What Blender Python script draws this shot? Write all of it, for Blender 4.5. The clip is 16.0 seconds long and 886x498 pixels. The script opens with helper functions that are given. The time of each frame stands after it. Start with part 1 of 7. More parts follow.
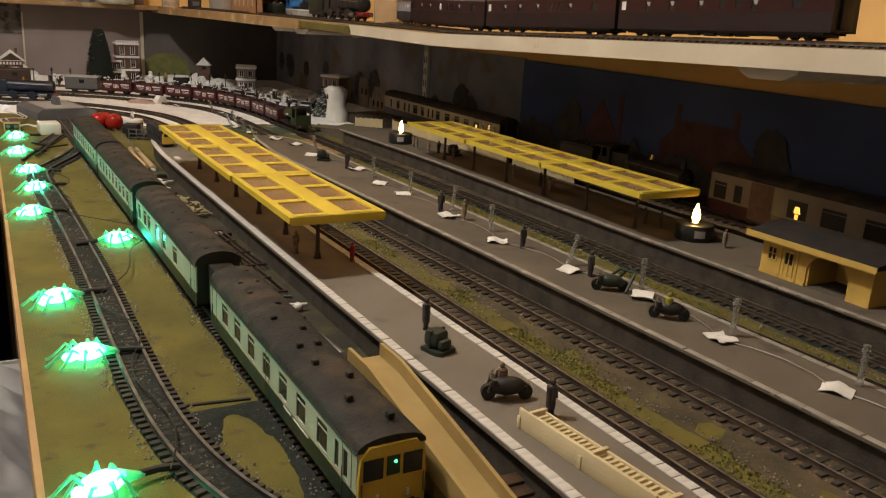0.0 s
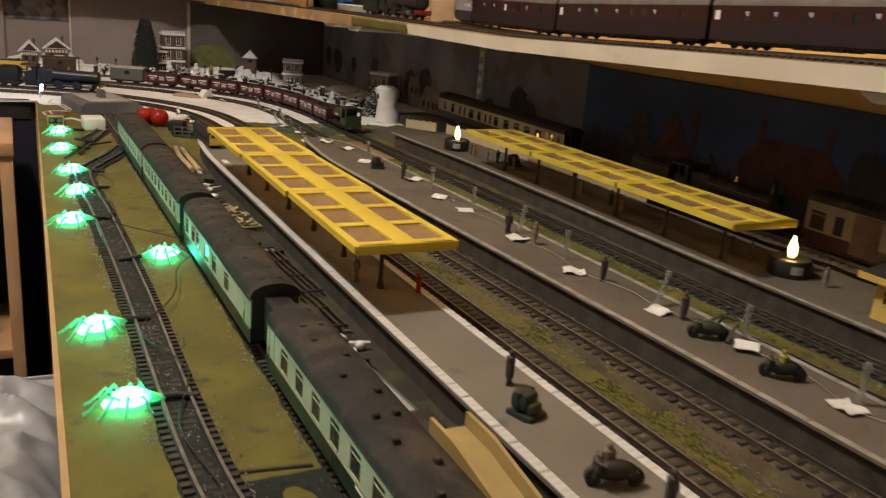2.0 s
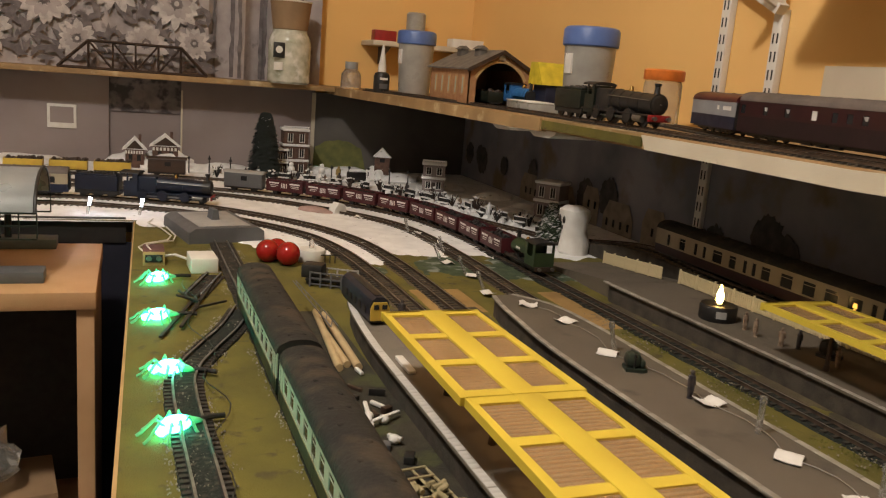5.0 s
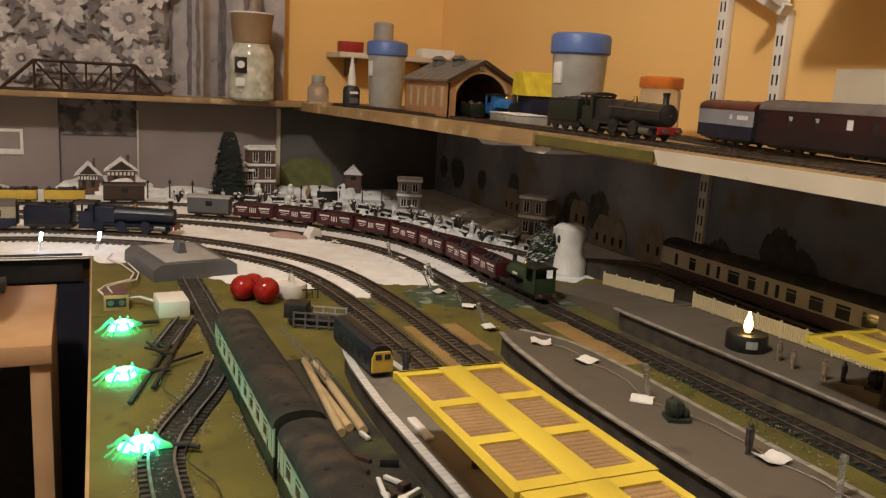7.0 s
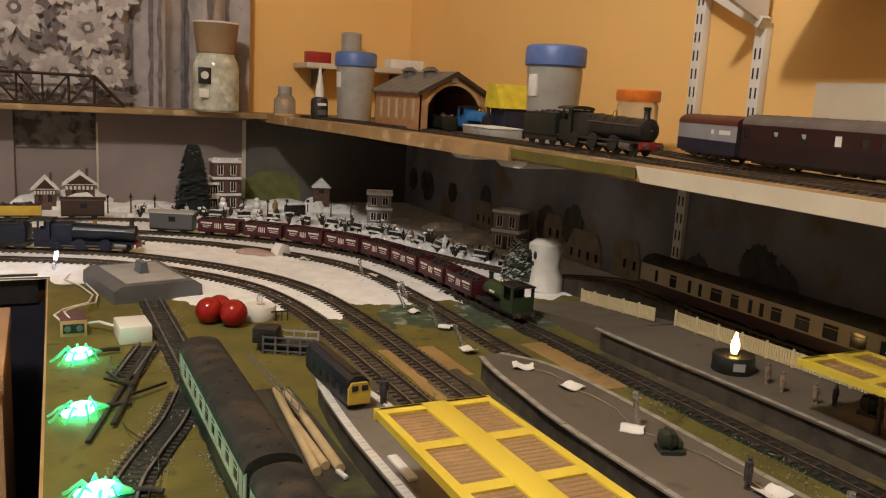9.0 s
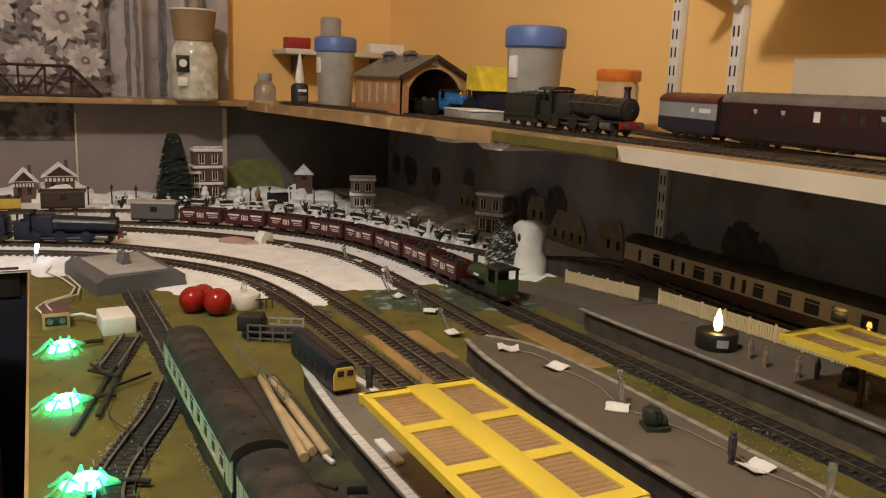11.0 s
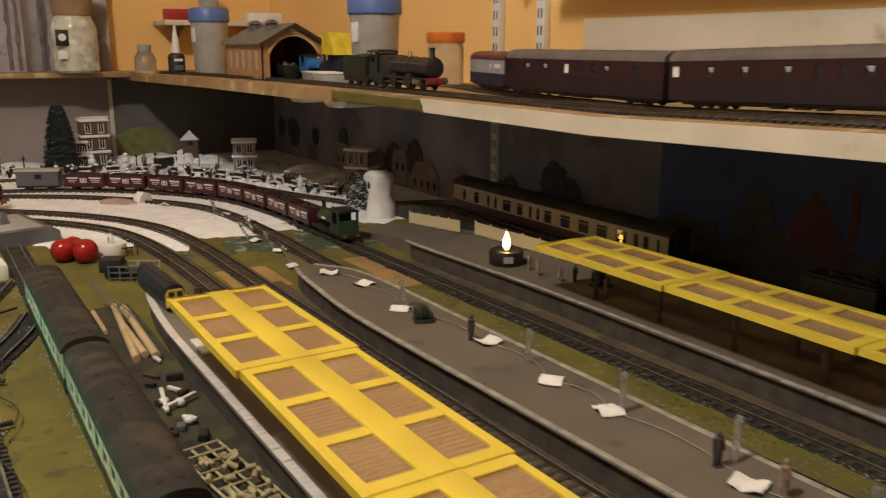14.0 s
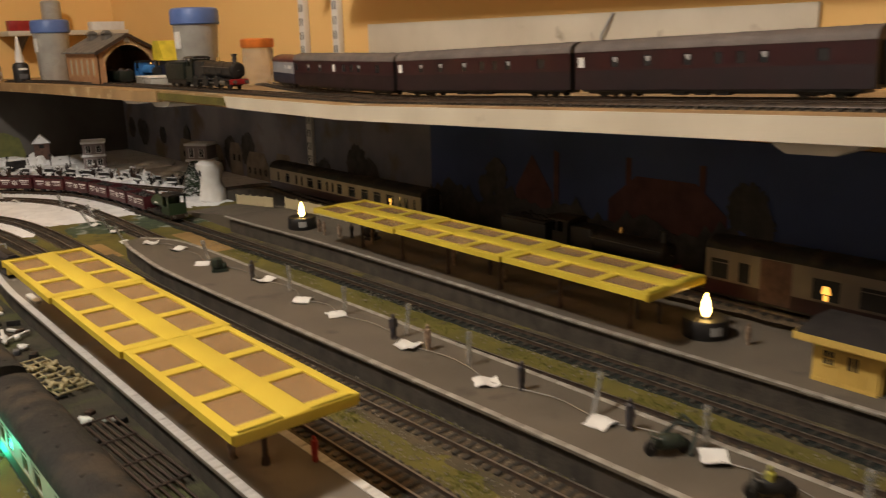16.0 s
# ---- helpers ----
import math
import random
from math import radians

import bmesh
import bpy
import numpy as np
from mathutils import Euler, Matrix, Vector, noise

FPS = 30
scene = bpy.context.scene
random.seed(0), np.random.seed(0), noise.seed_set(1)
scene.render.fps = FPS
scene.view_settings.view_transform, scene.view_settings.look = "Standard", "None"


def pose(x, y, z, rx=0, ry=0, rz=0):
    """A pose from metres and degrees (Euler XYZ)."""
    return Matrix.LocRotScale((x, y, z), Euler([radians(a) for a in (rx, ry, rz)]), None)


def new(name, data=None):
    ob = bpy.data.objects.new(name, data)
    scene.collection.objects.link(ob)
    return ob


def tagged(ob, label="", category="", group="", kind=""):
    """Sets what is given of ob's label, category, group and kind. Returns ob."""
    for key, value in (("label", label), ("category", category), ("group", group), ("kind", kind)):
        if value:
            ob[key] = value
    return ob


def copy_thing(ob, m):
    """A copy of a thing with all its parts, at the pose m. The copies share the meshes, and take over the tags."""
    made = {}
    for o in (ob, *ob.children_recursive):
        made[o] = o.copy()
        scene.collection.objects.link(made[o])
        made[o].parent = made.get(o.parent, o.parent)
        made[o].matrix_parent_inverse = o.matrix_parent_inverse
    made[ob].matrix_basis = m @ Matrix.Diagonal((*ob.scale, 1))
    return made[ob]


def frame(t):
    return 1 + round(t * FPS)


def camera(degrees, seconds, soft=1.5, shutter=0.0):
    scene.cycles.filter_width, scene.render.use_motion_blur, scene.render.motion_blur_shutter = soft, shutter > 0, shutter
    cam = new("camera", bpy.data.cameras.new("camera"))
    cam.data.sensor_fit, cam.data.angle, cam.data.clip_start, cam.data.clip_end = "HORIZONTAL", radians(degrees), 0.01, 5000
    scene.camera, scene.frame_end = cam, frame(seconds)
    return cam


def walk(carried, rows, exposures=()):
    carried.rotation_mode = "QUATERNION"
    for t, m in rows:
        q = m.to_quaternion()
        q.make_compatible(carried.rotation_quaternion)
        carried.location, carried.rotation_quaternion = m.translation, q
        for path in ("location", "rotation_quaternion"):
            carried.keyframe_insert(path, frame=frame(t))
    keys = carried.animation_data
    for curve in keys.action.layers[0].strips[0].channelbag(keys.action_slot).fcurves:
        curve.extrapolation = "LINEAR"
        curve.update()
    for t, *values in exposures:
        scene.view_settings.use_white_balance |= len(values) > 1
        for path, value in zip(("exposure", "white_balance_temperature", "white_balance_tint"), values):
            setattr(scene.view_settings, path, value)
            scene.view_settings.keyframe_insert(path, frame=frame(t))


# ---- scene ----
cam = camera(56.0, 16.0, 1.15, 0.5)
METRES, EYE, TILT, LEAN, TURN = 1.19153, 0.255, 0.0, 0.0, -30.1
ROWS = [
    (0.0, 0.0, 0.0, 0.0, 0.93, -15.83, -3.28),
    (0.5, 0.0006, 0.0027, 0.0016, 1.01, -15.59, -3.51),
    (1.0, -0.0014, 0.0049, 0.0036, 0.99, -15.56, -3.63),
    (1.5, -0.0095, 0.0211, 0.0044, 1.59, -15.94, -4.0),
    (2.0, -0.0322, 0.0644, 0.0069, 3.63, -16.46, -4.6),
    (2.5, -0.0551, 0.1127, 0.0108, 5.12, -16.2, -5.23),
    (3.0, -0.0819, 0.18, 0.0125, 6.27, -14.88, -5.57),
    (3.5, -0.1092, 0.2427, 0.01, 9.18, -14.4, -4.91),
    (4.0, -0.1486, 0.3153, 0.0154, 10.59, -11.89, -5.03),
    (6.5, -0.2483, 0.4824, 0.0177, 7.79, -11.78, -3.45),
    (7.0, -0.2554, 0.4923, 0.0202, 6.86, -11.04, -3.11),
    (7.5, -0.2581, 0.4967, 0.0201, 6.01, -10.52, -2.7),
    (8.0, -0.2632, 0.5076, 0.0218, 5.88, -10.43, -2.83),
    (8.5, -0.2667, 0.5157, 0.0219, 5.08, -10.29, -2.57),
    (9.0, -0.2683, 0.5219, 0.0242, 4.48, -10.32, -3.16),
    (11.5, -0.2645, 0.5226, 0.0232, 2.95, -11.52, -1.58),
    (12.0, -0.2534, 0.5153, 0.0233, 2.72, -11.72, -1.1),
    (12.5, -0.2415, 0.5042, 0.0228, 2.42, -12.09, -0.96),
    (13.0, -0.2191, 0.477, 0.0215, 1.34, -12.57, -0.82),
    (13.5, -0.1916, 0.4394, 0.0224, 0.1, -13.23, -0.51),
    (14.0, -0.1597, 0.3932, 0.0266, -1.8, -13.65, -0.31),
    (14.5, -0.1366, 0.346, 0.0268, -3.39, -13.58, 0.33),
    (15.0, -0.1139, 0.2957, 0.0315, -4.87, -13.71, 0.9),
    (15.5, -0.091, 0.2469, 0.0367, -7.04, -13.89, 0.92),
    (16.0, -0.0637, 0.1815, 0.0378, -9.75, -14.19, 1.45),
]
walk(cam, [(t, pose(0, 0, EYE, TILT, LEAN, TURN) @ pose(METRES * x, METRES * y, METRES * z, 90 + pitch, roll, yaw)) for t, x, y, z, yaw, pitch, roll in ROWS])

# ---- world, lamps, exposure (the layout is to model scale; lengths below are in millimetres, turned into metres when a mesh is linked) ----
world = bpy.data.worlds.new("world")
scene.world = world
world.use_nodes = True
world.node_tree.nodes["Background"].inputs[0].default_value = (0.9, 0.75, 0.6, 1)
world.node_tree.nodes["Background"].inputs[1].default_value = 0.01
scene.view_settings.exposure = 0.0


def lamp(name, kind, place, power, colour, size=0.1):
    data = bpy.data.lights.new(name, kind)
    data.energy, data.color = power, colour
    if kind == "AREA":
        data.shape, data.size = "DISK", size
    else:
        data.shadow_soft_size = size
    ob = new(name, data)
    ob.location = place
    return ob


# the room's one ceiling bulb, behind its shade
lamp("ceiling_bulb", "POINT", (-0.38, 0.88, 1.37), 55.0, (1.0, 0.92, 0.83), 0.06)

# ---- materials ----


def mat(name, col, col2=None, scale=60.0, rough=0.6, metal=0.0, bump=0.15, bscale=500.0, vary=0.0, glow=None, power=0.0,
        clear=0.0, spot=None, spot_at=0.62, spot_scale=25.0):
    """A procedural surface: two noises for colour and stains, a finer one for relief; vary: change from piece to piece."""
    m = bpy.data.materials.new(name)
    m.use_nodes = True
    nt = m.node_tree
    n, link = nt.nodes, nt.links.new
    b = n["Principled BSDF"]
    b.inputs["Metallic"].default_value = metal
    tc = n.new("ShaderNodeTexCoord")
    col2 = col2 or tuple(c * 0.72 for c in col)
    n1 = n.new("ShaderNodeTexNoise")
    n1.inputs["Scale"].default_value, n1.inputs["Detail"].default_value = scale, 5
    link(tc.outputs["Object"], n1.inputs["Vector"])
    ramp = n.new("ShaderNodeMapRange")
    ramp.inputs[1].default_value, ramp.inputs[2].default_value = 0.35, 0.68
    link(n1.outputs["Fac"], ramp.inputs[0])
    mix = n.new("ShaderNodeMix")
    mix.data_type = "RGBA"
    mix.inputs[6].default_value, mix.inputs[7].default_value = (*col, 1), (*col2, 1)
    link(ramp.outputs[0], mix.inputs[0])
    out = mix.outputs[2]
    if spot:
        n3 = n.new("ShaderNodeTexNoise")
        n3.inputs["Scale"].default_value, n3.inputs["Detail"].default_value = spot_scale, 6
        link(tc.outputs["Object"], n3.inputs["Vector"])
        r3 = n.new("ShaderNodeMapRange")
        r3.inputs[1].default_value, r3.inputs[2].default_value = spot_at - 0.05, spot_at + 0.06
        link(n3.outputs["Fac"], r3.inputs[0])
        m3 = n.new("ShaderNodeMix")
        m3.data_type = "RGBA"
        link(r3.outputs[0], m3.inputs[0])
        link(out, m3.inputs[6])
        m3.inputs[7].default_value = (*spot, 1)
        out = m3.outputs[2]
    if vary:
        info = n.new("ShaderNodeObjectInfo")
        hsv = n.new("ShaderNodeHueSaturation")
        mr = n.new("ShaderNodeMapRange")
        mr.inputs[3].default_value, mr.inputs[4].default_value = 1 - vary, 1 + vary
        link(info.outputs["Random"], mr.inputs[0])
        link(mr.outputs[0], hsv.inputs["Value"])
        link(out, hsv.inputs["Color"])
        out = hsv.outputs["Color"]
    link(out, b.inputs["Base Color"])
    n2 = n.new("ShaderNodeTexNoise")
    n2.inputs["Scale"].default_value, n2.inputs["Detail"].default_value = bscale, 4
    link(tc.outputs["Object"], n2.inputs["Vector"])
    rr = n.new("ShaderNodeMapRange")
    rr.inputs[3].default_value, rr.inputs[4].default_value = max(0.03, rough - 0.12), min(1.0, rough + 0.12)
    link(n1.outputs["Fac"], rr.inputs[0])
    link(rr.outputs[0], b.inputs["Roughness"])
    if bump:
        bp = n.new("ShaderNodeBump")
        bp.inputs["Strength"].default_value, bp.inputs["Distance"].default_value = min(1, bump * 2), 0.0008
        link(n2.outputs["Fac"], bp.inputs["Height"])
        link(bp.outputs["Normal"], b.inputs["Normal"])
    if glow:
        b.inputs["Emission Color"].default_value = (*glow, 1)
        b.inputs["Emission Strength"].default_value = power
    if clear:
        b.inputs["Transmission Weight"].default_value = clear
        b.inputs["IOR"].default_value = 1.25
    return m


def pane_mat():
    """Ribbed amber roof film, partly clear."""
    m = mat("canopy_pane", (0.8, 0.58, 0.33), (0.68, 0.48, 0.27), 12, 0.22, bump=0, clear=0.4)
    n, link = m.node_tree.nodes, m.node_tree.links.new
    b = n["Principled BSDF"]
    src = b.inputs["Base Color"].links[0].from_socket
    tc, wv, mp, mx = n.new("ShaderNodeTexCoord"), n.new("ShaderNodeTexWave"), n.new("ShaderNodeMapRange"), n.new("ShaderNodeMix")
    wv.bands_direction = "Y"
    wv.inputs["Scale"].default_value, wv.inputs["Distortion"].default_value, wv.inputs["Detail Scale"].default_value = 66.0, 1.2, 3.0
    mp.inputs[1].default_value, mp.inputs[2].default_value, mp.inputs[4].default_value = 0.5, 0.95, 0.33
    mx.data_type = "RGBA"
    mx.inputs[7].default_value = (0.2, 0.12, 0.05, 1)
    link(tc.outputs["Object"], wv.inputs["Vector"])
    link(wv.outputs["Fac"], mp.inputs[0])
    link(mp.outputs[0], mx.inputs[0])
    link(src, mx.inputs[6])
    link(mx.outputs[2], b.inputs["Base Color"])
    bp = n.new("ShaderNodeBump")
    bp.inputs["Strength"].default_value, bp.inputs["Distance"].default_value = 0.5, 0.0006
    link(wv.outputs["Fac"], bp.inputs["Height"])
    link(bp.outputs["Normal"], b.inputs["Normal"])
    thin, both = n.new("ShaderNodeBsdfTransparent"), n.new("ShaderNodeMixShader")
    thin.inputs[0].default_value = (0.85, 0.66, 0.44, 1)
    both.inputs[0].default_value = 0.45
    link(b.outputs[0], both.inputs[1])
    link(thin.outputs[0], both.inputs[2])
    link(both.outputs[0], n["Material Output"].inputs["Surface"])
    return m


GRASS = mat("grass_mat", (0.148, 0.122, 0.018), (0.1, 0.086, 0.016), 22, 0.95, bump=0.7, bscale=900, spot=(0.075, 0.06, 0.02), spot_at=0.65, spot_scale=60)
DIRT = mat("dirt_mat", (0.095, 0.07, 0.037), (0.05, 0.04, 0.022), 30, 0.95, bump=0.7, bscale=500, spot=(0.13, 0.11, 0.04), spot_scale=22)
TAN = mat("card_mat", (0.36, 0.22, 0.075), (0.25, 0.15, 0.05), 14, 0.85, bump=0.2, spot=(0.1, 0.06, 0.03), spot_at=0.68)
MOSS = mat("moss_mat", (0.06, 0.085, 0.04), (0.03, 0.05, 0.03), 60, 0.95, bump=0.7, bscale=500, spot=(0.25, 0.27, 0.24), spot_at=0.6, spot_scale=50)
BALLAST = mat("ballast_mat", (0.013, 0.018, 0.012), (0.005, 0.007, 0.005), 420, 0.95, bump=0.9, bscale=700, spot=(0.15, 0.15, 0.125), spot_at=0.7, spot_scale=300)
BALLASTB = mat("brown_ballast_mat", (0.125, 0.085, 0.045), (0.04, 0.03, 0.019), 420, 0.95, bump=1.0, bscale=600, spot=(0.3, 0.25, 0.17), spot_at=0.66, spot_scale=240)
DARKDIRT = mat("dark_earth_mat", (0.05, 0.04, 0.023), (0.02, 0.018, 0.012), 30, 0.95, bump=0.8, bscale=500, spot=(0.06, 0.062, 0.02), spot_at=0.6, spot_scale=26)
LOGWOOD = mat("peeled_log", (0.5, 0.37, 0.2), (0.4, 0.285, 0.145), 30, 0.65, bump=0.25, bscale=200)
PEBBLE = mat("pebble_mat", (0.3, 0.26, 0.2), (0.14, 0.115, 0.085), 300, 0.9)
TURF = mat("turf_mat", (0.175, 0.165, 0.026), (0.095, 0.095, 0.018), 160, 0.95, bump=0.8, bscale=900)
RAILB = mat("rusty_rail_mat", (0.1, 0.07, 0.05), (0.04, 0.028, 0.02), 120, 0.42, metal=0.45)
SNOW = mat("snow_mat", (0.9, 0.895, 0.89), (0.76, 0.755, 0.75), 40, 0.9, bump=0.7, bscale=350, spot=(0.16, 0.155, 0.13), spot_at=0.7, spot_scale=75)
SLEEPER = mat("sleeper_mat", (0.026, 0.021, 0.017), (0.052, 0.042, 0.03), 200, 0.8, vary=0.3)
DARKRAIL = mat("dark_rail_mat", (0.07, 0.068, 0.06), (0.035, 0.033, 0.03), 90, 0.45, metal=0.4)
BROWNHEAD = mat("rail_head_highlight", (0.25, 0.215, 0.175), (0.13, 0.105, 0.08), 90, 0.38, metal=0.5)
RAIL = mat("rail_mat", (0.27, 0.265, 0.25), (0.13, 0.125, 0.115), 90, 0.35, metal=0.6)
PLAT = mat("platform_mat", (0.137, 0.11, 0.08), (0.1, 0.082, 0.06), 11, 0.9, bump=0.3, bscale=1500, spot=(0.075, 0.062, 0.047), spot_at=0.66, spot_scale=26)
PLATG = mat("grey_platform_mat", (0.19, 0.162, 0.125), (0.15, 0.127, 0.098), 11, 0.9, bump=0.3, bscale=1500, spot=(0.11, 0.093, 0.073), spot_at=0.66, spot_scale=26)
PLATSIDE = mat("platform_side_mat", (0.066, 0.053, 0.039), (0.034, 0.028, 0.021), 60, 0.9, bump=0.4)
EDGE = mat("edge_slab_mat", (0.62, 0.6, 0.56), (0.46, 0.43, 0.39), 60, 0.8, vary=0.06)
EDGE2 = mat("edge_stone_mat", (0.34, 0.31, 0.26), (0.25, 0.22, 0.18), 60, 0.85, vary=0.12)
YELLOW = mat("yellow_plastic", (0.7, 0.535, 0.06), (0.62, 0.455, 0.05), 18, 0.4, bump=0.1, bscale=300)
PANE = pane_mat()
POST = mat("brown_post", (0.05, 0.028, 0.018), rough=0.5)
GREEN = mat("coach_green", (0.007, 0.022, 0.016), (0.004, 0.013, 0.01), 30, 0.4, bump=0.05)
# cream darkened in colour for the shade under the shelf; blue train reuses it
CREAM2 = mat("dimmed_cream", (0.34, 0.29, 0.2), (0.28, 0.23, 0.16), 30, 0.5, bump=0.05)
# darker copy of the coach cream, with the deep shade put into its colour
SHADECREAM = mat("shaded_cream", (0.17, 0.14, 0.105), (0.13, 0.105, 0.08), 30, 0.5, bump=0.05)
UPMAROON = mat("deep_maroon", (0.033, 0.007, 0.009), (0.02, 0.005, 0.007), 30, 0.35, bump=0.05)
RECESS = mat("recess_cloth", (0.24, 0.21, 0.21), (0.15, 0.13, 0.13), 40, 0.9, spot=(0.06, 0.052, 0.055), spot_at=0.52, spot_scale=34)
CREAM = mat("coach_mint_cream", (0.43, 0.46, 0.36), (0.33, 0.36, 0.28), 22, 0.5, bump=0.05, spot=(0.2, 0.19, 0.14), spot_at=0.7, spot_scale=60)
ROOF = mat("coach_roof", (0.019, 0.016, 0.012), (0.008, 0.008, 0.007), 40, 0.8, bump=0.5, bscale=350, spot=(0.045, 0.032, 0.02), spot_at=0.57, spot_scale=34)
ROOFG = mat("grey_roof", (0.14, 0.11, 0.095), (0.085, 0.07, 0.062), 30, 0.7)
MAROON = mat("coach_maroon", (0.075, 0.012, 0.015), (0.052, 0.009, 0.012), 30, 0.4, bump=0.05)
BLUE = mat("loco_blue", (0.005, 0.009, 0.024), (0.004, 0.006, 0.016), 30, 0.4, bump=0.05)
SKYBLUE = mat("toy_blue", (0.05, 0.2, 0.5), rough=0.4)
BLACK = mat("black_metal", (0.012, 0.011, 0.011), (0.022, 0.02, 0.018), 60, 0.5, bump=0.1)
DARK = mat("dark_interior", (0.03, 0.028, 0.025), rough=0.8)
GLASS = mat("window_glass", (0.02, 0.02, 0.022), (0.03, 0.03, 0.03), 20, 0.12, bump=0)
CABYEL = mat("cab_yellow", (0.6, 0.42, 0.06), (0.48, 0.32, 0.045), 40, 0.45)
RED = mat("red_paint", (0.35, 0.02, 0.02), rough=0.4)
LOCOG = mat("loco_green", (0.028, 0.052, 0.02), (0.018, 0.034, 0.014), 40, 0.45)
LOCODG = mat("loco_dark_green", (0.012, 0.017, 0.011), (0.008, 0.012, 0.008), 40, 0.45)
BRASS = mat("brass", (0.7, 0.45, 0.15), rough=0.25, metal=1)
WHITE = mat("white_plastic", (0.75, 0.72, 0.66), (0.68, 0.65, 0.6), 30, 0.5, bump=0.05)
WHITEP = mat("white_paint", (0.66, 0.59, 0.46), (0.57, 0.5, 0.38), 12, 0.6, bump=0.1, spot=(0.36, 0.29, 0.2), spot_at=0.7)
PAPER = mat("paper", (0.78, 0.76, 0.72), (0.7, 0.67, 0.62), 60, 0.85, bump=0.3, bscale=150)
CLEAR = mat("clear_plastic", (0.92, 0.92, 0.9), rough=0.12, bump=0, clear=0.85)
OFFICE = mat("office_yellow", (0.66, 0.44, 0.1), (0.54, 0.35, 0.08), 40, 0.7, bump=0.2)
OFFROOF = mat("office_roof_mat", (0.026, 0.02, 0.017), (0.015, 0.012, 0.01), 60, 0.8)
IVORY = mat("ivory_plastic", (0.66, 0.56, 0.34), (0.58, 0.48, 0.28), 40, 0.55)
SPRUE = mat("sprue_plastic", (0.42, 0.35, 0.19), (0.3, 0.24, 0.12), 60, 0.6)
OCHRE = mat("ochre_plastic", (0.38, 0.27, 0.1), (0.31, 0.215, 0.075), 40, 0.6)
WOOD = mat("pine_wood", (0.5, 0.32, 0.14), (0.4, 0.24, 0.1), 25, 0.6, bump=0.2, bscale=200)
SHELFWOOD = mat("shelf_wood", (0.4, 0.25, 0.11), (0.26, 0.16, 0.07), 16, 0.65, bump=0.2, bscale=200, spot=(0.55, 0.42, 0.24), spot_at=0.65)
DESKWOOD = mat("desk_wood", (0.55, 0.33, 0.17), (0.45, 0.26, 0.12), 10, 0.5)
ORANGE = mat("orange_wall_paint", (0.86, 0.54, 0.195), (0.82, 0.505, 0.175), 3, 0.85, bump=0.1, bscale=200)
CURTAIN = mat("curtain_cloth", (0.46, 0.4, 0.385), (0.33, 0.285, 0.275), 24, 0.9, bump=0.3, spot=(0.2, 0.17, 0.165), spot_at=0.66, spot_scale=30)
PETAL = mat("petal_print", (0.6, 0.545, 0.52), (0.4, 0.355, 0.34), 55, 0.9, bump=0.2, spot=(0.22, 0.19, 0.185), spot_at=0.64, spot_scale=60)
LEAFP = mat("leaf_print", (0.12, 0.1, 0.1), (0.2, 0.17, 0.17), 60, 0.9, bump=0.2)
TAUPE = mat("taupe_panel", (0.3, 0.248, 0.24), (0.235, 0.192, 0.188), 6, 0.85, bump=0.15)
BACKDARK = mat("night_sky_board", (0.31, 0.3, 0.335), (0.155, 0.16, 0.195), 7, 0.9, bump=0.1, spot=(0.2, 0.155, 0.115), spot_at=0.6, spot_scale=9)
# same board as BACKDARK, colour darkened for the shelf's shadow on this side
NORTHSHADE = mat("shaded_north_board", (0.14, 0.127, 0.115), (0.08, 0.074, 0.07), 7, 0.9, bump=0.1)
PSTONE = mat("printed_stone", (0.3, 0.25, 0.2), (0.2, 0.165, 0.13), 40, 0.9)
BACKBLUE = mat("dusk_sky_board", (0.075, 0.11, 0.25), (0.05, 0.07, 0.155), 5, 0.9, bump=0.1)
PRED = mat("printed_red_brick", (0.13, 0.058, 0.055), (0.085, 0.042, 0.042), 50, 0.9)
PGREEN = mat("printed_foliage", (0.085, 0.08, 0.075), (0.045, 0.046, 0.045), 60, 0.9)
PYEL = mat("printed_lime", (0.2, 0.2, 0.06), (0.12, 0.13, 0.05), 40, 0.9)
GREYP = mat("grey_plastic", (0.11, 0.11, 0.115), (0.09, 0.09, 0.095), 40, 0.5)
SHELFGREY = mat("coach_grey_blue", (0.3, 0.31, 0.33), (0.25, 0.255, 0.27), 30, 0.4, bump=0.05)
GREYL = mat("light_grey_plate", (0.38, 0.37, 0.35), (0.32, 0.31, 0.3), 40, 0.45)
REDGLOSS = mat("red_gloss", (0.34, 0.014, 0.011), rough=0.12, bump=0)
LIDBLUE = mat("lid_blue", (0.1, 0.17, 0.42), (0.08, 0.14, 0.36), 30, 0.4)
JARM = mat("jar_contents", (0.6, 0.58, 0.48), (0.36, 0.35, 0.26), 45, 0.15, bump=0.1, bscale=60, spot=(0.75, 0.72, 0.66), spot_scale=30)
BRICKD = mat("dark_brick", (0.13, 0.07, 0.05), (0.08, 0.045, 0.035), 120, 0.85, bump=0.3)
WIRE = mat("silver_wire", (0.75, 0.73, 0.68), rough=0.2, metal=0.7)
TUB = mat("frosted_tub", (0.4, 0.385, 0.35), (0.31, 0.295, 0.265), 26, 0.3, bump=0.05)
BRICK = mat("brick_shed", (0.42, 0.22, 0.1), (0.34, 0.17, 0.08), 90, 0.8, bump=0.4, bscale=900)
SLATE = mat("slate", (0.17, 0.15, 0.13), (0.11, 0.1, 0.09), 60, 0.75)
ORLID = mat("orange_lid", (0.75, 0.2, 0.03), rough=0.4)
LIMEY = mat("yellow_hut_roof", (0.7, 0.55, 0.04), rough=0.5)
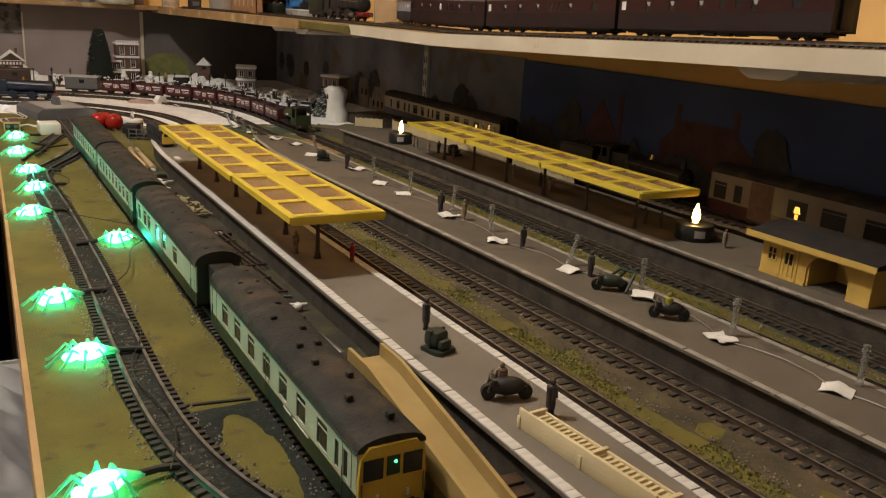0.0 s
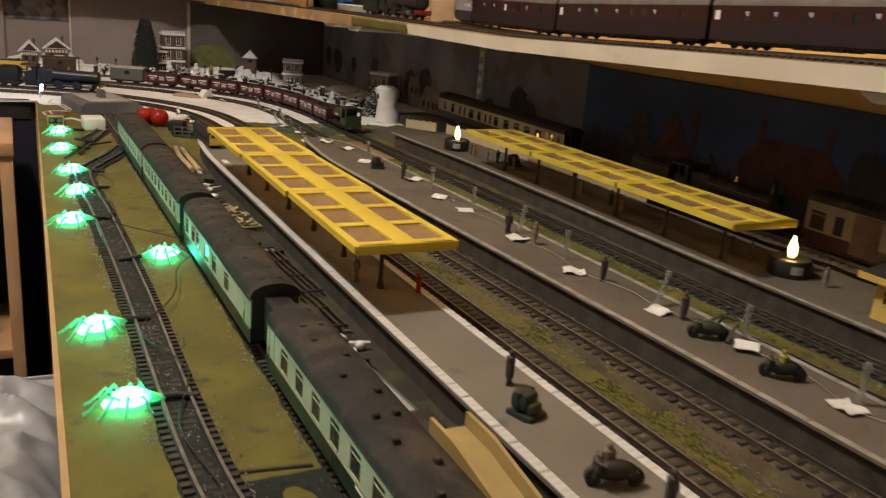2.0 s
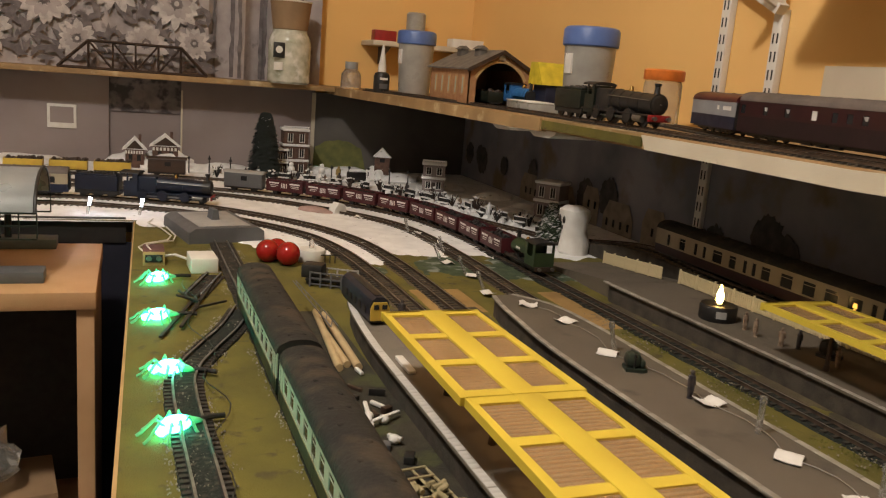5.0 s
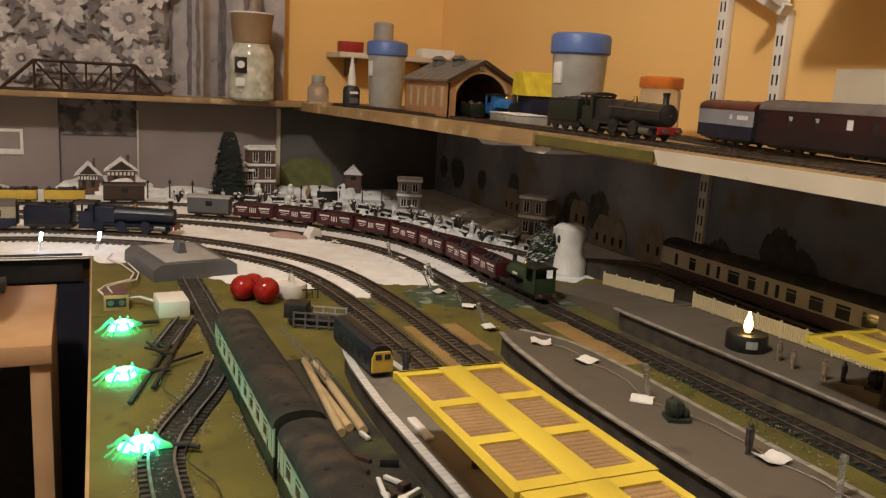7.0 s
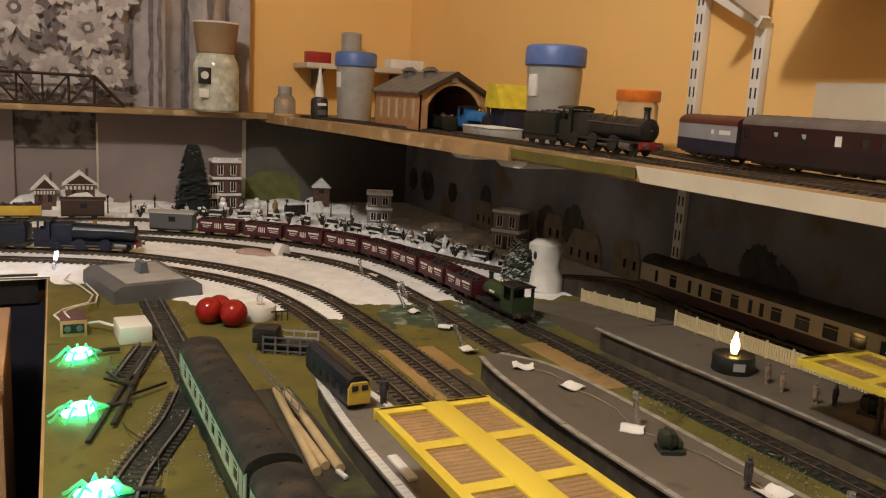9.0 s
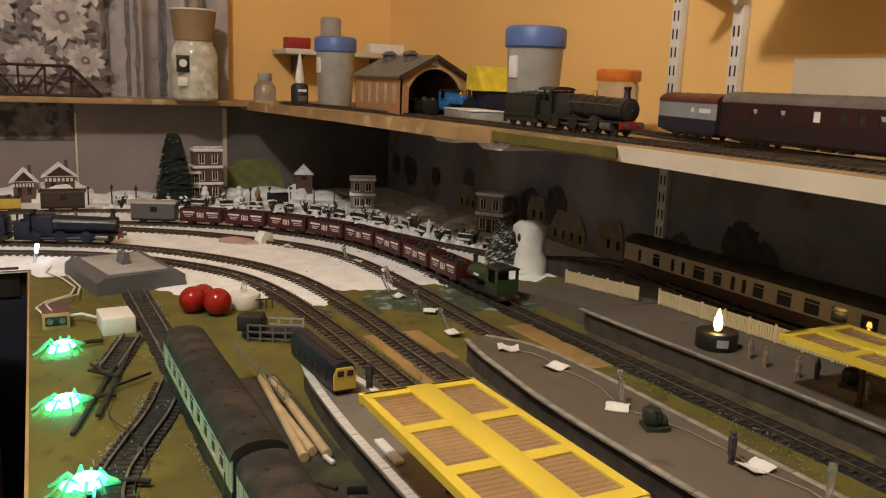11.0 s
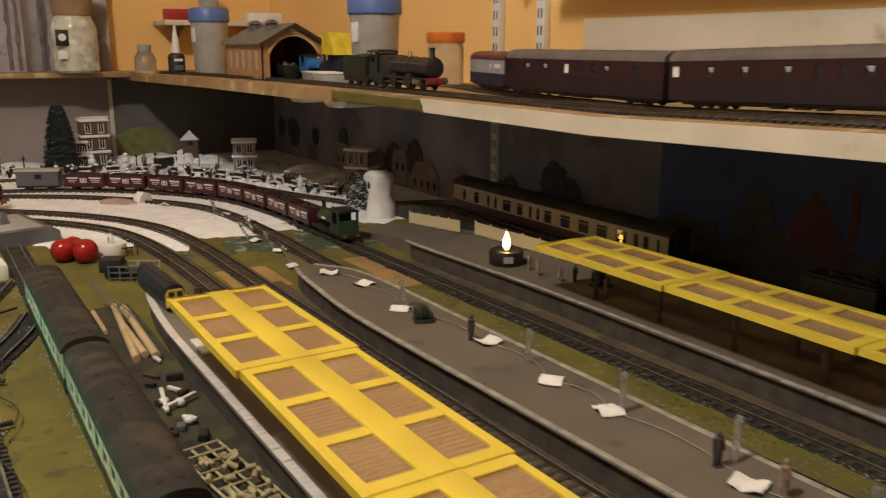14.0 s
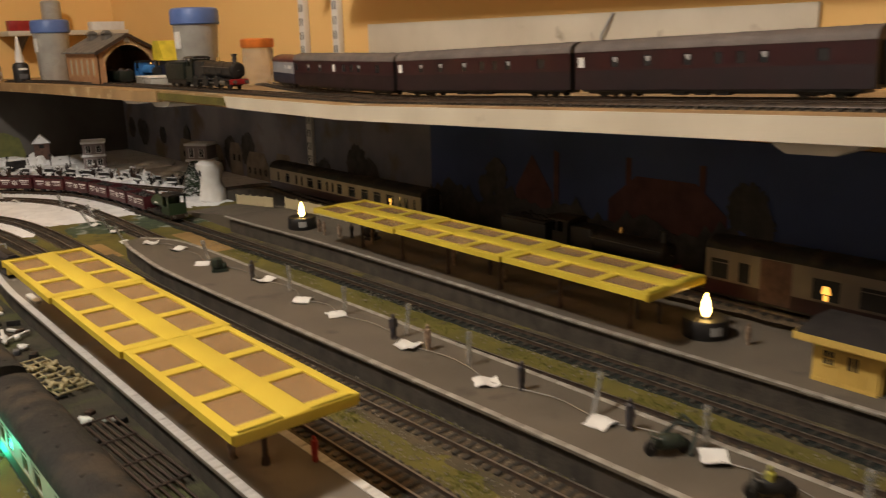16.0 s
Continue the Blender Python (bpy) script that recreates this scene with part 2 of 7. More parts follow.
# maroon darkened to paint the shading on the coaches' lower sides
SHADEMAROON = mat("shaded_maroon", (0.016, 0.006, 0.009), (0.01, 0.005, 0.007), 40, 0.5, bump=0.05)
NAVY = mat("navy", (0.009, 0.014, 0.04), rough=0.5)
FIG = mat("figure_dark", (0.03, 0.03, 0.04), (0.08, 0.06, 0.05), 150, 0.6)
FIGL = mat("figure_pale", (0.3, 0.22, 0.15), (0.14, 0.085, 0.06), 200, 0.6)
HIVIS = mat("figure_yellow", (0.5, 0.48, 0.06), (0.1, 0.1, 0.1), 150, 0.6)
BAGG = mat("luggage_green", (0.03, 0.045, 0.03), (0.015, 0.02, 0.015), 60, 0.5)
BLUEPRINT = mat("charcoal_fir", (0.025, 0.035, 0.03), (0.05, 0.06, 0.06), 200, 0.9, bump=0.8)
LEAD = mat("dead_steel", (0.2, 0.19, 0.17), rough=0.4, metal=0.6)
GLOWG = mat("green_glow", (0.2, 0.9, 0.6), rough=0.4, glow=(0.06, 1.0, 0.58), power=25)
LEGG = mat("green_legs", (0.3, 0.6, 0.35), rough=0.35, clear=0.4, glow=(0.05, 1.0, 0.4), power=0.12)
GREENLAMP = mat("green_lamp_glow", (0.1, 0.6, 0.3), rough=0.3, glow=(0.1, 1.0, 0.4), power=2.0)
FLAME = mat("flame_glow", (1, 0.8, 0.4), rough=0.4, glow=(1.0, 0.6, 0.16), power=16)
LEDW = mat("led_glow", (1, 1, 1), rough=0.4, glow=(0.62, 0.75, 1.0), power=34)
WINGLOW = mat("window_glow", (1, 0.6, 0.2), rough=0.4, glow=(1.0, 0.5, 0.08), power=1.6)
FROST = mat("frosted_roof", (0.42, 0.44, 0.44), (0.35, 0.37, 0.37), 30, 0.3, clear=0.3)
SACK = mat("plastic_sack", (0.38, 0.37, 0.36), (0.26, 0.25, 0.245), 9, 0.34, bump=0.2, bscale=90)
UNDERSHADE = mat("under_board_shade", (0.012, 0.013, 0.026), (0.007, 0.008, 0.016), 12, 0.95, bump=0.3, bscale=200)
CARPET = mat("dark_floor", (0.03, 0.032, 0.045), (0.02, 0.02, 0.03), 20, 0.95)
CEIL = mat("ceiling_paint", (0.6, 0.57, 0.52), rough=0.9)
DUSKWALL = mat("room_wall_paint", (0.52, 0.48, 0.43), rough=0.9)
BOX = mat("cardboard", (0.3, 0.19, 0.1), (0.24, 0.15, 0.08), 20, 0.8)
ROCK = mat("pink_stone", (0.42, 0.27, 0.24), (0.36, 0.24, 0.2), 80, 0.8)

# ---- mesh helpers (millimetres) ----
K = 0.001


def box(bm, x0, x1, y0, y1, z0, z1, bev=0.0, m=None):
    b = bmesh.ops.create_cube(bm, size=1)
    vs = b["verts"]
    bmesh.ops.scale(bm, vec=(abs(x1 - x0), abs(y1 - y0), abs(z1 - z0)), verts=vs)
    bmesh.ops.translate(bm, vec=((x0 + x1) / 2, (y0 + y1) / 2, (z0 + z1) / 2), verts=vs)
    if bev:
        es = list({e for v in vs for e in v.link_edges})
        r = bmesh.ops.bevel(bm, geom=es, offset=bev, segments=2, affect="EDGES", profile=0.5)
        vs = list({v for f in r["faces"] for v in f.verts} | {v for v in vs if v.is_valid})
    if m is not None:
        bmesh.ops.transform(bm, matrix=m, verts=vs)
    return bm


def rod(bm, p0, p1, r0, r1=None, seg=10):
    p0, p1 = Vector(p0), Vector(p1)
    d = p1 - p0
    m = Matrix.Translation((p0 + p1) / 2) @ d.to_track_quat("Z", "Y").to_matrix().to_4x4()
    bmesh.ops.create_cone(bm, cap_ends=True, segments=seg, radius1=r0, radius2=r0 if r1 is None else r1, depth=d.length, matrix=m)
    return bm


def ball(bm, c, r, s=(1, 1, 1), seg=12):
    m = Matrix.Translation(c) @ Matrix.Diagonal((*s, 1))
    bmesh.ops.create_uvsphere(bm, u_segments=seg, v_segments=max(6, seg // 2 + 2), radius=r, matrix=m)
    return bm


def prism(bm, pts, a, b, axis="y"):
    """A polygon carried from a to b along an axis; pts are the other two coordinates."""
    def at(p, c):
        return {"x": (c, p[0], p[1]), "y": (p[0], c, p[1]), "z": (p[0], p[1], c)}[axis]
    lo, hi = [bm.verts.new(at(p, a)) for p in pts], [bm.verts.new(at(p, b)) for p in pts]
    n = len(pts)
    bm.faces.new(lo), bm.faces.new(hi[::-1])
    for i in range(n):
        bm.faces.new((lo[i], hi[i], hi[(i + 1) % n], lo[(i + 1) % n]))
    return bm


def lathe(bm, prof, seg=24, c=(0, 0)):
    rings = []
    for r, z in prof:
        rings.append([bm.verts.new((c[0] + r * math.cos(2 * math.pi * i / seg), c[1] + r * math.sin(2 * math.pi * i / seg), z)) for i in range(seg)])
    for a, b in zip(rings, rings[1:]):
        for i in range(seg):
            bm.faces.new((a[i], a[(i + 1) % seg], b[(i + 1) % seg], b[i]))
    bm.faces.new(rings[0][::-1]), bm.faces.new(rings[-1])
    return bm


def tube(bm, pts, r, seg=6):
    """A bent round wire through pts."""
    rings = []
    for i, p in enumerate(pts):
        d = (Vector(pts[min(i + 1, len(pts) - 1)]) - Vector(pts[max(i - 1, 0)])).normalized()
        q = d.to_track_quat("Z", "Y")
        rings.append([bm.verts.new(Vector(p) + q @ Vector((r * math.cos(2 * math.pi * k / seg), r * math.sin(2 * math.pi * k / seg), 0))) for k in range(seg)])
    for a, b in zip(rings, rings[1:]):
        for k in range(seg):
            bm.faces.new((a[k], a[(k + 1) % seg], b[(k + 1) % seg], b[k]))
    bm.faces.new(rings[0][::-1]), bm.faces.new(rings[-1])
    return bm


def B():
    return bmesh.new()


def mesh_of(name, bm, material, smooth=35):
    bmesh.ops.recalc_face_normals(bm, faces=bm.faces)
    bmesh.ops.scale(bm, vec=(K, K, K), verts=bm.verts)
    me = bpy.data.meshes.new(name)
    bm.to_mesh(me)
    bm.free()
    me.materials.append(material)
    if smooth:
        me.shade_smooth()
        me.set_sharp_from_angle(angle=radians(smooth))
    return me


def part(name, bm, material, parent, label=""):
    ob = new(name, mesh_of(name, bm, material))
    ob.parent = parent
    return tagged(ob, label)


def piece(name, me, parent, x, y, z, rz=0.0):
    ob = new(name, me)
    ob.parent = parent
    ob.location, ob.rotation_euler = (x * K, y * K, z * K), (0, 0, radians(rz))
    return ob


def thing(name, x, y, z, rz=0.0, label="", category="", group="", kind=""):
    ob = new(name)
    ob.empty_display_size = 0.01
    ob.matrix_basis = pose(x * K, y * K, z * K, 0, 0, rz)
    return tagged(ob, label, category, group, kind)


def solo(name, bm, material, x=0, y=0, z=0, rz=0.0, label="", category="", group="", kind=""):
    ob = new(name, mesh_of(name, bm, material))
    ob.matrix_basis = pose(x * K, y * K, z * K, 0, 0, rz)
    return tagged(ob, label, category, group, kind)


def put(x, y, z, rz=0.0):
    return pose(x * K, y * K, z * K, 0, 0, rz)


def nz(x, y, z=0.0, s=1.0):
    return noise.noise(Vector((x * s, y * s, z)))


def sm(a, b, v):
    t = max(0.0, min(1.0, (v - a) / (b - a)))
    return t * t * (3 - 2 * t)


# ---- paths of the tracks ----
GROUND = 12.0


def curve_through(ctrl, step=5.0):
    """Points every few millimetres along a smooth line through the control points."""
    P = [Vector(c) for c in ctrl]
    P = [2 * P[0] - P[1]] + P + [2 * P[-1] - P[-2]]
    fine = []
    for i in range(1, len(P) - 2):
        a, b, c, d = P[i - 1:i + 3]
        n = max(40, int((c - b).length / step * 2))
        for k in range(n):
            t = k / n
            fine.append(0.5 * (2 * b + (c - a) * t + (2 * a - 5 * b + 4 * c - d) * t * t + (3 * b - a - 3 * c + d) * t ** 3))
    fine.append(P[-2])
    out, acc = [fine[0]], 0.0
    for a, b in zip(fine, fine[1:]):
        acc += (b - a).length
        if acc >= step:
            out.append(b)
            acc = 0.0
    return out


def length_to(path, y):
    """The way along a path that starts at low y, until it reaches y."""
    s = 0.0
    for a, b in zip(path, path[1:]):
        if b.y >= y:
            return s
        s += (b - a).length
    return s


T1 = curve_through([(230, 90), (165, 240), (118, 330), (98, 385), (88, 440), (84, 510), (84, 620), (85, 770), (82, 1000), (76, 1190), (82, 1250), (102, 1302), (128, 1361), (150, 1430)])
T2 = curve_through([(161, -150), (161, 400), (161, 900), (160, 1400), (158, 1765)])
T3 = curve_through([(348, -150), (341, 300), (337, 900), (335, 1400), (332, 1560), (320, 1710), (289, 1820), (215, 1925), (131, 1996), (30, 2040), (-100, 2065), (-620, 2080)])
T4 = curve_through([(432, -150), (420, 250), (405, 600), (393, 900), (387, 1400), (384, 1600), (371, 1745), (340, 1845), (285, 1935), (213, 2012), (136, 2071), (30, 2112), (-100, 2135), (-620, 2150)])
T5B = curve_through([(560, -150), (540, 450), (517, 900), (494, 1400), (494, 1680), (480, 1870), (428, 1990), (325, 2108), (235, 2174), (148, 2219), (30, 2252), (-100, 2270), (-620, 2285)])
T5 = curve_through([(606, -150), (598, 500), (593, 700), (584, 1000), (572, 1350), (563, 1650), (554, 1830), (520, 1980), (430, 2115), (300, 2215), (152, 2278), (30, 2310), (-100, 2328), (-620, 2345)])
T6 = curve_through([(745, -150), (748, 900), (752, 1400), (768, 1600), (706, 1821), (660, 1931), (612, 2065), (575, 2150), (500, 2270), (390, 2350), (200, 2405), (0, 2425), (-620, 2440)])
U1 = curve_through([(640, -150), (634, 600), (632, 1200), (628, 1700), (600, 2100), (540, 2440)])
U2 = curve_through([(680, -150), (677, 600), (678, 1050), (692, 1225), (728, 1420), (778, 1600), (815, 1720)])


def rail_mesh(path, off, z0, z1, w):
    bm = B()
    prev = None
    for i, p in enumerate(path):
        d = (path[min(i + 1, len(path) - 1)] - path[max(i - 1, 0)]).normalized()
        nrm = Vector((d.y, -d.x))
        z = [lift(p.y) if callable(z0) else z0 for lift in [z0 if callable(z0) else None]][0]
        h = z1
        ring = []
        for o, zz in ((-w, z), (-w * 0.45, z + h * 0.4), (-w * 0.6, z + h), (w * 0.6, z + h), (w * 0.45, z + h * 0.4), (w, z)):
            q = p + nrm * (off + o)
            ring.append(bm.verts.new((q.x, q.y, zz)))
        if prev:
            for k in range(5):
                bm.faces.new((prev[k], prev[k + 1], ring[k + 1], ring[k]))
        else:
            bm.faces.new(ring)
        prev = ring
    bm.faces.new(prev[::-1])
    return bm


def ballast_mesh(path, half, z, h, rough=1.2, inner=1.45):
    bm = B()
    prev = None
    for i, p in enumerate(path):
        d = (path[min(i + 1, len(path) - 1)] - path[max(i - 1, 0)]).normalized()
        nrm = Vector((d.y, -d.x))
        ring = []
        for k in range(11):
            o = -half + 2 * half * k / 10
            e = 3.5 * nz(p.x, p.y, k, 0.05) * (1 if k in (0, 10) else 0)
            q = p + nrm * (o + e)
            zz = (z(p.y) if callable(z) else z)
            zz += -1.5 if k in (0, 10) else (h * inner if 3 <= k <= 7 else h * 0.6) + rough * nz(q.x, q.y, 3.1, 0.25) + 0.5 * nz(q.x, q.y, 7.7, 0.03)
            ring.append(bm.verts.new((q.x, q.y, zz)))
        if prev:
            for k in range(10):
                bm.faces.new((prev[k], prev[k + 1], ring[k + 1], ring[k]))
        prev = ring
    return bm


sleeper_me = mesh_of("sleeper", box(B(), -15.5, 15.5, -1.9, 1.9, -2, 0, 0), SLEEPER, 0)


def track(name, path, label, zf=None, half=19.5, pitch=7.2, bed=BALLASTB, steel=RAILB, inner=1.0):
    th = thing(name, 0, 0, 0, 0, label, "railway track", "model railway tracks", "structure")
    base = zf or (lambda y: GROUND)
    part("ballast", ballast_mesh(path, half, base, 1.9, 1.2, inner), bed, th)
    for off in (-8.6, 8.6):
        part("rail", rail_mesh(path, off, lambda y: base(y) + 2.6, 3.2, 1.15), steel, th)
        # brighter strip on the rail head paints in its highlight
        part("rail_head", rail_mesh(path, off, lambda y: base(y) + 5.78, 0.16, 1.0), RAIL if steel is DARKRAIL else BROWNHEAD, th, "bright rail head with a painted highlight")
    total = sum((b - a).length for a, b in zip(path, path[1:]))
    n = min(298, int(total / pitch))
    for i in range(n):
        x, y, rz = along_fast(path, (i + 0.5) * total / n)
        piece("sleeper", sleeper_me, th, x, y, base(y) + 2.7, rz + random.uniform(-1.5, 1.5))
    return th


def along_fast(path, s):
    k = min(int(s / 5.6), len(path) - 3)
    acc = sum_to(path)[k]
    while k < len(path) - 2 and acc + (path[k + 1] - path[k]).length < s:
        acc += (path[k + 1] - path[k]).length
        k += 1
    while k > 0 and acc > s:
        k -= 1
        acc -= (path[k + 1] - path[k]).length
    a, b = path[k], path[k + 1]
    d = (b - a).normalized()
    p = a + d * (s - acc)
    return p.x, p.y, math.degrees(math.atan2(-d.x, d.y))


_sums = {}


def sum_to(path):
    if id(path) not in _sums:
        acc, out = 0.0, [0.0]
        for a, b in zip(path, path[1:]):
            acc += (b - a).length
            out.append(acc)
        _sums[id(path)] = out
    return _sums[id(path)]


def bank(y):
    """The back track climbs on to an embankment behind the far platform."""
    return GROUND + 32 * sm(1850, 1560, y)


def shelf_top(y):
    return 226.0 + max(0.0, (1080 - y) * 0.031)


# ---- room ----
def slab(name, x0, x1, y0, y1, z0, z1, material, label="", category="", bev=0.0):
    return solo(name, box(B(), x0, x1, y0, y1, z0, z1, bev), material, 0, 0, 0, 0, label, category, "", "structure")


slab("wall_east", 885, 985, -1500, 2760, -750, 1500, ORANGE, "orange painted plaster wall behind the shelf", "wall")
slab("wall_north", -1600, 885, 2675, 2775, -750, 1500, ORANGE, "orange painted plaster wall", "wall")
slab("wall_west", -1700, -1600, -1500, 2775, -750, 1500, DUSKWALL, "plain painted room wall", "wall")
slab("wall_south", -1700, 985, -1600, -1500, -750, 1500, DUSKWALL, "plain painted room wall", "wall")
slab("floor", -1700, 985, -1600, 2775, -800, -750, CARPET, "dark carpeted floor", "floor")
slab("ceiling", -1700, 985, -1600, 2775, 1500, 1550, CEIL, "plain pale ceiling", "ceiling")


# ---- baseboard and ground ----
def board_edge(y):
    """The left edge of the board: the long table, then the far end that runs on to the left."""
    return 17 + 0.017 * max(0, y - 400) if y < 1935 else -640


def ground_sheet():
    bm = B()
    grid = {}
    ys = [-150 + j * 16 for j in range(177)]
    for j, y in enumerate(ys):
        x0 = board_edge(y)
        for i in range(90):
            x = x0 + (884 - x0) * i / 89
            h = 0.7 * nz(x, y, 0, 0.02) + 0.25 * nz(x, y, 5, 0.11)
            grid[j, i] = bm.verts.new((x, y, GROUND + h))
    for j in range(len(ys) - 1):
        for i in range(89):
            bm.faces.new((grid[j, i], grid[j, i + 1], grid[j + 1, i + 1], grid[j + 1, i]))
    return bm


solo("ground", ground_sheet(), GRASS, label="olive green flocked model grass on the baseboard", category="ground", kind="structure")
bd = thing("baseboard", 0, 0, 0, 0, "pale wooden baseboard carrying the model railway", "baseboard", "", "structure")
part("top_board", prism(B(), [(17.5, -150), (884, -150), (884, 2674), (-640, 2674), (-640, 1952), (42, 1948), (40, 1935), (18, 420)], -10, GROUND - 1.3, "z"), DIRT, bd)
part("side_rail", prism(B(), [(11, -150), (17, -150), (17.4, 420), (43, 1930), (41.6, 1932), (13.5, 420)], -48, GROUND - 1, "z"), WOOD, bd, "thick pale wooden edging strip")
part("end_rail", box(B(), -640, 30, 1938, 1950, -25, GROUND + 2), BLACK, bd, "black edging of the far board")
# two added dark sheets stand in for the shade beneath the board
part("skirt", prism(B(), [(19, -140), (24, -140), (24.5, 420), (50, 1932), (45, 1934), (19.5, 420)], -748, -48.5, "z"), UNDERSHADE, bd, "dark sheet added as shade below the edge")
part("skirt", box(B(), -640, 44, 1941, 1946, -748, -25.5), UNDERSHADE, bd)
for lx, ly in ((60, 100), (60, 1850), (820, 100), (820, 2600), (-560, 2600), (-560, 2000)):
    part("leg", box(B(), lx - 22, lx + 22, ly - 22, ly + 22, -750, -10, 2), WOOD, bd)


def patch(name, material, x0, x1, y0, y1, mask, h, label, step=9.0, grain=0.5):
    """A loose covering strewn on the ground: thick where the mask is above nought, sunk below the ground elsewhere."""
    bm = B()
    nx, ny = int((x1 - x0) / step) + 1, int((y1 - y0) / step) + 1
    v, val = {}, {}
    for i in range(nx):
        for j in range(ny):
            x, y = x0 + i * step, y0 + j * step
            m = -9.0 if x < board_edge(y) + 4 else mask(x, y) + 0.55 * nz(x, y, 1.7, 0.018) + 0.4 * nz(x, y, 4.2, 0.06)
            val[i, j] = m
            v[i, j] = (x, y, GROUND - 2 + (2 + h) * max(0, min(1, m * 1.6 + 0.3)) + grain * nz(x, y, 9, 0.15))
    made = {}

    def vert(k):
        if k not in made:
            made[k] = bm.verts.new(v[k])
        return made[k]
    for i in range(nx - 1):
        for j in range(ny - 1):
            ks = ((i, j), (i + 1, j), (i + 1, j + 1), (i, j + 1))
            if max(val[k] for k in ks) > -0.3:
                bm.faces.new([vert(k) for k in ks])
    return solo(name, bm, material, label=label, category="ground cover", kind="stuff")


patch("dirt", DARKDIRT, 185, 242, -140, 1420, lambda x, y: 0.6, 1.0, "brown earth strewn beside the siding")
patch("dirt", DIRT, 300, 640, -140, 1420, lambda x, y: 0.6 if x < 346 else (-0.42 if x < 378 else (0.45 if x < 418 else (-0.1 if x < 500 else (-0.4 if x < 578 else 0.6)))), 0.9, "brown earth and turf between the tracks", 6.0)
patch("snow", SNOW, -630, 880, 1560, 2670, lambda x, y: -0.55 + 1.5 * sm(1600, 1790, y + 0.1 * (x - 400) - 170 * sm(250, 100, x) + 60 * sm(330, 350, x) * sm(385, 365, x)), 1.6, "white model snow strewn over the curve", 10.0)
patch("moss", MOSS, 330, 720, 1440, 1760, lambda x, y: -0.5 + 1.1 * math.exp(-((x - 540) / 130) ** 2 - ((y - 1600) / 90) ** 2) + 0.8 * math.exp(-((x - 350) / 18) ** 2 - ((y - 1580) / 60) ** 2) + 0.7 * math.exp(-((x - 440) / 40) ** 2 - ((y - 1640) / 50) ** 2), 1.2, "dark green moss scatter with snow dust")
patch("card", TAN, 338, 640, 1310, 1510, lambda x, y: 0.6 if (352 < x < 372 and 1330 < y < 1500) or (362 < x < 425 and 1400 < y < 1500) or (525 < x < 560 and 1320 < y < 1480) else -1.0, 0.7, "bare brown board showing between the tracks", 7.0)

patch("ash", BALLAST, 96, 150, 190, 474, lambda x, y: -1.0 + 1.9 * min(1.0, (((x - 124) / 15) ** 2 + ((y - 392) / 70) ** 2) * 0.8), 0.9, "black ash strewn round a strip of turf", 5.0)

# ---- platforms ----
slab_white = mesh_of("edge_slab", box(B(), -3.3, 3.3, -3.12, 3.12, -1.2, 0.5, 0.12), EDGE, 0)
slab_stone = mesh_of("edge_slab", box(B(), -2.6, 2.6, -9.5, 9.5, -1.2, 0.4, 0.35), EDGE2, 0)
PT = 36.0


def platform(name, outline, label, edges, me, pitch, top=PLAT):
    th = thing(name, 0, 0, 0, 0, label, "platform", "station platforms", "structure")
    part("deck", prism(B(), outline, PT - 2.2, PT, "z"), top, th)
    c = Vector((sum(p[0] for p in outline) / len(outline), sum(p[1] for p in outline) / len(outline)))
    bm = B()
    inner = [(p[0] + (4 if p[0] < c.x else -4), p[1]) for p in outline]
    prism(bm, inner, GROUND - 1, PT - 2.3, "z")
    part("side_wall", bm, PLATSIDE, th, "dark brown platform wall")
    for line in edges:
        path = curve_through(line, 1.0)
        tot = sum_to(path)[-1]
        n = int(tot / pitch)
        kerb = part("kerb", rail_mesh(path[::8], 0, PT - 1.6, 1.5, 2.4), EDGE2, th)
        for i in range(n):
            x, y, rz = along_fast1(path, (i + 0.5) * tot / n)
            piece("edge_slab", me, kerb, x, y, PT + random.uniform(0, 0.25), rz + random.uniform(-0.8, 0.8))
    return th


def along_fast1(path, s):
    sums = sum_to(path)
    k = min(range(len(sums)), key=lambda i: abs(sums[i] - s))
    k = min(k, len(path) - 2)
    d = (path[k + 1] - path[k]).normalized()
    return path[k].x, path[k].y, math.degrees(math.atan2(-d.x, d.y))


P1L = [(234, -120), (234, 600), (235, 1140), (236, 1240), (241, 1320), (248, 1372), (258, 1400)]
P1R = [(302, -120), (301, 300), (298, 640), (296, 1000), (292, 1240), (284, 1330), (272, 1390)]
platform("platform", P1L + P1R[::-1], "grey station platform edged with white slabs", [[(x + 4, y) for x, y in P1L], [(x - 4, y) for x, y in P1R]], slab_white, 6.25, PLATG)
P2L = [(434, -120), (428, 300), (420, 600), (409, 900), (400, 1180), (407, 1300), (412, 1350), (419, 1386)]
P2R = [(508, -120), (502, 450), (496, 800), (489, 1120), (487, 1250), (478, 1340), (448, 1390)]
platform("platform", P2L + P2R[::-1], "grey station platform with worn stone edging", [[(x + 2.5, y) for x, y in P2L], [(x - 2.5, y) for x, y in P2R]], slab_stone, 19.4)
P3L = [(624, -120), (618, 480), (614, 700), (614, 900), (612, 1130), (607, 1260), (602, 1340), (598, 1430), (602, 1440)]
P3R = [(735, -120), (735, 600), (730, 1000), (722, 1250), (705, 1430)]
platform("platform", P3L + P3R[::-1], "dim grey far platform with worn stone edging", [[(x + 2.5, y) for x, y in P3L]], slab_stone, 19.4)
solo("platform_ramp", prism(B(), [(1436, GROUND - 1), (1436, PT - 0.3), (1640, GROUND + 1), (1640, GROUND - 1)], 612, 716, "x"), PLAT, label="grey ramp at the end of the far platform", category="ramp", kind="structure")

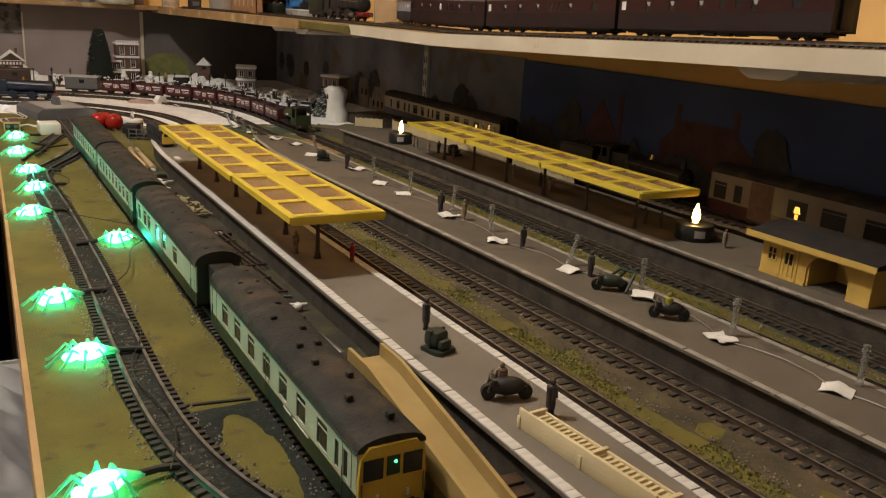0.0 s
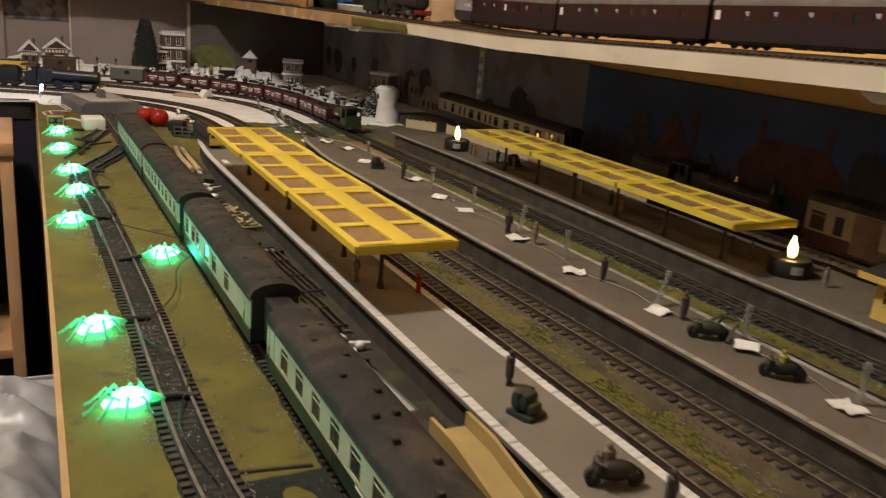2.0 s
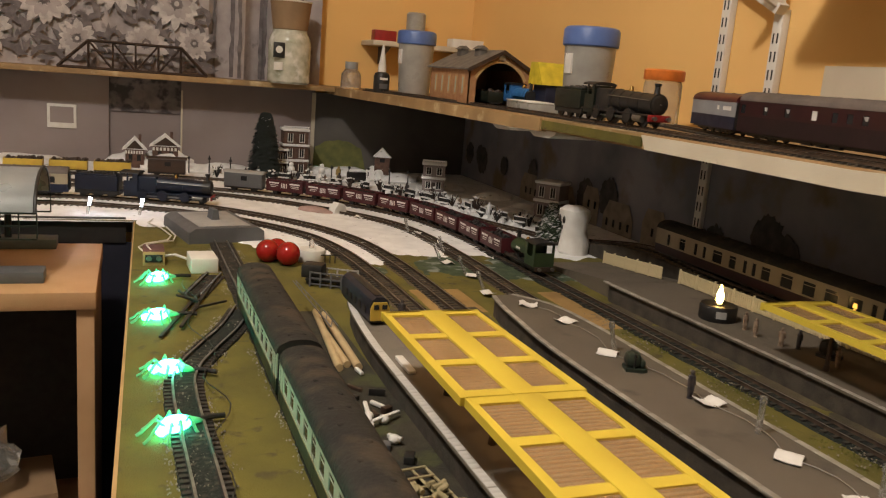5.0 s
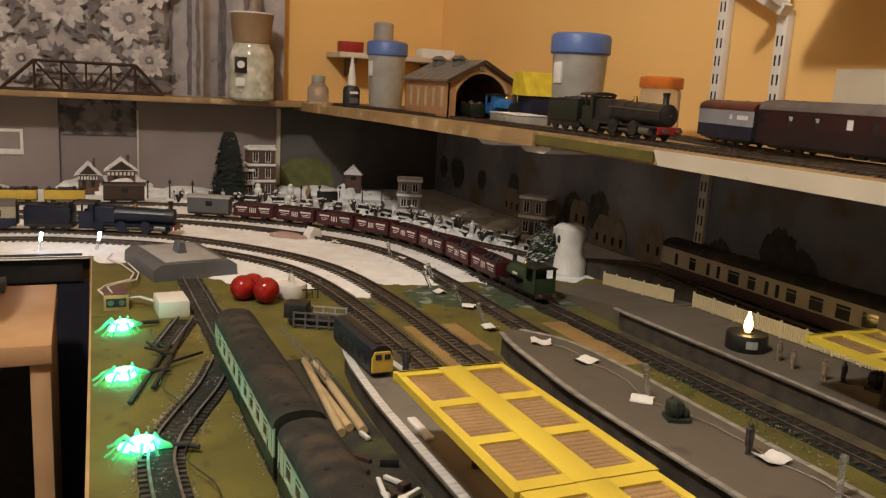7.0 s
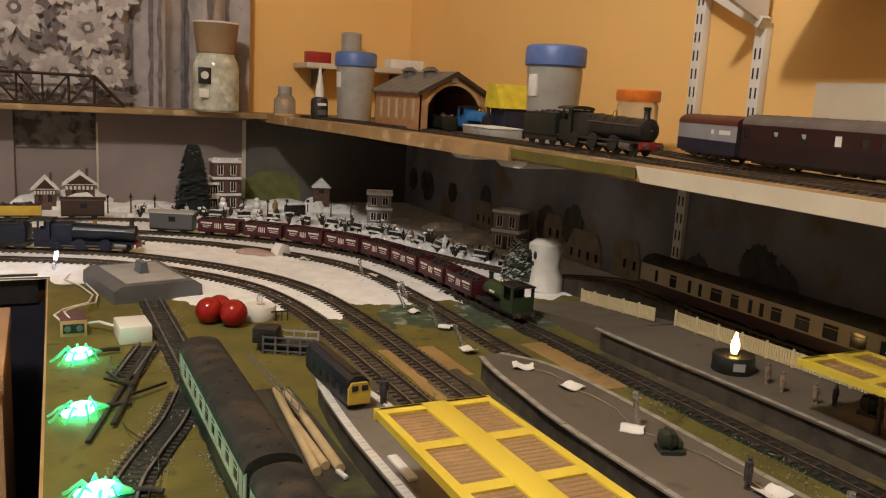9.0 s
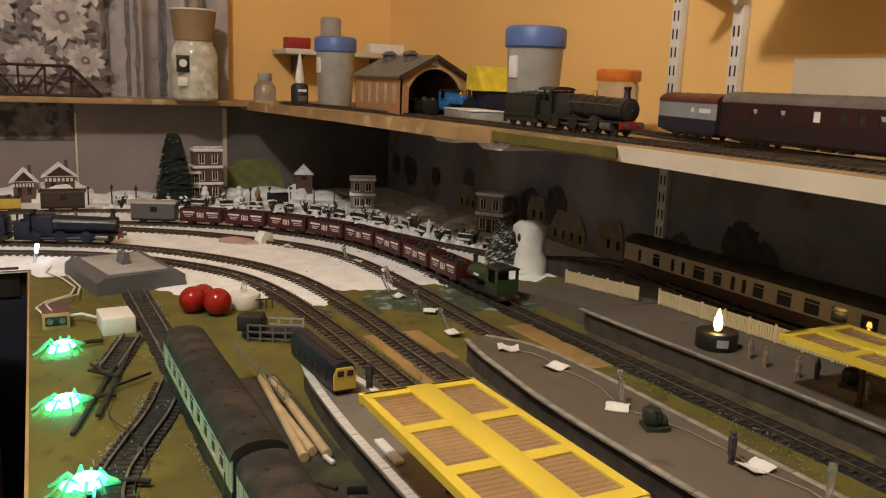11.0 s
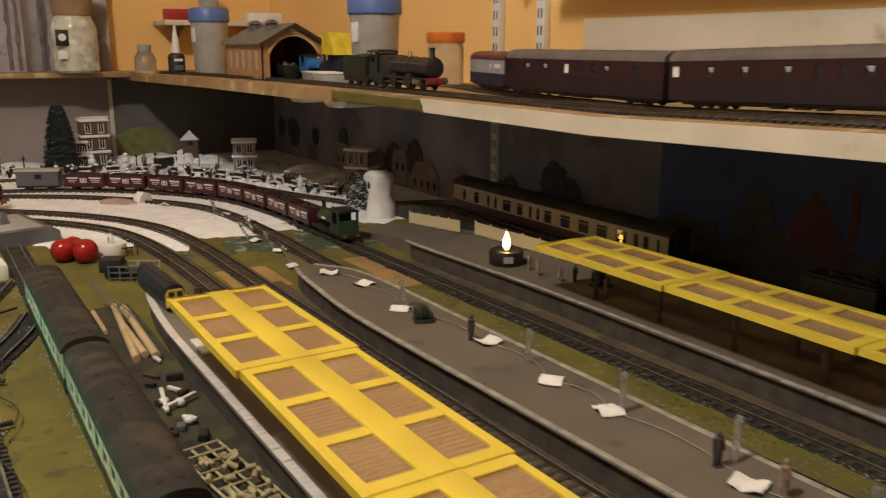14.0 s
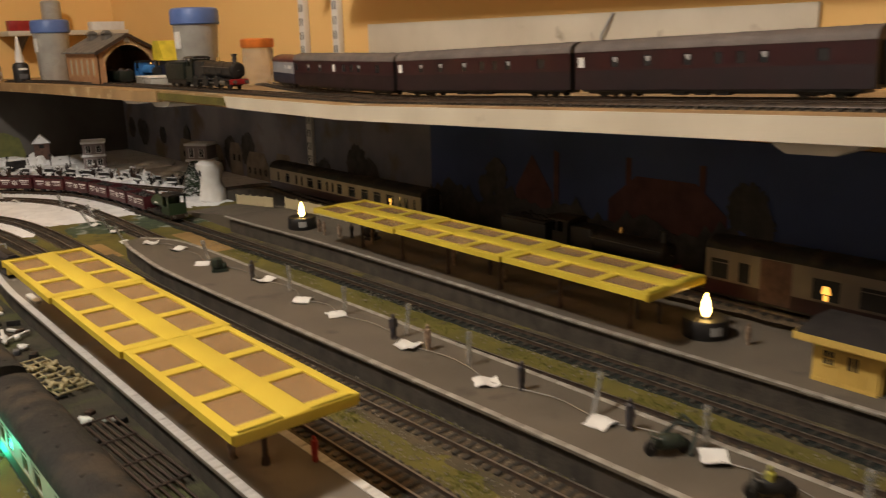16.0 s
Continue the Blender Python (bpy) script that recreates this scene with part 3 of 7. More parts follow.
# ---- tracks ----
track("track", T1, "nickel rails of the outer siding on dark sleepers", None, 18.0, 7.2, BALLAST, DARKRAIL, 1.45)
track("track", T2, "rails under the green train on dark sleepers", None, 18.0, 7.2, BALLAST, DARKRAIL, 1.2)
track("track", T3, "rails beside the near platform on brown ballast")
track("track", T4, "rails between two platforms on brown ballast")
track("track", T5B, "rails along the middle platform on dark ballast")
track("track", T5, "rails under the coal train on dark ballast", None, 19.5, 7.2, BALLAST)
track("track", T6, "rails climbing behind the far platform from the snow", bank)
bm = B()
prev = None
for i in range(90):
    y = -150 + i * 2010 / 89
    cx = min(T6, key=lambda p: abs(p.y - y)).x
    x0 = max(738.0, cx - 28) if y < 1500 else cx - 28
    cur = [bm.verts.new((x0, y, GROUND - 3)), bm.verts.new((x0 + 1, y, bank(y) - 0.6)), bm.verts.new((cx + 30, y, bank(y) - 0.6)), bm.verts.new((min(884, cx + 60), y, GROUND - 3))]
    if prev:
        for k in range(3):
            bm.faces.new((prev[k], prev[k + 1], cur[k + 1], cur[k]))
    prev = cur
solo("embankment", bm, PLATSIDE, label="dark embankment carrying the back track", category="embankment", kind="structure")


# ---- canopies ----
def canopy(x, y, z, label):
    """Three flat roof sections with brown clear panes, on a row of posts. Origin under the near end's middle, on the platform."""
    th = thing("platform_canopy", x, y, z, 0, label, "canopy", "platform canopies")
    W, S, H = 41.5, 178.0, 52.0
    for k in range(3):
        bm = B()
        y0, y1 = k * S, (k + 1) * S - 1.2
        box(bm, -9, 9, y0, y1, H - 2.2, H + 0.6, 0.3)
        frame_part = part("roof_section", bm, YELLOW, th, "bright yellow plastic roof frame")
        for s in (-1, 1):
            part("side_beam", prism(B(), [(s * (W - 5.5), y0), (s * (W + 1.6), y0), (s * (W - 0.8), y1), (s * (W - 5.5), y1)], H - 5.5, H, "z"), YELLOW, frame_part)
            for q in range(4):
                yy = y0 + (y1 - y0 - 10) * q / 3
                part("crossbar", box(B(), s * 8, s * (W - 3), yy, yy + 10, H - 2.4, H - 0.2 + (0.4 if q in (0, 3) else 0)), YELLOW, frame_part)
        if k == 0:
            part("end_beam", box(B(), -W, W, y0 - 1, y0 + 3, H - 7, H + 0.2, 0.3), YELLOW, frame_part)
        if k == 2:
            part("end_beam", box(B(), -W, W, y1 - 3, y1 + 1, H - 7, H + 0.2, 0.3), YELLOW, frame_part)
        for s in (-1, 1):
            for q in range(3):
                b2 = B()
                ya, yb = y0 + (y1 - y0 - 10) * q / 3 + 9.5, y0 + (y1 - y0 - 10) * (q + 1) / 3 + 0.5
                box(b2, s * 8.5, s * (W - 5), ya, yb, H - 2.0, H - 1.4)
                part("pane", b2, PANE, frame_part, "smoky clear roof pane")
    for i in range(6):
        yy = 48 + i * 87
        bm = B()
        rod(bm, (0, yy, 0), (0, yy, H - 2), 2.1, 1.7, 8)
        rod(bm, (0, yy, 0), (0, yy, 6), 3.2, 2.6, 8)
        for s in (-1, 1):
            rod(bm, (0, yy, H - 16), (s * 22, yy, H - 2.4), 1.0, 1.0, 6)
        part("post", bm, POST, th)
    return th


canopy(263, 630, PT, "bright yellow plastic canopy with smoky panes on brown posts")
canopy(638, 630, PT, "yellow plastic canopy on brown posts, under the shelf")


# ---- rolling stock ----
def wheels(bm, y, r=6.0, g=8.2):
    for s in (-1, 1):
        rod(bm, (s * g - 1.2, y, r), (s * g + 1.2, y, r), r, r, 14)
        rod(bm, (s * (g + 1.2) - 0.3, y, r), (s * (g + 1.2) + 0.3, y, r), r * 0.4, r * 0.4, 8)
    rod(bm, (-g, y, r), (g, y, r), 1, 1, 6)
    return bm


def bogie(th, y, material=BLACK):
    bm = B()
    for s in (-1, 1):
        box(bm, s * 10.2, s * 12.4, y - 21, y + 21, 3.5, 8, 0.4)
        box(bm, s * 10, s * 13, y - 6, y + 6, 2.5, 8.5, 0.4)
        for q in (-14, 14):
            box(bm, s * 10.2, s * 13.2, y + q - 3, y + q + 3, 3, 9, 0.3)
    box(bm, -12, 12, y - 3, y + 3, 6, 9)
    b = part("bogie", bm, material, th)
    for q in (-14, 14):
        part("wheelset", wheels(B(), y + q), BLACK, b)


def arc_roof(y0, y1, w=17.6, z=40.0, h=10.5, t=1.0):
    bm = B()
    pts = []
    for i in range(13):
        a = math.pi * i / 12
        pts.append((w * math.cos(a), z + h * math.sin(a) ** 0.8))
    prism(bm, pts, y0, y1)
    return bm


def coach(L, low, band, roof, wins, label, group, split=(20.0, 22.5, 35.0, 40.0), cab=None, lit=(), vents=True, ends=BLACK, blinds=(), z_low=7.5, half=(), panel=None):
    """A bogie coach, its middle over the origin at rail level. wins: places of the windows along one side."""
    th = thing("railway_coach", 0, 0, 0, 0, label, "model coach", group)
    h, w = L / 2, 17.5
    zs, z0, z1, zt = split
    for s in (-1, 1):
        part("side_panel", box(B(), s * (w - 1), s * w, -h, h, z_low, zs), low, th)
    part("floor", box(B(), -w + 1, w - 1, -h, h, z_low, z_low + 1.5), low, th)
    for s in (-1, 1):
        bm = B()
        box(bm, s * (w - 1), s * (w + 0.05), -h, h, zs, z0)
        box(bm, s * (w - 1), s * (w + 0.05), -h, h, z1, zt)
        last = -h
        for a, b in list(wins) + [(h, h)]:
            if a > last:
                box(bm, s * (w - 1), s * (w + 0.05), last, a, z0, z1)
            last = b
        part("window_band", bm, band, th)
    for s in (-1, 1):
        for i, (a, b) in enumerate(wins):
            pane = box(B(), s * (w - 0.9), s * (w - 0.5), a, b, z0, z1)
            wnd = part("window", pane, PAPER if i in blinds else GLASS, th)
            if i in lit:
                c, f = (a + b) / 2, (b - a) / 24
                part("lit_lamp", prism(B(), [(c - 4.2 * f, z0 + 6 * f), (c + 4.2 * f, z0 + 6 * f), (c + 2.6 * f, z0 + 13 * f), (c - 2.6 * f, z0 + 13 * f)], s * (w - 0.45), s * (w - 0.3), "x"), WINGLOW, wnd, "glowing table lamp behind the window")
                part("lamp_base", box(B(), s * (w - 0.45), s * (w - 0.3), c - 2 * f, c + 2 * f, z0, z0 + 5 * f), WINGLOW, wnd)
            # pale strip paints the light reflected in the upper pane
            if i in half and i not in blinds:
                part("blind", prism(B(), [(a + 1, z1 - 1), (b - 1, z1 - 1), (b - 3, z1 - 5), (a + 2, z1 - 5.5)], s * (w - 0.45), s * (w - 0.3), "x"), GREYL, wnd, "pale patch painted as a window reflection")
            if b - a > 11 and i not in lit and i not in blinds:
                bar = box(B(), s * (w - 0.7), s * (w - 0.2), a, b, z1 - 4, z1 - 3.3)
                part("glazing_bar", bar, band, th)
    if panel:
        for s in (-1, 1):
            part("door", box(B(), s * (w + 0.06), s * (w + 0.5), panel[0], panel[1], z_low + 1, zt - 1, 0.2), BRICKD, th, "dull brown door")
    for e in (-1, 1):
        bm = B()
        box(bm, -w + 1, w - 1, e * (h - 1), e * h, z_low, zt)
        if not (cab and e == -1):
            box(bm, -8, 8, e * h, e * (h + 3), 10, 41, 0.6)
        part("end_wall", bm, (cab if cab and e == -1 else ends), th)
    if cab:
        bm = B()
        prism(bm, [(-w, z_low), (w, z_low), (w, 27), (w * 0.95, 38), (w * 0.7, 43), (-w * 0.7, 43), (-w * 0.95, 38), (-w, 27)], -h - 2.6, -h - 0.2)
        nose = part("cab_front", bm, cab, th, "yellow painted cab front")
        for x0, x1 in ((-15.4, -5.2), (5.2, 15.4)):
            part("windscreen", box(B(), x0, x1, -h - 3.1, -h - 2.4, 26, 37, 0.3), GLASS, nose)
        hc = part("headcode_box", box(B(), -3.4, 3.4, -h - 3.2, -h - 2.4, 27, 37, 0.3), LOCOG, nose, "green headcode panel")
        part("green_lamp", rod(B(), (0.8, -h - 3.0, 34), (0.8, -h - 3.8, 34), 1.0, 0.8, 10), GREENLAMP, hc, "small lit green lamp")
        for x in (-8, 8):
            part("lamp_iron", box(B(), x - 0.8, x + 0.8, -h - 3.4, -h - 2.4, 14, 18, 0.2), WHITE, nose)
        for x in (-16.2, 16.2):
            part("handrail", rod(B(), (x, -h - 3.2, 14), (x, -h - 3.2, 25), 0.4, 0.4, 6), LEAD, nose)
        part("coupling", rod(B(), (0, -h - 2, 8.5), (0, -h - 9, 7), 1.2, 1.8, 8), BLACK, nose)
        for x in (-11, 11):
            bm = B()
            rod(bm, (x, -h - 2, 11), (x, -h - 7, 11), 1.4, 1.4, 8)
            rod(bm, (x, -h - 7, 11), (x, -h - 8, 11), 3.2, 3.2, 12)
            part("buffer", bm, BLACK, nose)
    if low is GREEN:
        for s in (-1, 1):
            part("lining", box(B(), s * (w + 0.02), s * (w + 0.22), -h, h, zs - 0.9, zs - 0.2), SPRUE, th, "thin cream lining")
            part("gutter", box(B(), s * (w + 0.05), s * (w + 0.9), -h, h, zt - 0.9, zt, 0.2), low, th)
            bm = B()
            for q in (-h + 6, -h + 17, -3, 3, h - 17, h - 6):
                box(bm, s * (w + 0.06), s * (w + 0.2), q - 0.25, q + 0.25, z_low + 1, zt - 1)
            part("door_seam", bm, low, th)
            bm = B()
            for q in (-h + 11.5, h - 11.5):
                rod(bm, (s * (w + 0.9), q + 4, 17), (s * (w + 0.9), q + 4, 26), 0.35, 0.35, 5)
            part("grab_rail", bm, LEAD, th)
    if cab:
        for s in (-1, 1):
            bm = B()
            for y0, y1 in ((-70, -46), (-42, -30)):
                box(bm, s * (w + 0.05), s * (w + 0.3), y0, y1, 16.0, 17.2)
            part("lettering", bm, PAPER, th, "small white lettering bars")
    bm = arc_roof(-h - (1.0 if cab else 0), h, w + 0.5, zt)
    if cab:
        for v in bm.verts:
            if v.co.y < -h:
                v.co.z -= max(0, v.co.z - zt) * 0.35
    r = part("roof", bm, roof, th)
    if vents:
        for i in range(int(L / 24)):
            yy = -h + 14 + i * 24
            for x in (-5.5, 5.5):
                if (i * 7 + (x > 0) * 3 + int(L)) % 5 > 1:
                    part("roof_vent", box(B(), x - 1.9, x + 1.9, yy - 2.2 + i % 3, yy + 2.2 + i % 3, zt + 7.0, zt + 10.7, 1.0), roof, r)
    bm = B()
    box(bm, -12, 12, -h + 12, h - 12, 3.6, z_low, 0.6)
    for s in (-1, 1):
        box(bm, s * 14.5, s * 16, -h + 8, h - 8, z_low - 2, z_low, 0.2)
        for q in (-24, -4, 18):
            box(bm, s * 9, s * 14.5, q, q + 14, 2.5, z_low - 0.2, 0.5)
    part("underframe", bm, BLACK, th)
    for q in (-h + 42, h - 42):
        bogie(th, q)
    return th


def win_row(L, n, w, first=14.0, gaps=()):
    pitch = (L - 2 * first) / n
    return [(-L / 2 + first + i * pitch + (pitch - w) / 2, -L / 2 + first + i * pitch + (pitch + w) / 2) for i in range(n) if i not in gaps]


RAILTOP = GROUND + 5.8
GC = 266
green_wins = [(-122, -117), (-111, -106), (-96, -82), (-65, -51), (-35, -21), (-5, 9), (26, 40), (56.5, 70.5), (87, 101)]
first_wins = [(-60, -45), (-15, 0), (15, 30), (54, 68), (74, 88), (104, 118)]
dmu = coach(GC, GREEN, CREAM, ROOF, green_wins, "dark green and cream railcar with a yellow cab end", "green train", cab=CABYEL, split=(19.0, 20.5, 35.0, 40.0))
dmu.matrix_basis = put(160, 446, RAILTOP)
CL = 254
lw = win_row(CL, 9, 13, 16)
dmu2 = coach(CL, GREEN, CREAM, ROOF, lw, "dark green and cream coach with a sooty roof", "green train")
dmu2.matrix_basis = put(158, 1021, RAILTOP)
dmu3 = coach(CL, GREEN, CREAM, ROOF, first_wins, "dark green and cream coach lit by a green spider light", "green train", split=(19.0, 20.5, 35.0, 40.0))
dmu3.matrix_basis = put(159, 746, RAILTOP)
copy_thing(dmu2, put(158, 1288, RAILTOP))
for yy, gap in ((599, 15), (883.5, 6), (1154.5, 3)):
    solo("corridor_bellows", box(B(), -9, 9, -gap, gap, 10, 42, 1.5), BLACK, 159, yy, RAILTOP, label="black corridor connection between green coaches", category="bellows", group="corridor connections")

up_wins = [(-106, -96), (-58, -50), (-38, -30), (-18, -10), (11, 19), (52, 60), (88, 96), (128, 136)]
for yc, xx, rz, white in ((629, 677.5, 0, 7), (914.5, 678, 0, 7), (1200, 690, -4.6, 4)):
    up = coach(279, SHADEMAROON, UPMAROON, ROOFG, up_wins, "dark maroon coach standing on the wooden shelf", "maroon train", split=(25.0, 28.0, 37.5, 42.0), blinds=(white,), half=(1, 4, 5, 6))
    tip = -math.degrees(math.atan(0.031)) if yc < 1000 else 0.0
    up.matrix_basis = pose(xx * K, yc * K, (shelf_top(yc) + 5.8) * K, tip, 0, rz)
bw = coach(136, NAVY, SHELFGREY, MAROON, [(-56, -30), (-20, -12)], "short blue and white coach with a maroon roof on the shelf", "maroon train", split=(22, 29, 34, 39), blinds=(0, 1))
bw.matrix_basis = put(726, 1415, shelf_top(1415) + 5.8, -16)

bc = coach(425, UPMAROON, CREAM2, ROOF, [(-200, -196), (-184, -176), (-168, -162), (-150, -132), (-118, -100), (-86, -68), (-52, -34), (-16, -2), (8, 14), (24, 30), (44, 56), (70, 88), (102, 108), (120, 126), (146, 158), (180, 186)],
           "long cream and maroon coach standing against the backscene", "cream coaches", lit=(3,), split=(18.0, 20.0, 35.0, 40.0))
bc.matrix_basis = put(750, 1320, bank(1320) + 5.8, 0)
bc2 = coach(400, UPMAROON, SHADECREAM, ROOF, [(-184, -162), (-146, -120), (-104, -78), (-62, -36), (-18, 6), (26, 53), (70, 94), (154, 165), (176, 194)],
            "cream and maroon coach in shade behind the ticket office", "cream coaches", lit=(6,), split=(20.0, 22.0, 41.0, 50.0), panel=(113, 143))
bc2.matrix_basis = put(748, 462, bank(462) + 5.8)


# coal train
def wagon():
    th = thing("coal_wagon", 0, 0, 0, 0, "dark red open coal wagon with white lettered sides", "model wagon", "coal train")
    L, w = 76.0, 15.5
    bm = B()
    h = L / 2
    for s in (-1, 1):
        box(bm, s * (w - 1), s * w, -h, h, 9, 30, 0.2)
    for e in (-1, 1):
        box(bm, -w, w, e * (h - 1), e * h, 9, 30, 0.2)
    box(bm, -w, w, -h, h, 8, 10)
    body = part("body", bm, MAROON, th)
    plank = mesh_of("plank", box(B(), -0.1, 0.4, -h + 1, h - 1, 0, 3.5, 0.1), MAROON, 0)
    for s in (-1, 1):
        for q in range(5):
            piece("plank", plank, body, s * w - (0 if s > 0 else 0.3), 0, 9.6 + q * 4.1)
    for s in (-1, 1):
        bm = B()
        x0, x1 = s * (w + 0.4), s * (w + 0.6)
        for y0, y1, za, zb in ((-32, -11, 22.4, 25.2), (-31, -13, 18.8, 19.9), (-31, -15, 15.8, 16.9), (11, 32, 22.4, 25.2), (13, 29, 18.8, 19.9), (17, 28, 15.8, 16.9), (-5.5, -3.7, 15, 24), (-1.7, 0, 15, 24), (1.2, 3, 15, 24), (4.8, 6.4, 15, 24)):
            box(bm, x0, x1, y0, y1, za, zb)
        part("lettering", bm, PAPER, body, "white lettering bars")
    bm = B()
    for i in range(70):
        ball(bm, (random.uniform(-13, 13), random.uniform(-35, 35), 26 + random.uniform(-1, 2)), random.uniform(1.6, 3.0), (1, 1, 0.8), 6)
    part("coal", bm, BLACK, th, "heaped black coal")
    bm = B()
    for s in (-1, 1):
        box(bm, s * 10, s * 12, -h, h, 6.5, 9)
        for q in (-20, 20):
            box(bm, s * 10.5, s * 13, q - 5, q + 5, 3, 8.5, 0.5)
        for e in (-1, 1):
            rod(bm, (s * 9, e * h, 10), (s * 9, e * (h + 4), 10), 1.4, 2.2, 8)
    part("underframe", bm, BLACK, th)
    for q in (-20, 20):
        part("wheelset", wheels(B(), q, 5.5), BLACK, th)
    return th


def tank_loco(body_m, label, group):
    """A small saddle tank engine; its chimney end points along +y."""
    th = thing("tank_engine", 0, 0, 0, 0, label, "model locomotive", group)
    bm = B()
    pts = [(13 * math.cos(a), 26 + 11 * math.sin(a)) for a in [math.pi * (-0.12 + 1.24 * k / 14) for k in range(15)]]
    prism(bm, pts, -12, 34)
    tank = part("saddle_tank", bm, body_m, th)
    part("plate", box(B(), -13.6, -13.0, 6, 18, 25, 28), PAPER, tank)
    part("smokebox", rod(B(), (0, 33, 24), (0, 42, 24), 9.5, 9.5, 20), BLACK, th)
    bm = B()
    rod(bm, (0, 37, 32), (0, 37, 45), 3.2, 2.8, 12)
    rod(bm, (0, 37, 44), (0, 37, 46.5), 3.6, 3.8, 12)
    part("chimney", bm, BLACK, th)
    bm = B()
    ball(bm, (0, 8, 38), 3.6, (1, 1, 1.4), 12)
    part("dome", bm, BRASS, th, "polished brass dome")
    for s in (-1, 1):
        bm = B()
        prism(bm, [(-42, 11), (-14, 11), (-14, 42), (-20, 42), (-20, 26), (-23, 24), (-33, 24), (-36, 26), (-36, 42), (-42, 42)], s * 14.5, s * 15.5, "x")
        part("cab_side", bm, body_m, th)
    part("cab_front", box(B(), -15.4, 15.4, -15, -14, 11, 42), body_m, th)
    part("cab_back", box(B(), -15.4, 15.4, -42, -41, 11, 30), body_m, th)
    part("cab_floor", box(B(), -14.4, 14.4, -41, -15, 11, 12), BLACK, th)
    part("cab_roof", arc_roof(-44, -12, 16.5, 41.5, 4), BLACK, th)
    bm = B()
    box(bm, -15.5, 15.5, -45, 45, 8.5, 11, 0.3)
    box(bm, -10, 10, -40, 40, 3, 9)
    part("footplate", bm, BLACK, th)
    for e in (-1, 1):
        bm = box(B(), -15.5, 15.5, e * 45, e * 46.5, 5, 11.5, 0.2)
        beam = part("buffer_beam", bm, POST, th)
        for x in (-10, 10):
            b2 = rod(B(), (x, e * 46, 9), (x, e * 51, 9), 1.4, 2.6, 10)
            part("buffer", b2, LEAD, beam)
    for q in (-26, 0, 24):
        part("wheelset", wheels(B(), q, 8.0), BLACK, th)
    for s in (-1, 1):
        part("coupling_rod", box(B(), s * 10.8, s * 11.8, -26, 24, 6.5, 8, 0.2), LEAD, th)
    return th


def brake_van():
    th = thing("brake_van", 0, 0, 0, 0, "small grey brake van with a pale roof", "model wagon", "coal train")
    bm = B()
    box(bm, -15, 15, -38, 38, 9, 36, 0.3)
    body = part("body", bm, GREYP, th)
    plank = mesh_of("plank", box(B(), -0.2, 0.2, -2, 2, 10, 35, 0.1), GREYP, 0)
    for q in range(16):
        for s in (-1, 1):
            piece("plank", plank, body, s * 15.2, -35 + q * 4.7, 0)
    for s in (-1, 1):
        part("window", box(B(), s * 15.3, s * 15.7, -8, 4, 22, 31), GLASS, body)
    part("roof", arc_roof(-41, 41, 16.5, 36, 5), GREYL, th)
    part("underframe", box(B(), -12, 12, -38, 38, 5.5, 9), BLACK, th)
    for q in (-20, 20):
        part("wheelset", wheels(B(), q, 5.5), BLACK, th)
    return th


front = 1540.0
s0 = length_to(T5, front)
lo = tank_loco(LOCOG, "small green tank engine hauling coal wagons, brass dome", "coal train")
x, y, r = along_fast(T5, s0 + 50)
lo.matrix_basis = put(x, y, RAILTOP, r)
first = None
for i in range(8):
    x, y, r = along_fast(T5, s0 + 100 + 4 + 42 + i * 85)
    if first is None:
        first = wagon()
        first.matrix_basis = put(x, y, RAILTOP, r)
    else:
        copy_thing(first, put(x, y, RAILTOP, r))
x, y, r = along_fast(T5, s0 + 106 + 8 * 85 + 43)
bv = brake_van()
bv.matrix_basis = put(x, y, RAILTOP, r)


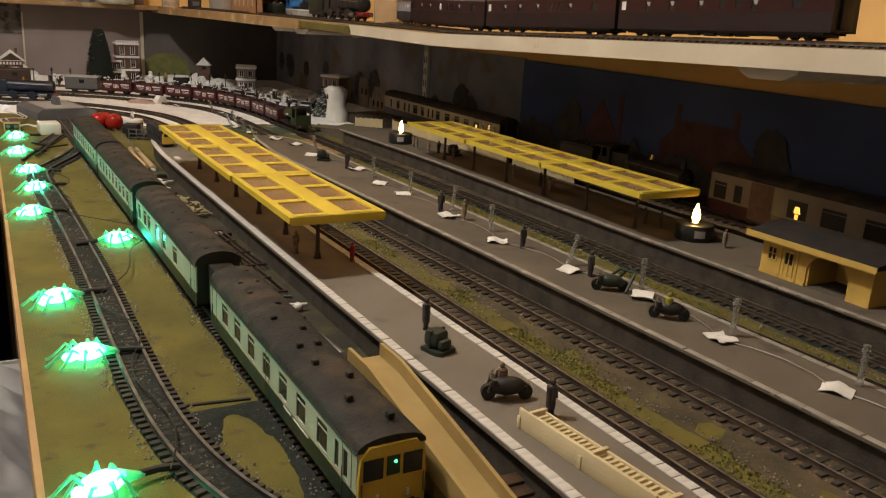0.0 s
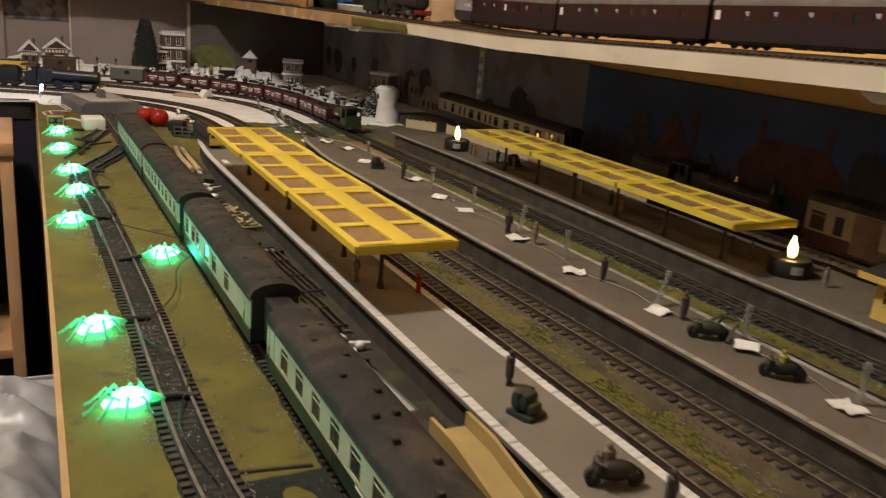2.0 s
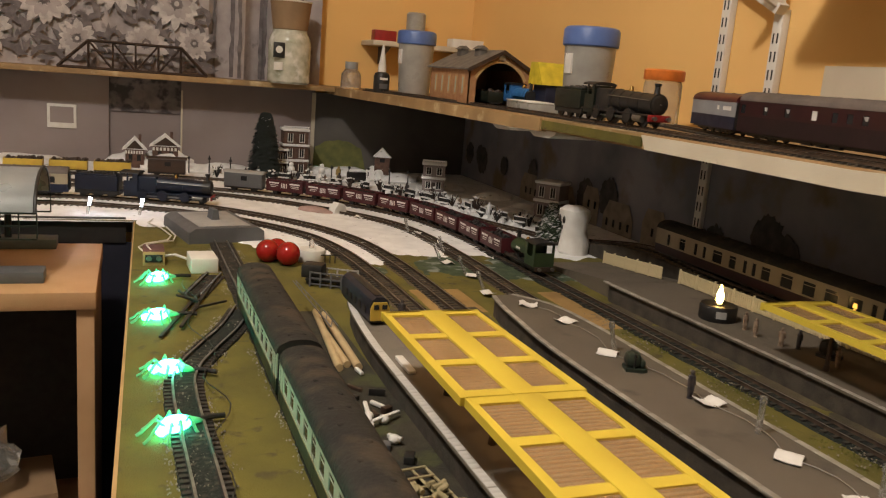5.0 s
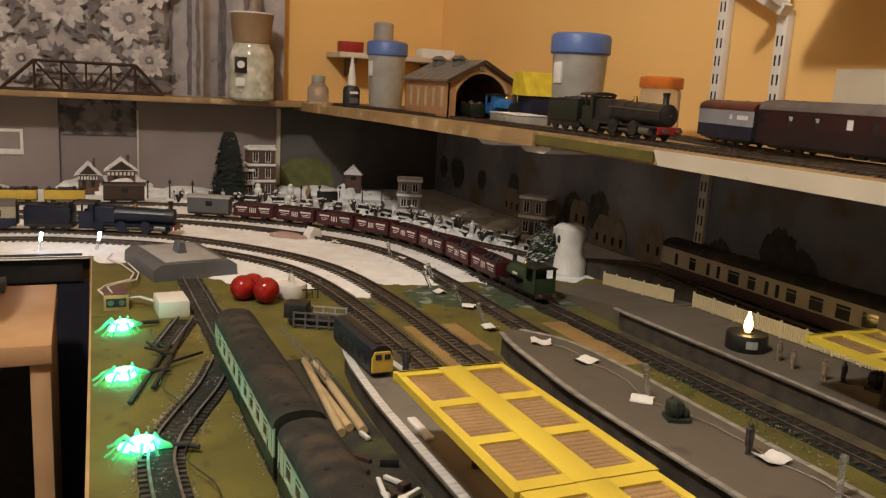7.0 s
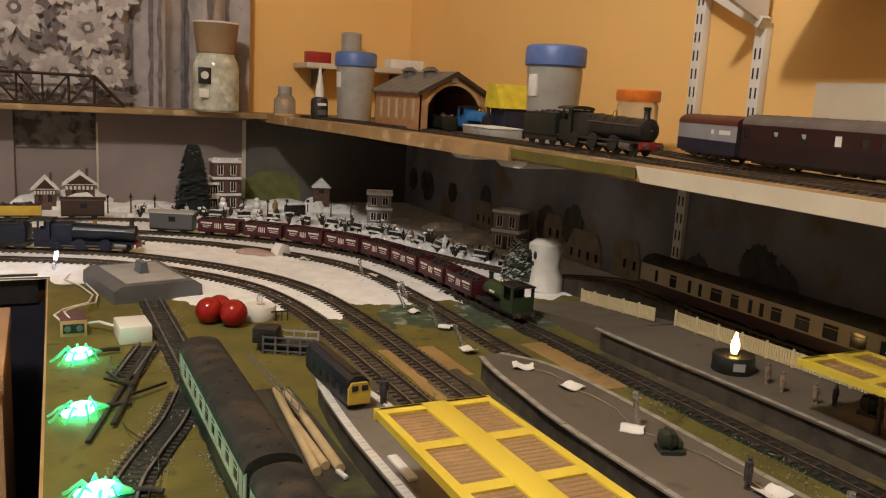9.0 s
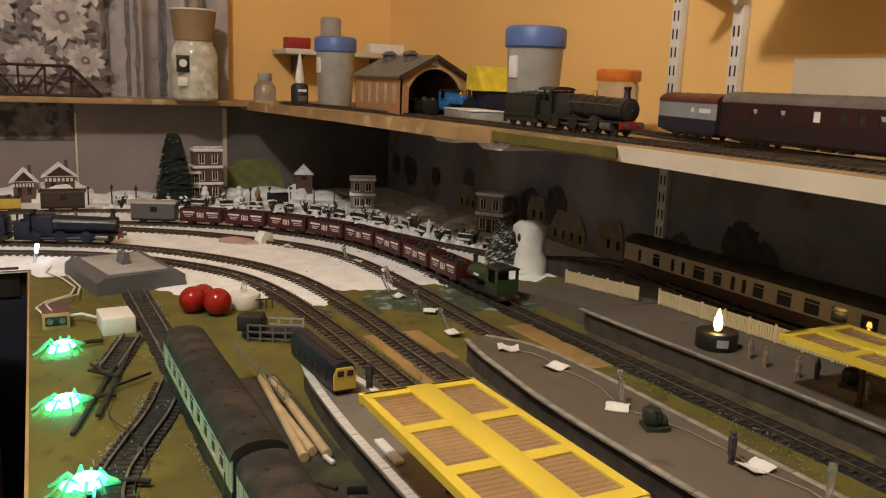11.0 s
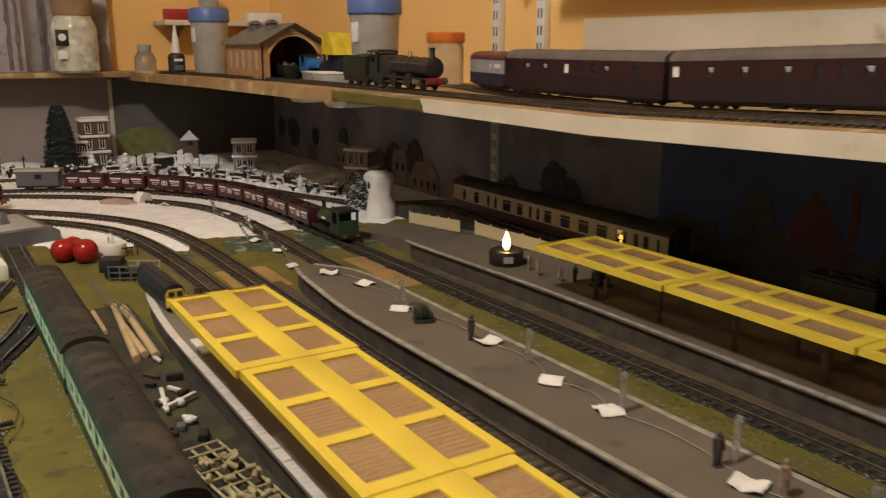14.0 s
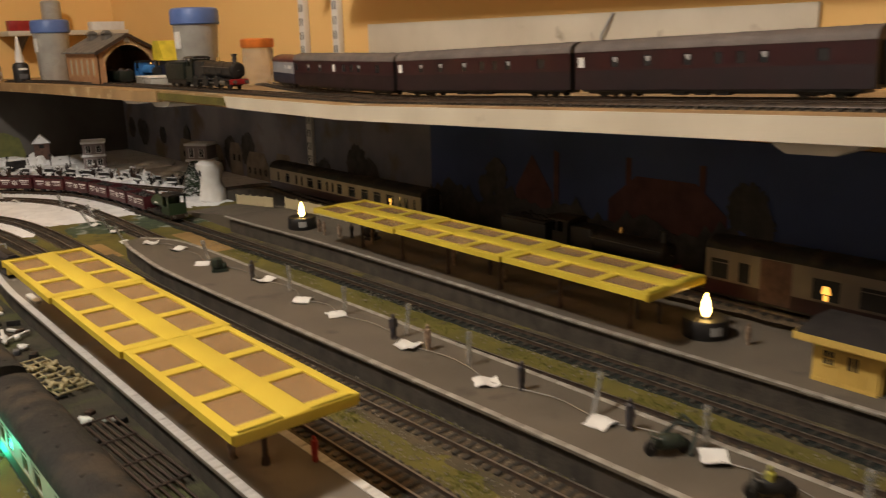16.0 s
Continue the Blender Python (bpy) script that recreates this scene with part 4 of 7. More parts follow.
def tender_loco(body_m, label, group, boiler=BLACK):
    """A tender engine; the smokebox end points along -y, the tender follows. Origin at the middle."""
    th = thing("steam_locomotive", 0, 0, 0, 0, label, "model locomotive", group)
    bm = B()
    rod(bm, (0, -100, 28.5), (0, -22, 29.5), 12, 14.2, 28)
    for yy in (-86, -66, -46, -28):
        k = 12 + 2.2 * (yy + 100) / 78
        rod(bm, (0, yy - 0.5, 28.6 + 0.012 * (yy + 100)), (0, yy + 0.5, 28.6 + 0.012 * (yy + 100)), k + 0.5, k + 0.5, 28)
    box(bm, -13.6, 13.6, -22, 12, 12, 43.5, 3.5)
    b = part("boiler", bm, boiler, th)
    for sd in (-1, 1):
        part("handrail", tube(B(), [(sd * 13.4, -112, 33), (sd * 14.2, -70, 34), (sd * 15.2, -22, 35)], 0.45, 6), LEAD, b)
    bm = B()
    rod(bm, (0, -114, 28.5), (0, -100, 28.5), 12.8, 12.8, 28)
    ball(bm, (0, -114, 28.5), 11.5, (1, 0.2, 1), 18)
    sbx = part("smokebox", bm, BLACK, th)
    part("smokebox_dart", rod(B(), (0, -116, 28.5), (0, -119, 28.5), 0.9, 0.6, 8), LEAD, sbx)
    bm = B()
    lathe(bm, [(5.2, 39), (3.7, 42), (3.3, 50), (4.4, 51), (4.4, 53.5), (3.0, 53.5)], 16, (0, -107))
    part("chimney", bm, BLACK, th)
    part("safety_valve", rod(B(), (0, -52, 42), (0, -52, 48.5), 3.4, 1.8, 12), BRASS, th)
    bm = B()
    for s in (-1, 1):
        box(bm, s * 15, s * 16, 10, 34, 10, 34)
        box(bm, s * 15, s * 16, 10, 17, 34, 47)
        box(bm, s * 15, s * 16, 26, 29, 34, 47)
    box(bm, -16, 16, 10, 11, 10, 46)
    part("cab", bm, body_m, th)
    part("cab_roof", arc_roof(8, 40, 17, 46.5, 4.5), BLACK, th)
    bm = B()
    box(bm, -16, 16, -116, 40, 14, 16, 0.3)
    for yy in (-70, -32, 4):
        for s in (-1, 1):
            rod(bm, (s * 12.5, yy, 12), (s * 15.6, yy, 12), 8.8, 8.8, 18)
    box(bm, -9, 9, -108, 36, 5, 14)
    part("running_plate", bm, boiler, th)
    beam = part("buffer_beam", box(B(), -16, 16, -118, -116, 8, 16, 0.2), RED, th)
    for xx in (-10, 10):
        part("buffer", rod(B(), (xx, -118, 12), (xx, -124, 12), 1.5, 3, 10), LEAD, beam)
    for yy, rr in ((-100, 6), (-70, 9.5), (-34, 9.5), (2, 9.5)):
        part("wheelset", wheels(B(), yy, rr), BLACK, th)
    for s in (-1, 1):
        bm = B()
        box(bm, s * 11.4, s * 12.6, -70, 4, 8, 9.8, 0.2)
        rod(bm, (s * 13, -102, 10), (s * 13, -84, 11), 4.5, 4.5, 12)
        box(bm, s * 12.6, s * 13.6, -84, -34, 9.4, 11, 0.2)
        part("valve_gear", bm, LEAD, th)
    bm = B()
    box(bm, -15.5, 15.5, 46, 118, 13, 38, 0.8)
    box(bm, -14, 14, 48, 116, 38, 41, 0.6)
    part("tender_tank", bm, body_m, th)
    bm = B()
    for i in range(60):
        ball(bm, (random.uniform(-11, 11), random.uniform(52, 100), 40 + random.uniform(-1, 3)), random.uniform(2, 3.4), (1, 1, 0.8), 6)
    part("coal", bm, BLACK, th, "black tender coal")
    bm = B()
    box(bm, -13, 13, 44, 119, 6, 13)
    part("tender_frame", bm, BLACK, th)
    for yy in (58, 82, 106):
        part("wheelset", wheels(B(), yy, 7), BLACK, th)
    return th


ul = tender_loco(LOCODG, "dark green steam locomotive and tender standing on the shelf", "shelf engines")
ul.matrix_basis = put(630, 1535, shelf_top(1535) + 5.8, 1)

# blue train on the far curve: engine first, coaches behind, heading for the station
bl = tender_loco(BLUE, "dark blue steam locomotive and tender rounding the curve", "blue train", BLUE)
sb = length_to(T4, 2050)
x, y, r = along_fast(T4, sb + 124)
bl.matrix_basis = put(x, y, RAILTOP, r)
bcs = coach(250, NAVY, CREAM2, ROOFG, win_row(250, 10, 9, 14), "dark blue and cream coach following the blue engine", "blue train", split=(21, 23, 34, 39))
for i in range(2):
    x, y, r = along_fast(T4, sb + 250 + 130 + i * 262)
    t = bcs if i == 0 else copy_thing(bcs, put(0, 0, 0))
    t.matrix_basis = put(x, y, RAILTOP, r)

dl = tender_loco(BLACK, "black steam locomotive in deep shade behind the canopy", "cream coaches")
dl.matrix_basis = put(748, 830, bank(830) + 5.8, 0)

# ---- shelf over the layout, its supports and the wall behind ----
sh = thing("shelf", 0, 0, 0, 0, "long wooden shelf with a white painted front edge", "shelf", "", "structure")
bm = B()
prism(bm, [(-150, shelf_top(-150)), (1080, 226), (1640, 226), (1640, 209), (1080, 209), (-150, shelf_top(-150) - 17)], 592, 884, "x")
part("near_board", bm, SHELFWOOD, sh)
bm = B()
prism(bm, [(586, 1641), (572, 1700), (545, 2150), (498, 2520), (498, 2674), (884, 2674), (884, 1641)], 207, 225.8, "z")
part("far_board", bm, SHELFWOOD, sh, "bare pine board with a worn edge")
part("window_board", box(B(), -640, 497, 2555, 2674, 214, 226, 1), SHELFWOOD, sh)
bm = B()
prism(bm, [(-150, shelf_top(-150) - 0.5), (1080, 225.5), (1385, 225.5), (1375, 209.5), (1080, 208.5), (-150, shelf_top(-150) - 20)], 588, 591.8, "x")
part("white_edging", bm, WHITEP, sh, "chipped white painted edging strip")
bm = B()
prism(bm, [(1386, shelf_top(1386) - 3), (1640, shelf_top(1640) - 3), (1640, shelf_top(1640) - 15), (1386, shelf_top(1386) - 14)], 589, 591.8, "x")
part("green_edging", bm, GRASS, sh, "flocked grass strip on the edge")


def lip(y, x, w, label="white plastic shelf bracket under the shelf edge"):
    th = thing("shelf_bracket", x, y, 0, 0, label, "bracket", "shelf brackets")
    zt = shelf_top(y) - 17
    bm = B()
    prism(bm, [(-w / 2, zt), (w / 2, zt), (w / 2 - 8, zt - 7), (w / 4, zt - 12), (-w / 4, zt - 11), (-w / 2 + 3, zt - 5)], 0, 120, "x")
    part("arm", bm, WHITE, th)
    part("wall_plate", box(B(), 115, 300, -6, 6, zt - 14, zt - 0.2, 1), WHITE, th)
    return th


lip(1790, 596, 90)
lip(1655, 598, 90)
lip(505, 604, 70)


def upright(y, z0, z1, label):
    th = thing("shelf_upright", 877, y, 0, 0, label, "shelf upright", "slotted shelf uprights")
    part("rail", box(B(), -5, 7, -9, 9, z0, z1, 0.6), WHITE, th)
    for i in range(int((z1 - z0 - 10) / 25)):
        for s in (-4, 4):
            part("slot", box(B(), -5.6, -4.9, s - 1.3, s + 1.3, z0 + 8 + i * 25, z0 + 22 + i * 25, 0.2), BLACK, th)
    return th


upright(1630, 246, 470, "white slotted steel upright on the orange wall")
upright(1516, 246, 400, "white slotted steel upright beside a wall bracket")
upright(1628, 40, 205, "white slotted steel upright below the shelf, in shade")
wb = thing("wall_bracket", 0, 0, 0, 0, "white steel bracket arm holding the upper shelf", "bracket", "slotted shelf uprights")
bm = B()
prism(bm, [(1620, 470), (1632, 452), (1508, 392), (1500, 404)], 858, 874, "x")
part("arm", bm, WHITE, wb)
bm = B()
prism(bm, [(872, 440), (872, 396), (790, 430), (770, 440)], 1506, 1514, "y")
part("strut", bm, WHITE, wb)
slab("upper_shelf", 745, 884, 300, 1420, 440, 458, SHELFWOOD, "brown wooden upper shelf above the trains", "shelf")
slab("wall_board", 879, 884, 645, 1425, 255, 326, WHITEP, "cream board fixed to the orange wall", "board", 0.8)
solo("cable", tube(B(), [(877, 900, 325), (874, 915, 300), (876, 920, 280), (874, 935, 262)], 1.6), GREYL, label="thin grey cable hanging down the cream board", category="cable")

for path, nm in ((U1, "front"), (U2, "back")):
    track("shelf_track", path[:-2], "model track laid on the wooden shelf", lambda y: shelf_top(y) - 0.2, 17.0)

# ---- back wall: panels, curtain, pictures ----
slab("panel", 150, 470, 2655, 2674, 10, 213, TAUPE, "taupe panel behind the snow village", "panel")
slab("panel", -640, -10, 2655, 2674, 10, 213, TAUPE, "taupe panel below the curtain", "panel")
slab("panel", -10, 150, 2668, 2674, 10, 132, TAUPE, "taupe board at the back of the recess", "panel")
slab("panel", -10, 150, 2664, 2674, 132.5, 213, RECESS, "patterned cloth in the recess between panels", "panel")
slab("panel", 470, 884, 2655, 2674, 10, 207, NORTHSHADE, "board behind the snow village, darkened for shelf shade", "panel")
slab("trim", 462, 471, 2650, 2655, 10, 206, WHITEP, "pale strip on the panel joint", "trim")
slab("trim", 149, 153, 2651, 2655, 10, 190, WHITEP, "pale edge of the recess", "trim")
solo("picture", box(B(), -140, -79, 2651, 2654.6, 88, 142, 0.5), PAPER, label="small white-edged picture pinned to the panel", category="picture")
solo("picture_print", box(B(), -134, -85, 2650.2, 2650.9, 100, 136), TAUPE, label="faded print inside the small picture", category="print")

cu = thing("curtain", 0, 0, 0, 0, "grey curtain printed with large pale sunflowers", "curtain")
bm = B()
rows = []
for i in range(140):
    x = -640 + i * 8.0
    fold = 3 * math.sin(x * 0.035) + 2 * math.sin(x * 0.083)
    if x > 205:
        fold = 22 * math.sin((x - 205) * 0.062) + 6 * math.sin(x * 0.15)
    rows.append((x, 2640 + fold))
prev = None
for x, y in rows:
    cur = [bm.verts.new((x, y + dy, z)) for dy, z in ((0, 226), (1.5, 380), (0, 700), (4, 700), (5, 380), (4, 226))]
    if prev:
        for k in range(6):
            bm.faces.new((prev[k], prev[(k + 1) % 6], cur[(k + 1) % 6], cur[k]))
    prev = cur
cloth = part("cloth", bm, CURTAIN, cu)
sun = random.Random(4)
for cx, cz, rr in ((135, 385, 58), (0, 415, 60), (-140, 370, 58), (70, 470, 55), (-75, 290, 44), (70, 290, 50), (175, 300, 40), (190, 460, 48), (-230, 440, 60), (-260, 300, 55), (-380, 390, 60), (-500, 310, 60), (-520, 450, 55)):
    for ring, (n, ln, wd) in enumerate(((15, 1.0, 0.2), (11, 0.66, 0.17))):
        bm = B()
        for k in range(n):
            a = 2 * math.pi * (k + 0.3 * ring) / n + sun.uniform(-0.12, 0.12)
            d, e = Vector((math.cos(a), math.sin(a))), Vector((-math.sin(a), math.cos(a)))
            L = rr * ln * sun.uniform(0.85, 1.1)
            pts = [d * (0.2 * rr), d * (0.55 * L) + e * (wd * rr), d * (0.85 * L) + e * (wd * rr * 0.6), d * L, d * (0.85 * L) - e * (wd * rr * 0.6), d * (0.55 * L) - e * (wd * rr)]
            yy = 2628.5 - ring * 0.8 - 0.02 * k
            bm.faces.new([bm.verts.new((cx + p.x, yy, cz + p.y)) for p in pts])
        part("petals", bm, PETAL if ring == 0 else CURTAIN, cloth, "pale printed petals")
    bm = B()
    rod(bm, (cx, 2627, cz), (cx, 2628, cz), rr * 0.2, rr * 0.2, 18)
    part("flower_centre", bm, LEAFP, cloth)
    bm = B()
    rod(bm, (cx, 2626, cz), (cx, 2626.9, cz), rr * 0.1, rr * 0.1, 14)
    part("flower_eye", bm, PETAL, cloth)
bm = B()
for k in range(620):
    cx, cz = sun.uniform(-620, 212), sun.uniform(232, 520)
    a, L = sun.uniform(0, 6.3), sun.uniform(12, 26)
    d, e = Vector((math.cos(a), math.sin(a))) * L, Vector((-math.sin(a), math.cos(a))) * L * 0.33
    c = Vector((cx, cz))
    bm.faces.new([bm.verts.new((p.x, 2630.0 - 0.002 * k, p.y)) for p in (c - d, c + e - d * 0.3, c + d * 0.4 + e * 0.5, c + d, c + d * 0.2 - e, c - d * 0.5 - e * 0.7)])
tagged(part("leaves", bm, LEAFP, cloth, "dark printed leaves"), kind="stuff")
# dark strips paint the shadows between the curtain's folds
for x in (222, 262, 276, 330, 338, 382, 425):
    bm = B()
    wd, i = sun.uniform(4, 9), int((x + 640) / 8)
    yy = min(rows[i][1], rows[min(i + 1, len(rows) - 1)][1]) - 1.4
    lf = [(x - wd * sun.uniform(0.3, 1), 230 + 22 * k) for k in range(16)]
    rt = [(x + wd * sun.uniform(0.3, 1), 230 + 22 * k) for k in range(16)]
    prism(bm, lf + rt[::-1], yy - 0.4, yy)
    part("printed_stem", bm, LEAFP, cloth, "dark strip painted as shadow in the folds")

# ---- printed backscene on the right wall ----
bs = thing("backscene", 0, 0, 0, 0, "dark printed backscene board of trees and brick houses", "backscene", "", "structure")
part("sky_board", box(B(), 879, 884, 1263, 2655, 10, 184), BACKDARK, bs)
part("sky_board", box(B(), 877, 884, -150, 1262, 10, 182), BACKBLUE, bs)


def flat(name, pts, x, material, label=""):
    """A printed shape on the board; pts are y and z."""
    return part(name, prism(B(), pts, x - 0.5, x, "x"), material, bs, label)


def house_print(y, w, h, roof, x=876.3, chim=True):
    flat("printed_house", [(y - w / 2, 12), (y - w / 2, h), (y - w / 4, h + roof), (y + w / 4, h + roof), (y + w / 2, h), (y + w / 2, 12)], x, PRED, "dull red brick house")
    if chim:
        for c in (-0.3, 0.32):
            flat("printed_chimney", [(y + c * w - 4, h), (y + c * w - 4, h + roof + 22), (y + c * w + 4, h + roof + 22), (y + c * w + 4, h)], x - 0.1, PRED)
    for k in range(int(w / 28)):
        yy = y - w / 2 + 14 + k * 28
        flat("printed_window", [(yy - 4, h * 0.5), (yy - 4, h * 0.5 + 18), (yy + 4, h * 0.5 + 18), (yy + 4, h * 0.5)], x - 0.6, GLASS)


house_print(815, 170, 95, 34)
for y, w, h, rf in ((1745, 70, 52, 26), (1860, 100, 44, 28), (2075, 110, 46, 28), (2230, 90, 50, 24), (1960, 60, 66, 20)):
    flat("printed_house", [(y - w / 2, 12), (y - w / 2, h), (y - w / 3, h + rf), (y + w / 3, h + rf), (y + w / 2, h), (y + w / 2, 12)], 877.0 - 0.004 * (y - 1700) / 4, PSTONE, "faded stone house")
    for k in range(int(w / 24)):
        yy = y - w / 2 + 12 + k * 24
        flat("printed_window", [(yy - 3, h - 20), (yy - 3, h - 6), (yy + 3, h - 6), (yy + 3, h - 20)], 875.4, GLASS)
flat("printed_gable", [(998, 60), (998, 90), (1036, 140), (1068, 90), (1068, 60)], 876.0, PRED, "red gable")
flat("printed_chimney", [(986, 70), (986, 147), (995, 150), (995, 70)], 876.2, PRED)
tr = random.Random(8)
near_trees = [(1108, 24, 102), (1130, 17, 84), (704, 26, 108), (688, 18, 90)]
for k in range(18):
    y = near_trees[k][0] if k < 4 else tr.uniform(1290, 2640)
    r, zc = near_trees[k][1:] if k < 4 else (tr.uniform(20, 36), tr.uniform(46, 84))
    pts = [(y + r * tr.uniform(0.84, 1.08) * math.cos(a * 0.1257), zc + r * 1.15 * tr.uniform(0.84, 1.08) * math.sin(a * 0.1257)) for a in range(50)]
    flat("printed_tree", pts, (874.6 if k < 4 else 877.6) - 0.03 * k, PGREEN)
for y0, y1, h in ((-150, 260, 55), (260, 700, 48), (700, 1261, 76)):
    flat("printed_hedge", [(y0, 12)] + [(y0 + (y1 - y0) * i / 60, h + tr.uniform(-9, 9) + 10 * math.sin(i * 0.5)) for i in range(61)] + [(y1, 12)], 873.6, PGREEN)
bm = B()
prism(bm, [(472, 14), (472, 62)] + [(475 + 12 * i, 66 + 24 * math.sin(0.3 + i * 0.26) + tr.uniform(-3, 3)) for i in range(11)] + [(610, 14)], 2653.6, 2654.6)
solo("printed_bush", bm, PYEL, label="lime green printed hillside on the dark board", category="print", kind="stuff")


# ---- station buildings and platform things ----
def ticket_office(x, y, z):
    """Front faces -x. The origin is at the front corner of the far end; the house runs towards -y."""
    th = thing("ticket_office", x, y, z, 0, "small yellow ticket office with an open arched porch", "model building")
    arch_ = [(-50, 0), (-50, 17), (-52, 22), (-57, 28), (-65, 31), (-77, 31), (-85, 28), (-90, 22), (-92, 17), (-92, 0)]
    part("front_wall", prism(B(), [(0, 0)] + arch_ + [(-114, 0), (-114, 36), (0, 36)], 0, 1.6, "x"), OFFICE, th)
    part("end_wall", box(B(), 1.7, 44, -2, 0, 0, 36), OFFICE, th)
    part("inner_wall", box(B(), 1.7, 41.9, -52, -50, 0, 36), OFFICE, th)
    part("back_wall", box(B(), 42, 44, -112, -2.1, 0, 36), OFFICE, th)
    part("end_wall", box(B(), 1.7, 44, -114, -112.1, 0, 36), OFFICE, th)
    for name, y0, y1, z0, z1 in (("window", -17, -8, 15, 27), ("door", -36, -26, 1, 27)):
        door = name == "door"
        w = part(name, box(B(), -0.4, 0.3, y0, y1, z0, z1, 0.1), OFFICE if door else GLASS, th)
        bm = B()
        for q in (y0, (y0 + y1) / 2, y1):
            box(bm, -1.0, -0.4, q - 0.5, q + 0.5, z0, z1)
        for q in (z0, z1) if door else (z0, (z0 + z1) / 2, z1):
            box(bm, -1.0, -0.4, y0, y1, q - 0.5, q + 0.5)
        part("glazing_bar", bm, OFFICE, w)
        if door:
            for q in (0, 1):
                part("pane", box(B(), -0.7, -0.4, y0 + 1.2 + q * 4.6, y0 + 4.2 + q * 4.6, 15, 25.5), GLASS, w)
    for q in (-22, -40):
        part("pilaster", box(B(), -0.8, 0, q - 0.6, q + 0.6, 0, 36), OFFICE, th)
    part("skirting", box(B(), -0.8, 0, -50, 0, 0, 3), OFFICE, th)
    part("floor_slab", box(B(), 1.6, 42, -112, -2, 0, 0.8), PLAT, th)
    part("roof", prism(B(), [(-12, 36.2), (46, 36.2), (46, 44), (20, 45), (-12, 39.5)], -122, 10), OFFROOF, th, "low dark roof")
    bm = B()
    box(bm, -13, -12, -123, 11, 35, 39.8)
    for k in range(67):
        box(bm, -13.2, -12.2, -122.5 + 2 * k, -121.3 + 2 * k, 34.0, 35.0, 0)
    part("valance", bm, OFFICE, th, "yellow toothed roof valance")
    part("end_fascia", box(B(), -12, 46, 10, 11, 35.2, 40), OFFICE, th)
    return th


ticket_office(645, 510, PT)


def tealight(x, y, z, body, r, h, fl, label):
    th = thing("tealight", x, y, z, 0, label, "tealight", "candle lamps")
    bm = B()
    lathe(bm, [(r * 0.96, 0), (r, 1.2), (r, h - 2), (r * 0.95, h), (r * 0.3, h - 1.0), (r * 0.22, h + 0.5), (0.5, h + 0.6)], 28)
    part("case", bm, body, th)
    if fl:
        bm = B()
        lathe(bm, [(2.2, h), (4.0, h + 4), (4.4, h + 7), (3.8, h + 12), (2.2, h + 17), (0.6, h + 22)], 16)
        part("flame", bm, FLAME, th, "glowing warm flame tip")
        bm = B()
        for k in range(2):
            a = math.pi * (1.3 + 0.08 * k)
            box(bm, -3, 3, -0.4, 0.4, h * 0.3, h * 0.75, 0, Matrix.Translation((r * math.cos(a) * 1.0, r * math.sin(a) * 1.0, 0)) @ Matrix.Rotation(a + math.pi / 2, 4, "Z"))
        part("sticker", bm, GREYL, th, "crinkled silver sticker")
    else:
        bm = B()
        lathe(bm, [(3.2, h - 0.5), (4.0, h + 4), (3.4, h + 9), (1.5, h + 14), (0.3, h + 16)], 14)
        part("flame", bm, CLEAR, th, "unlit clear flame tip")
    return th


tealight(672, 622, PT, BLACK, 20.5, 17, True, "black candle lamp with a glowing flame on the platform")
tealight(643, 1276, PT, BLACK, 20.5, 17, True, "black candle lamp with a glowing flame beside the fence")
tealight(268, 1657, GROUND, WHITE, 19.5, 17, False, "unlit white tealight with a clear tip on grass")


picket_me = mesh_of("picket", box(B(), -0.5, 0.5, -1.2, 1.2, 1, 17.5), IVORY, 0)


def fence(pts, label):
    th = thing("picket_fence", 0, 0, 0, 0, label, "fence", "platform fences")
    for (x0, y0, z0), (x1, y1, z1) in zip(pts, pts[1:]):
        a, b = Vector((x0, y0, z0)), Vector((x1, y1, z1))
        n = max(1, round((b - a).length / 34))
        for k in range(n):
            p, q = a + (b - a) * (k / n), a + (b - a) * ((k + 1) / n)
            bm = B()
            for h in (4, 16):
                rod(bm, p + Vector((0, 0, h)), q + Vector((0, 0, h)), 0.8, 0.8, 4)
            for j in range(10):
                c = p + (q - p) * ((j + 0.5) / 10)
                piece("picket", picket_me, th, c.x, c.y, c.z)
            part("rail", bm, IVORY, th)
            bm = B()
            box(bm, p.x - 1.1, p.x + 1.1, p.y - 1.1, p.y + 1.1, p.z - 0.2, p.z + 19.5, 0.3)
            part("post", bm, IVORY, th)
    return th


fence([(712, 1628, GROUND + 2), (689, 1448, PT - 1)], "cream plastic picket fence along the platform ramp")
fence([(700, 1425, PT), (716, 1200, PT), (722, 1060, PT)], "cream plastic picket fence at the platform back")
fence([(724, 1050, PT), (726, 900, PT)], "cream picket fence in shade behind the canopy")


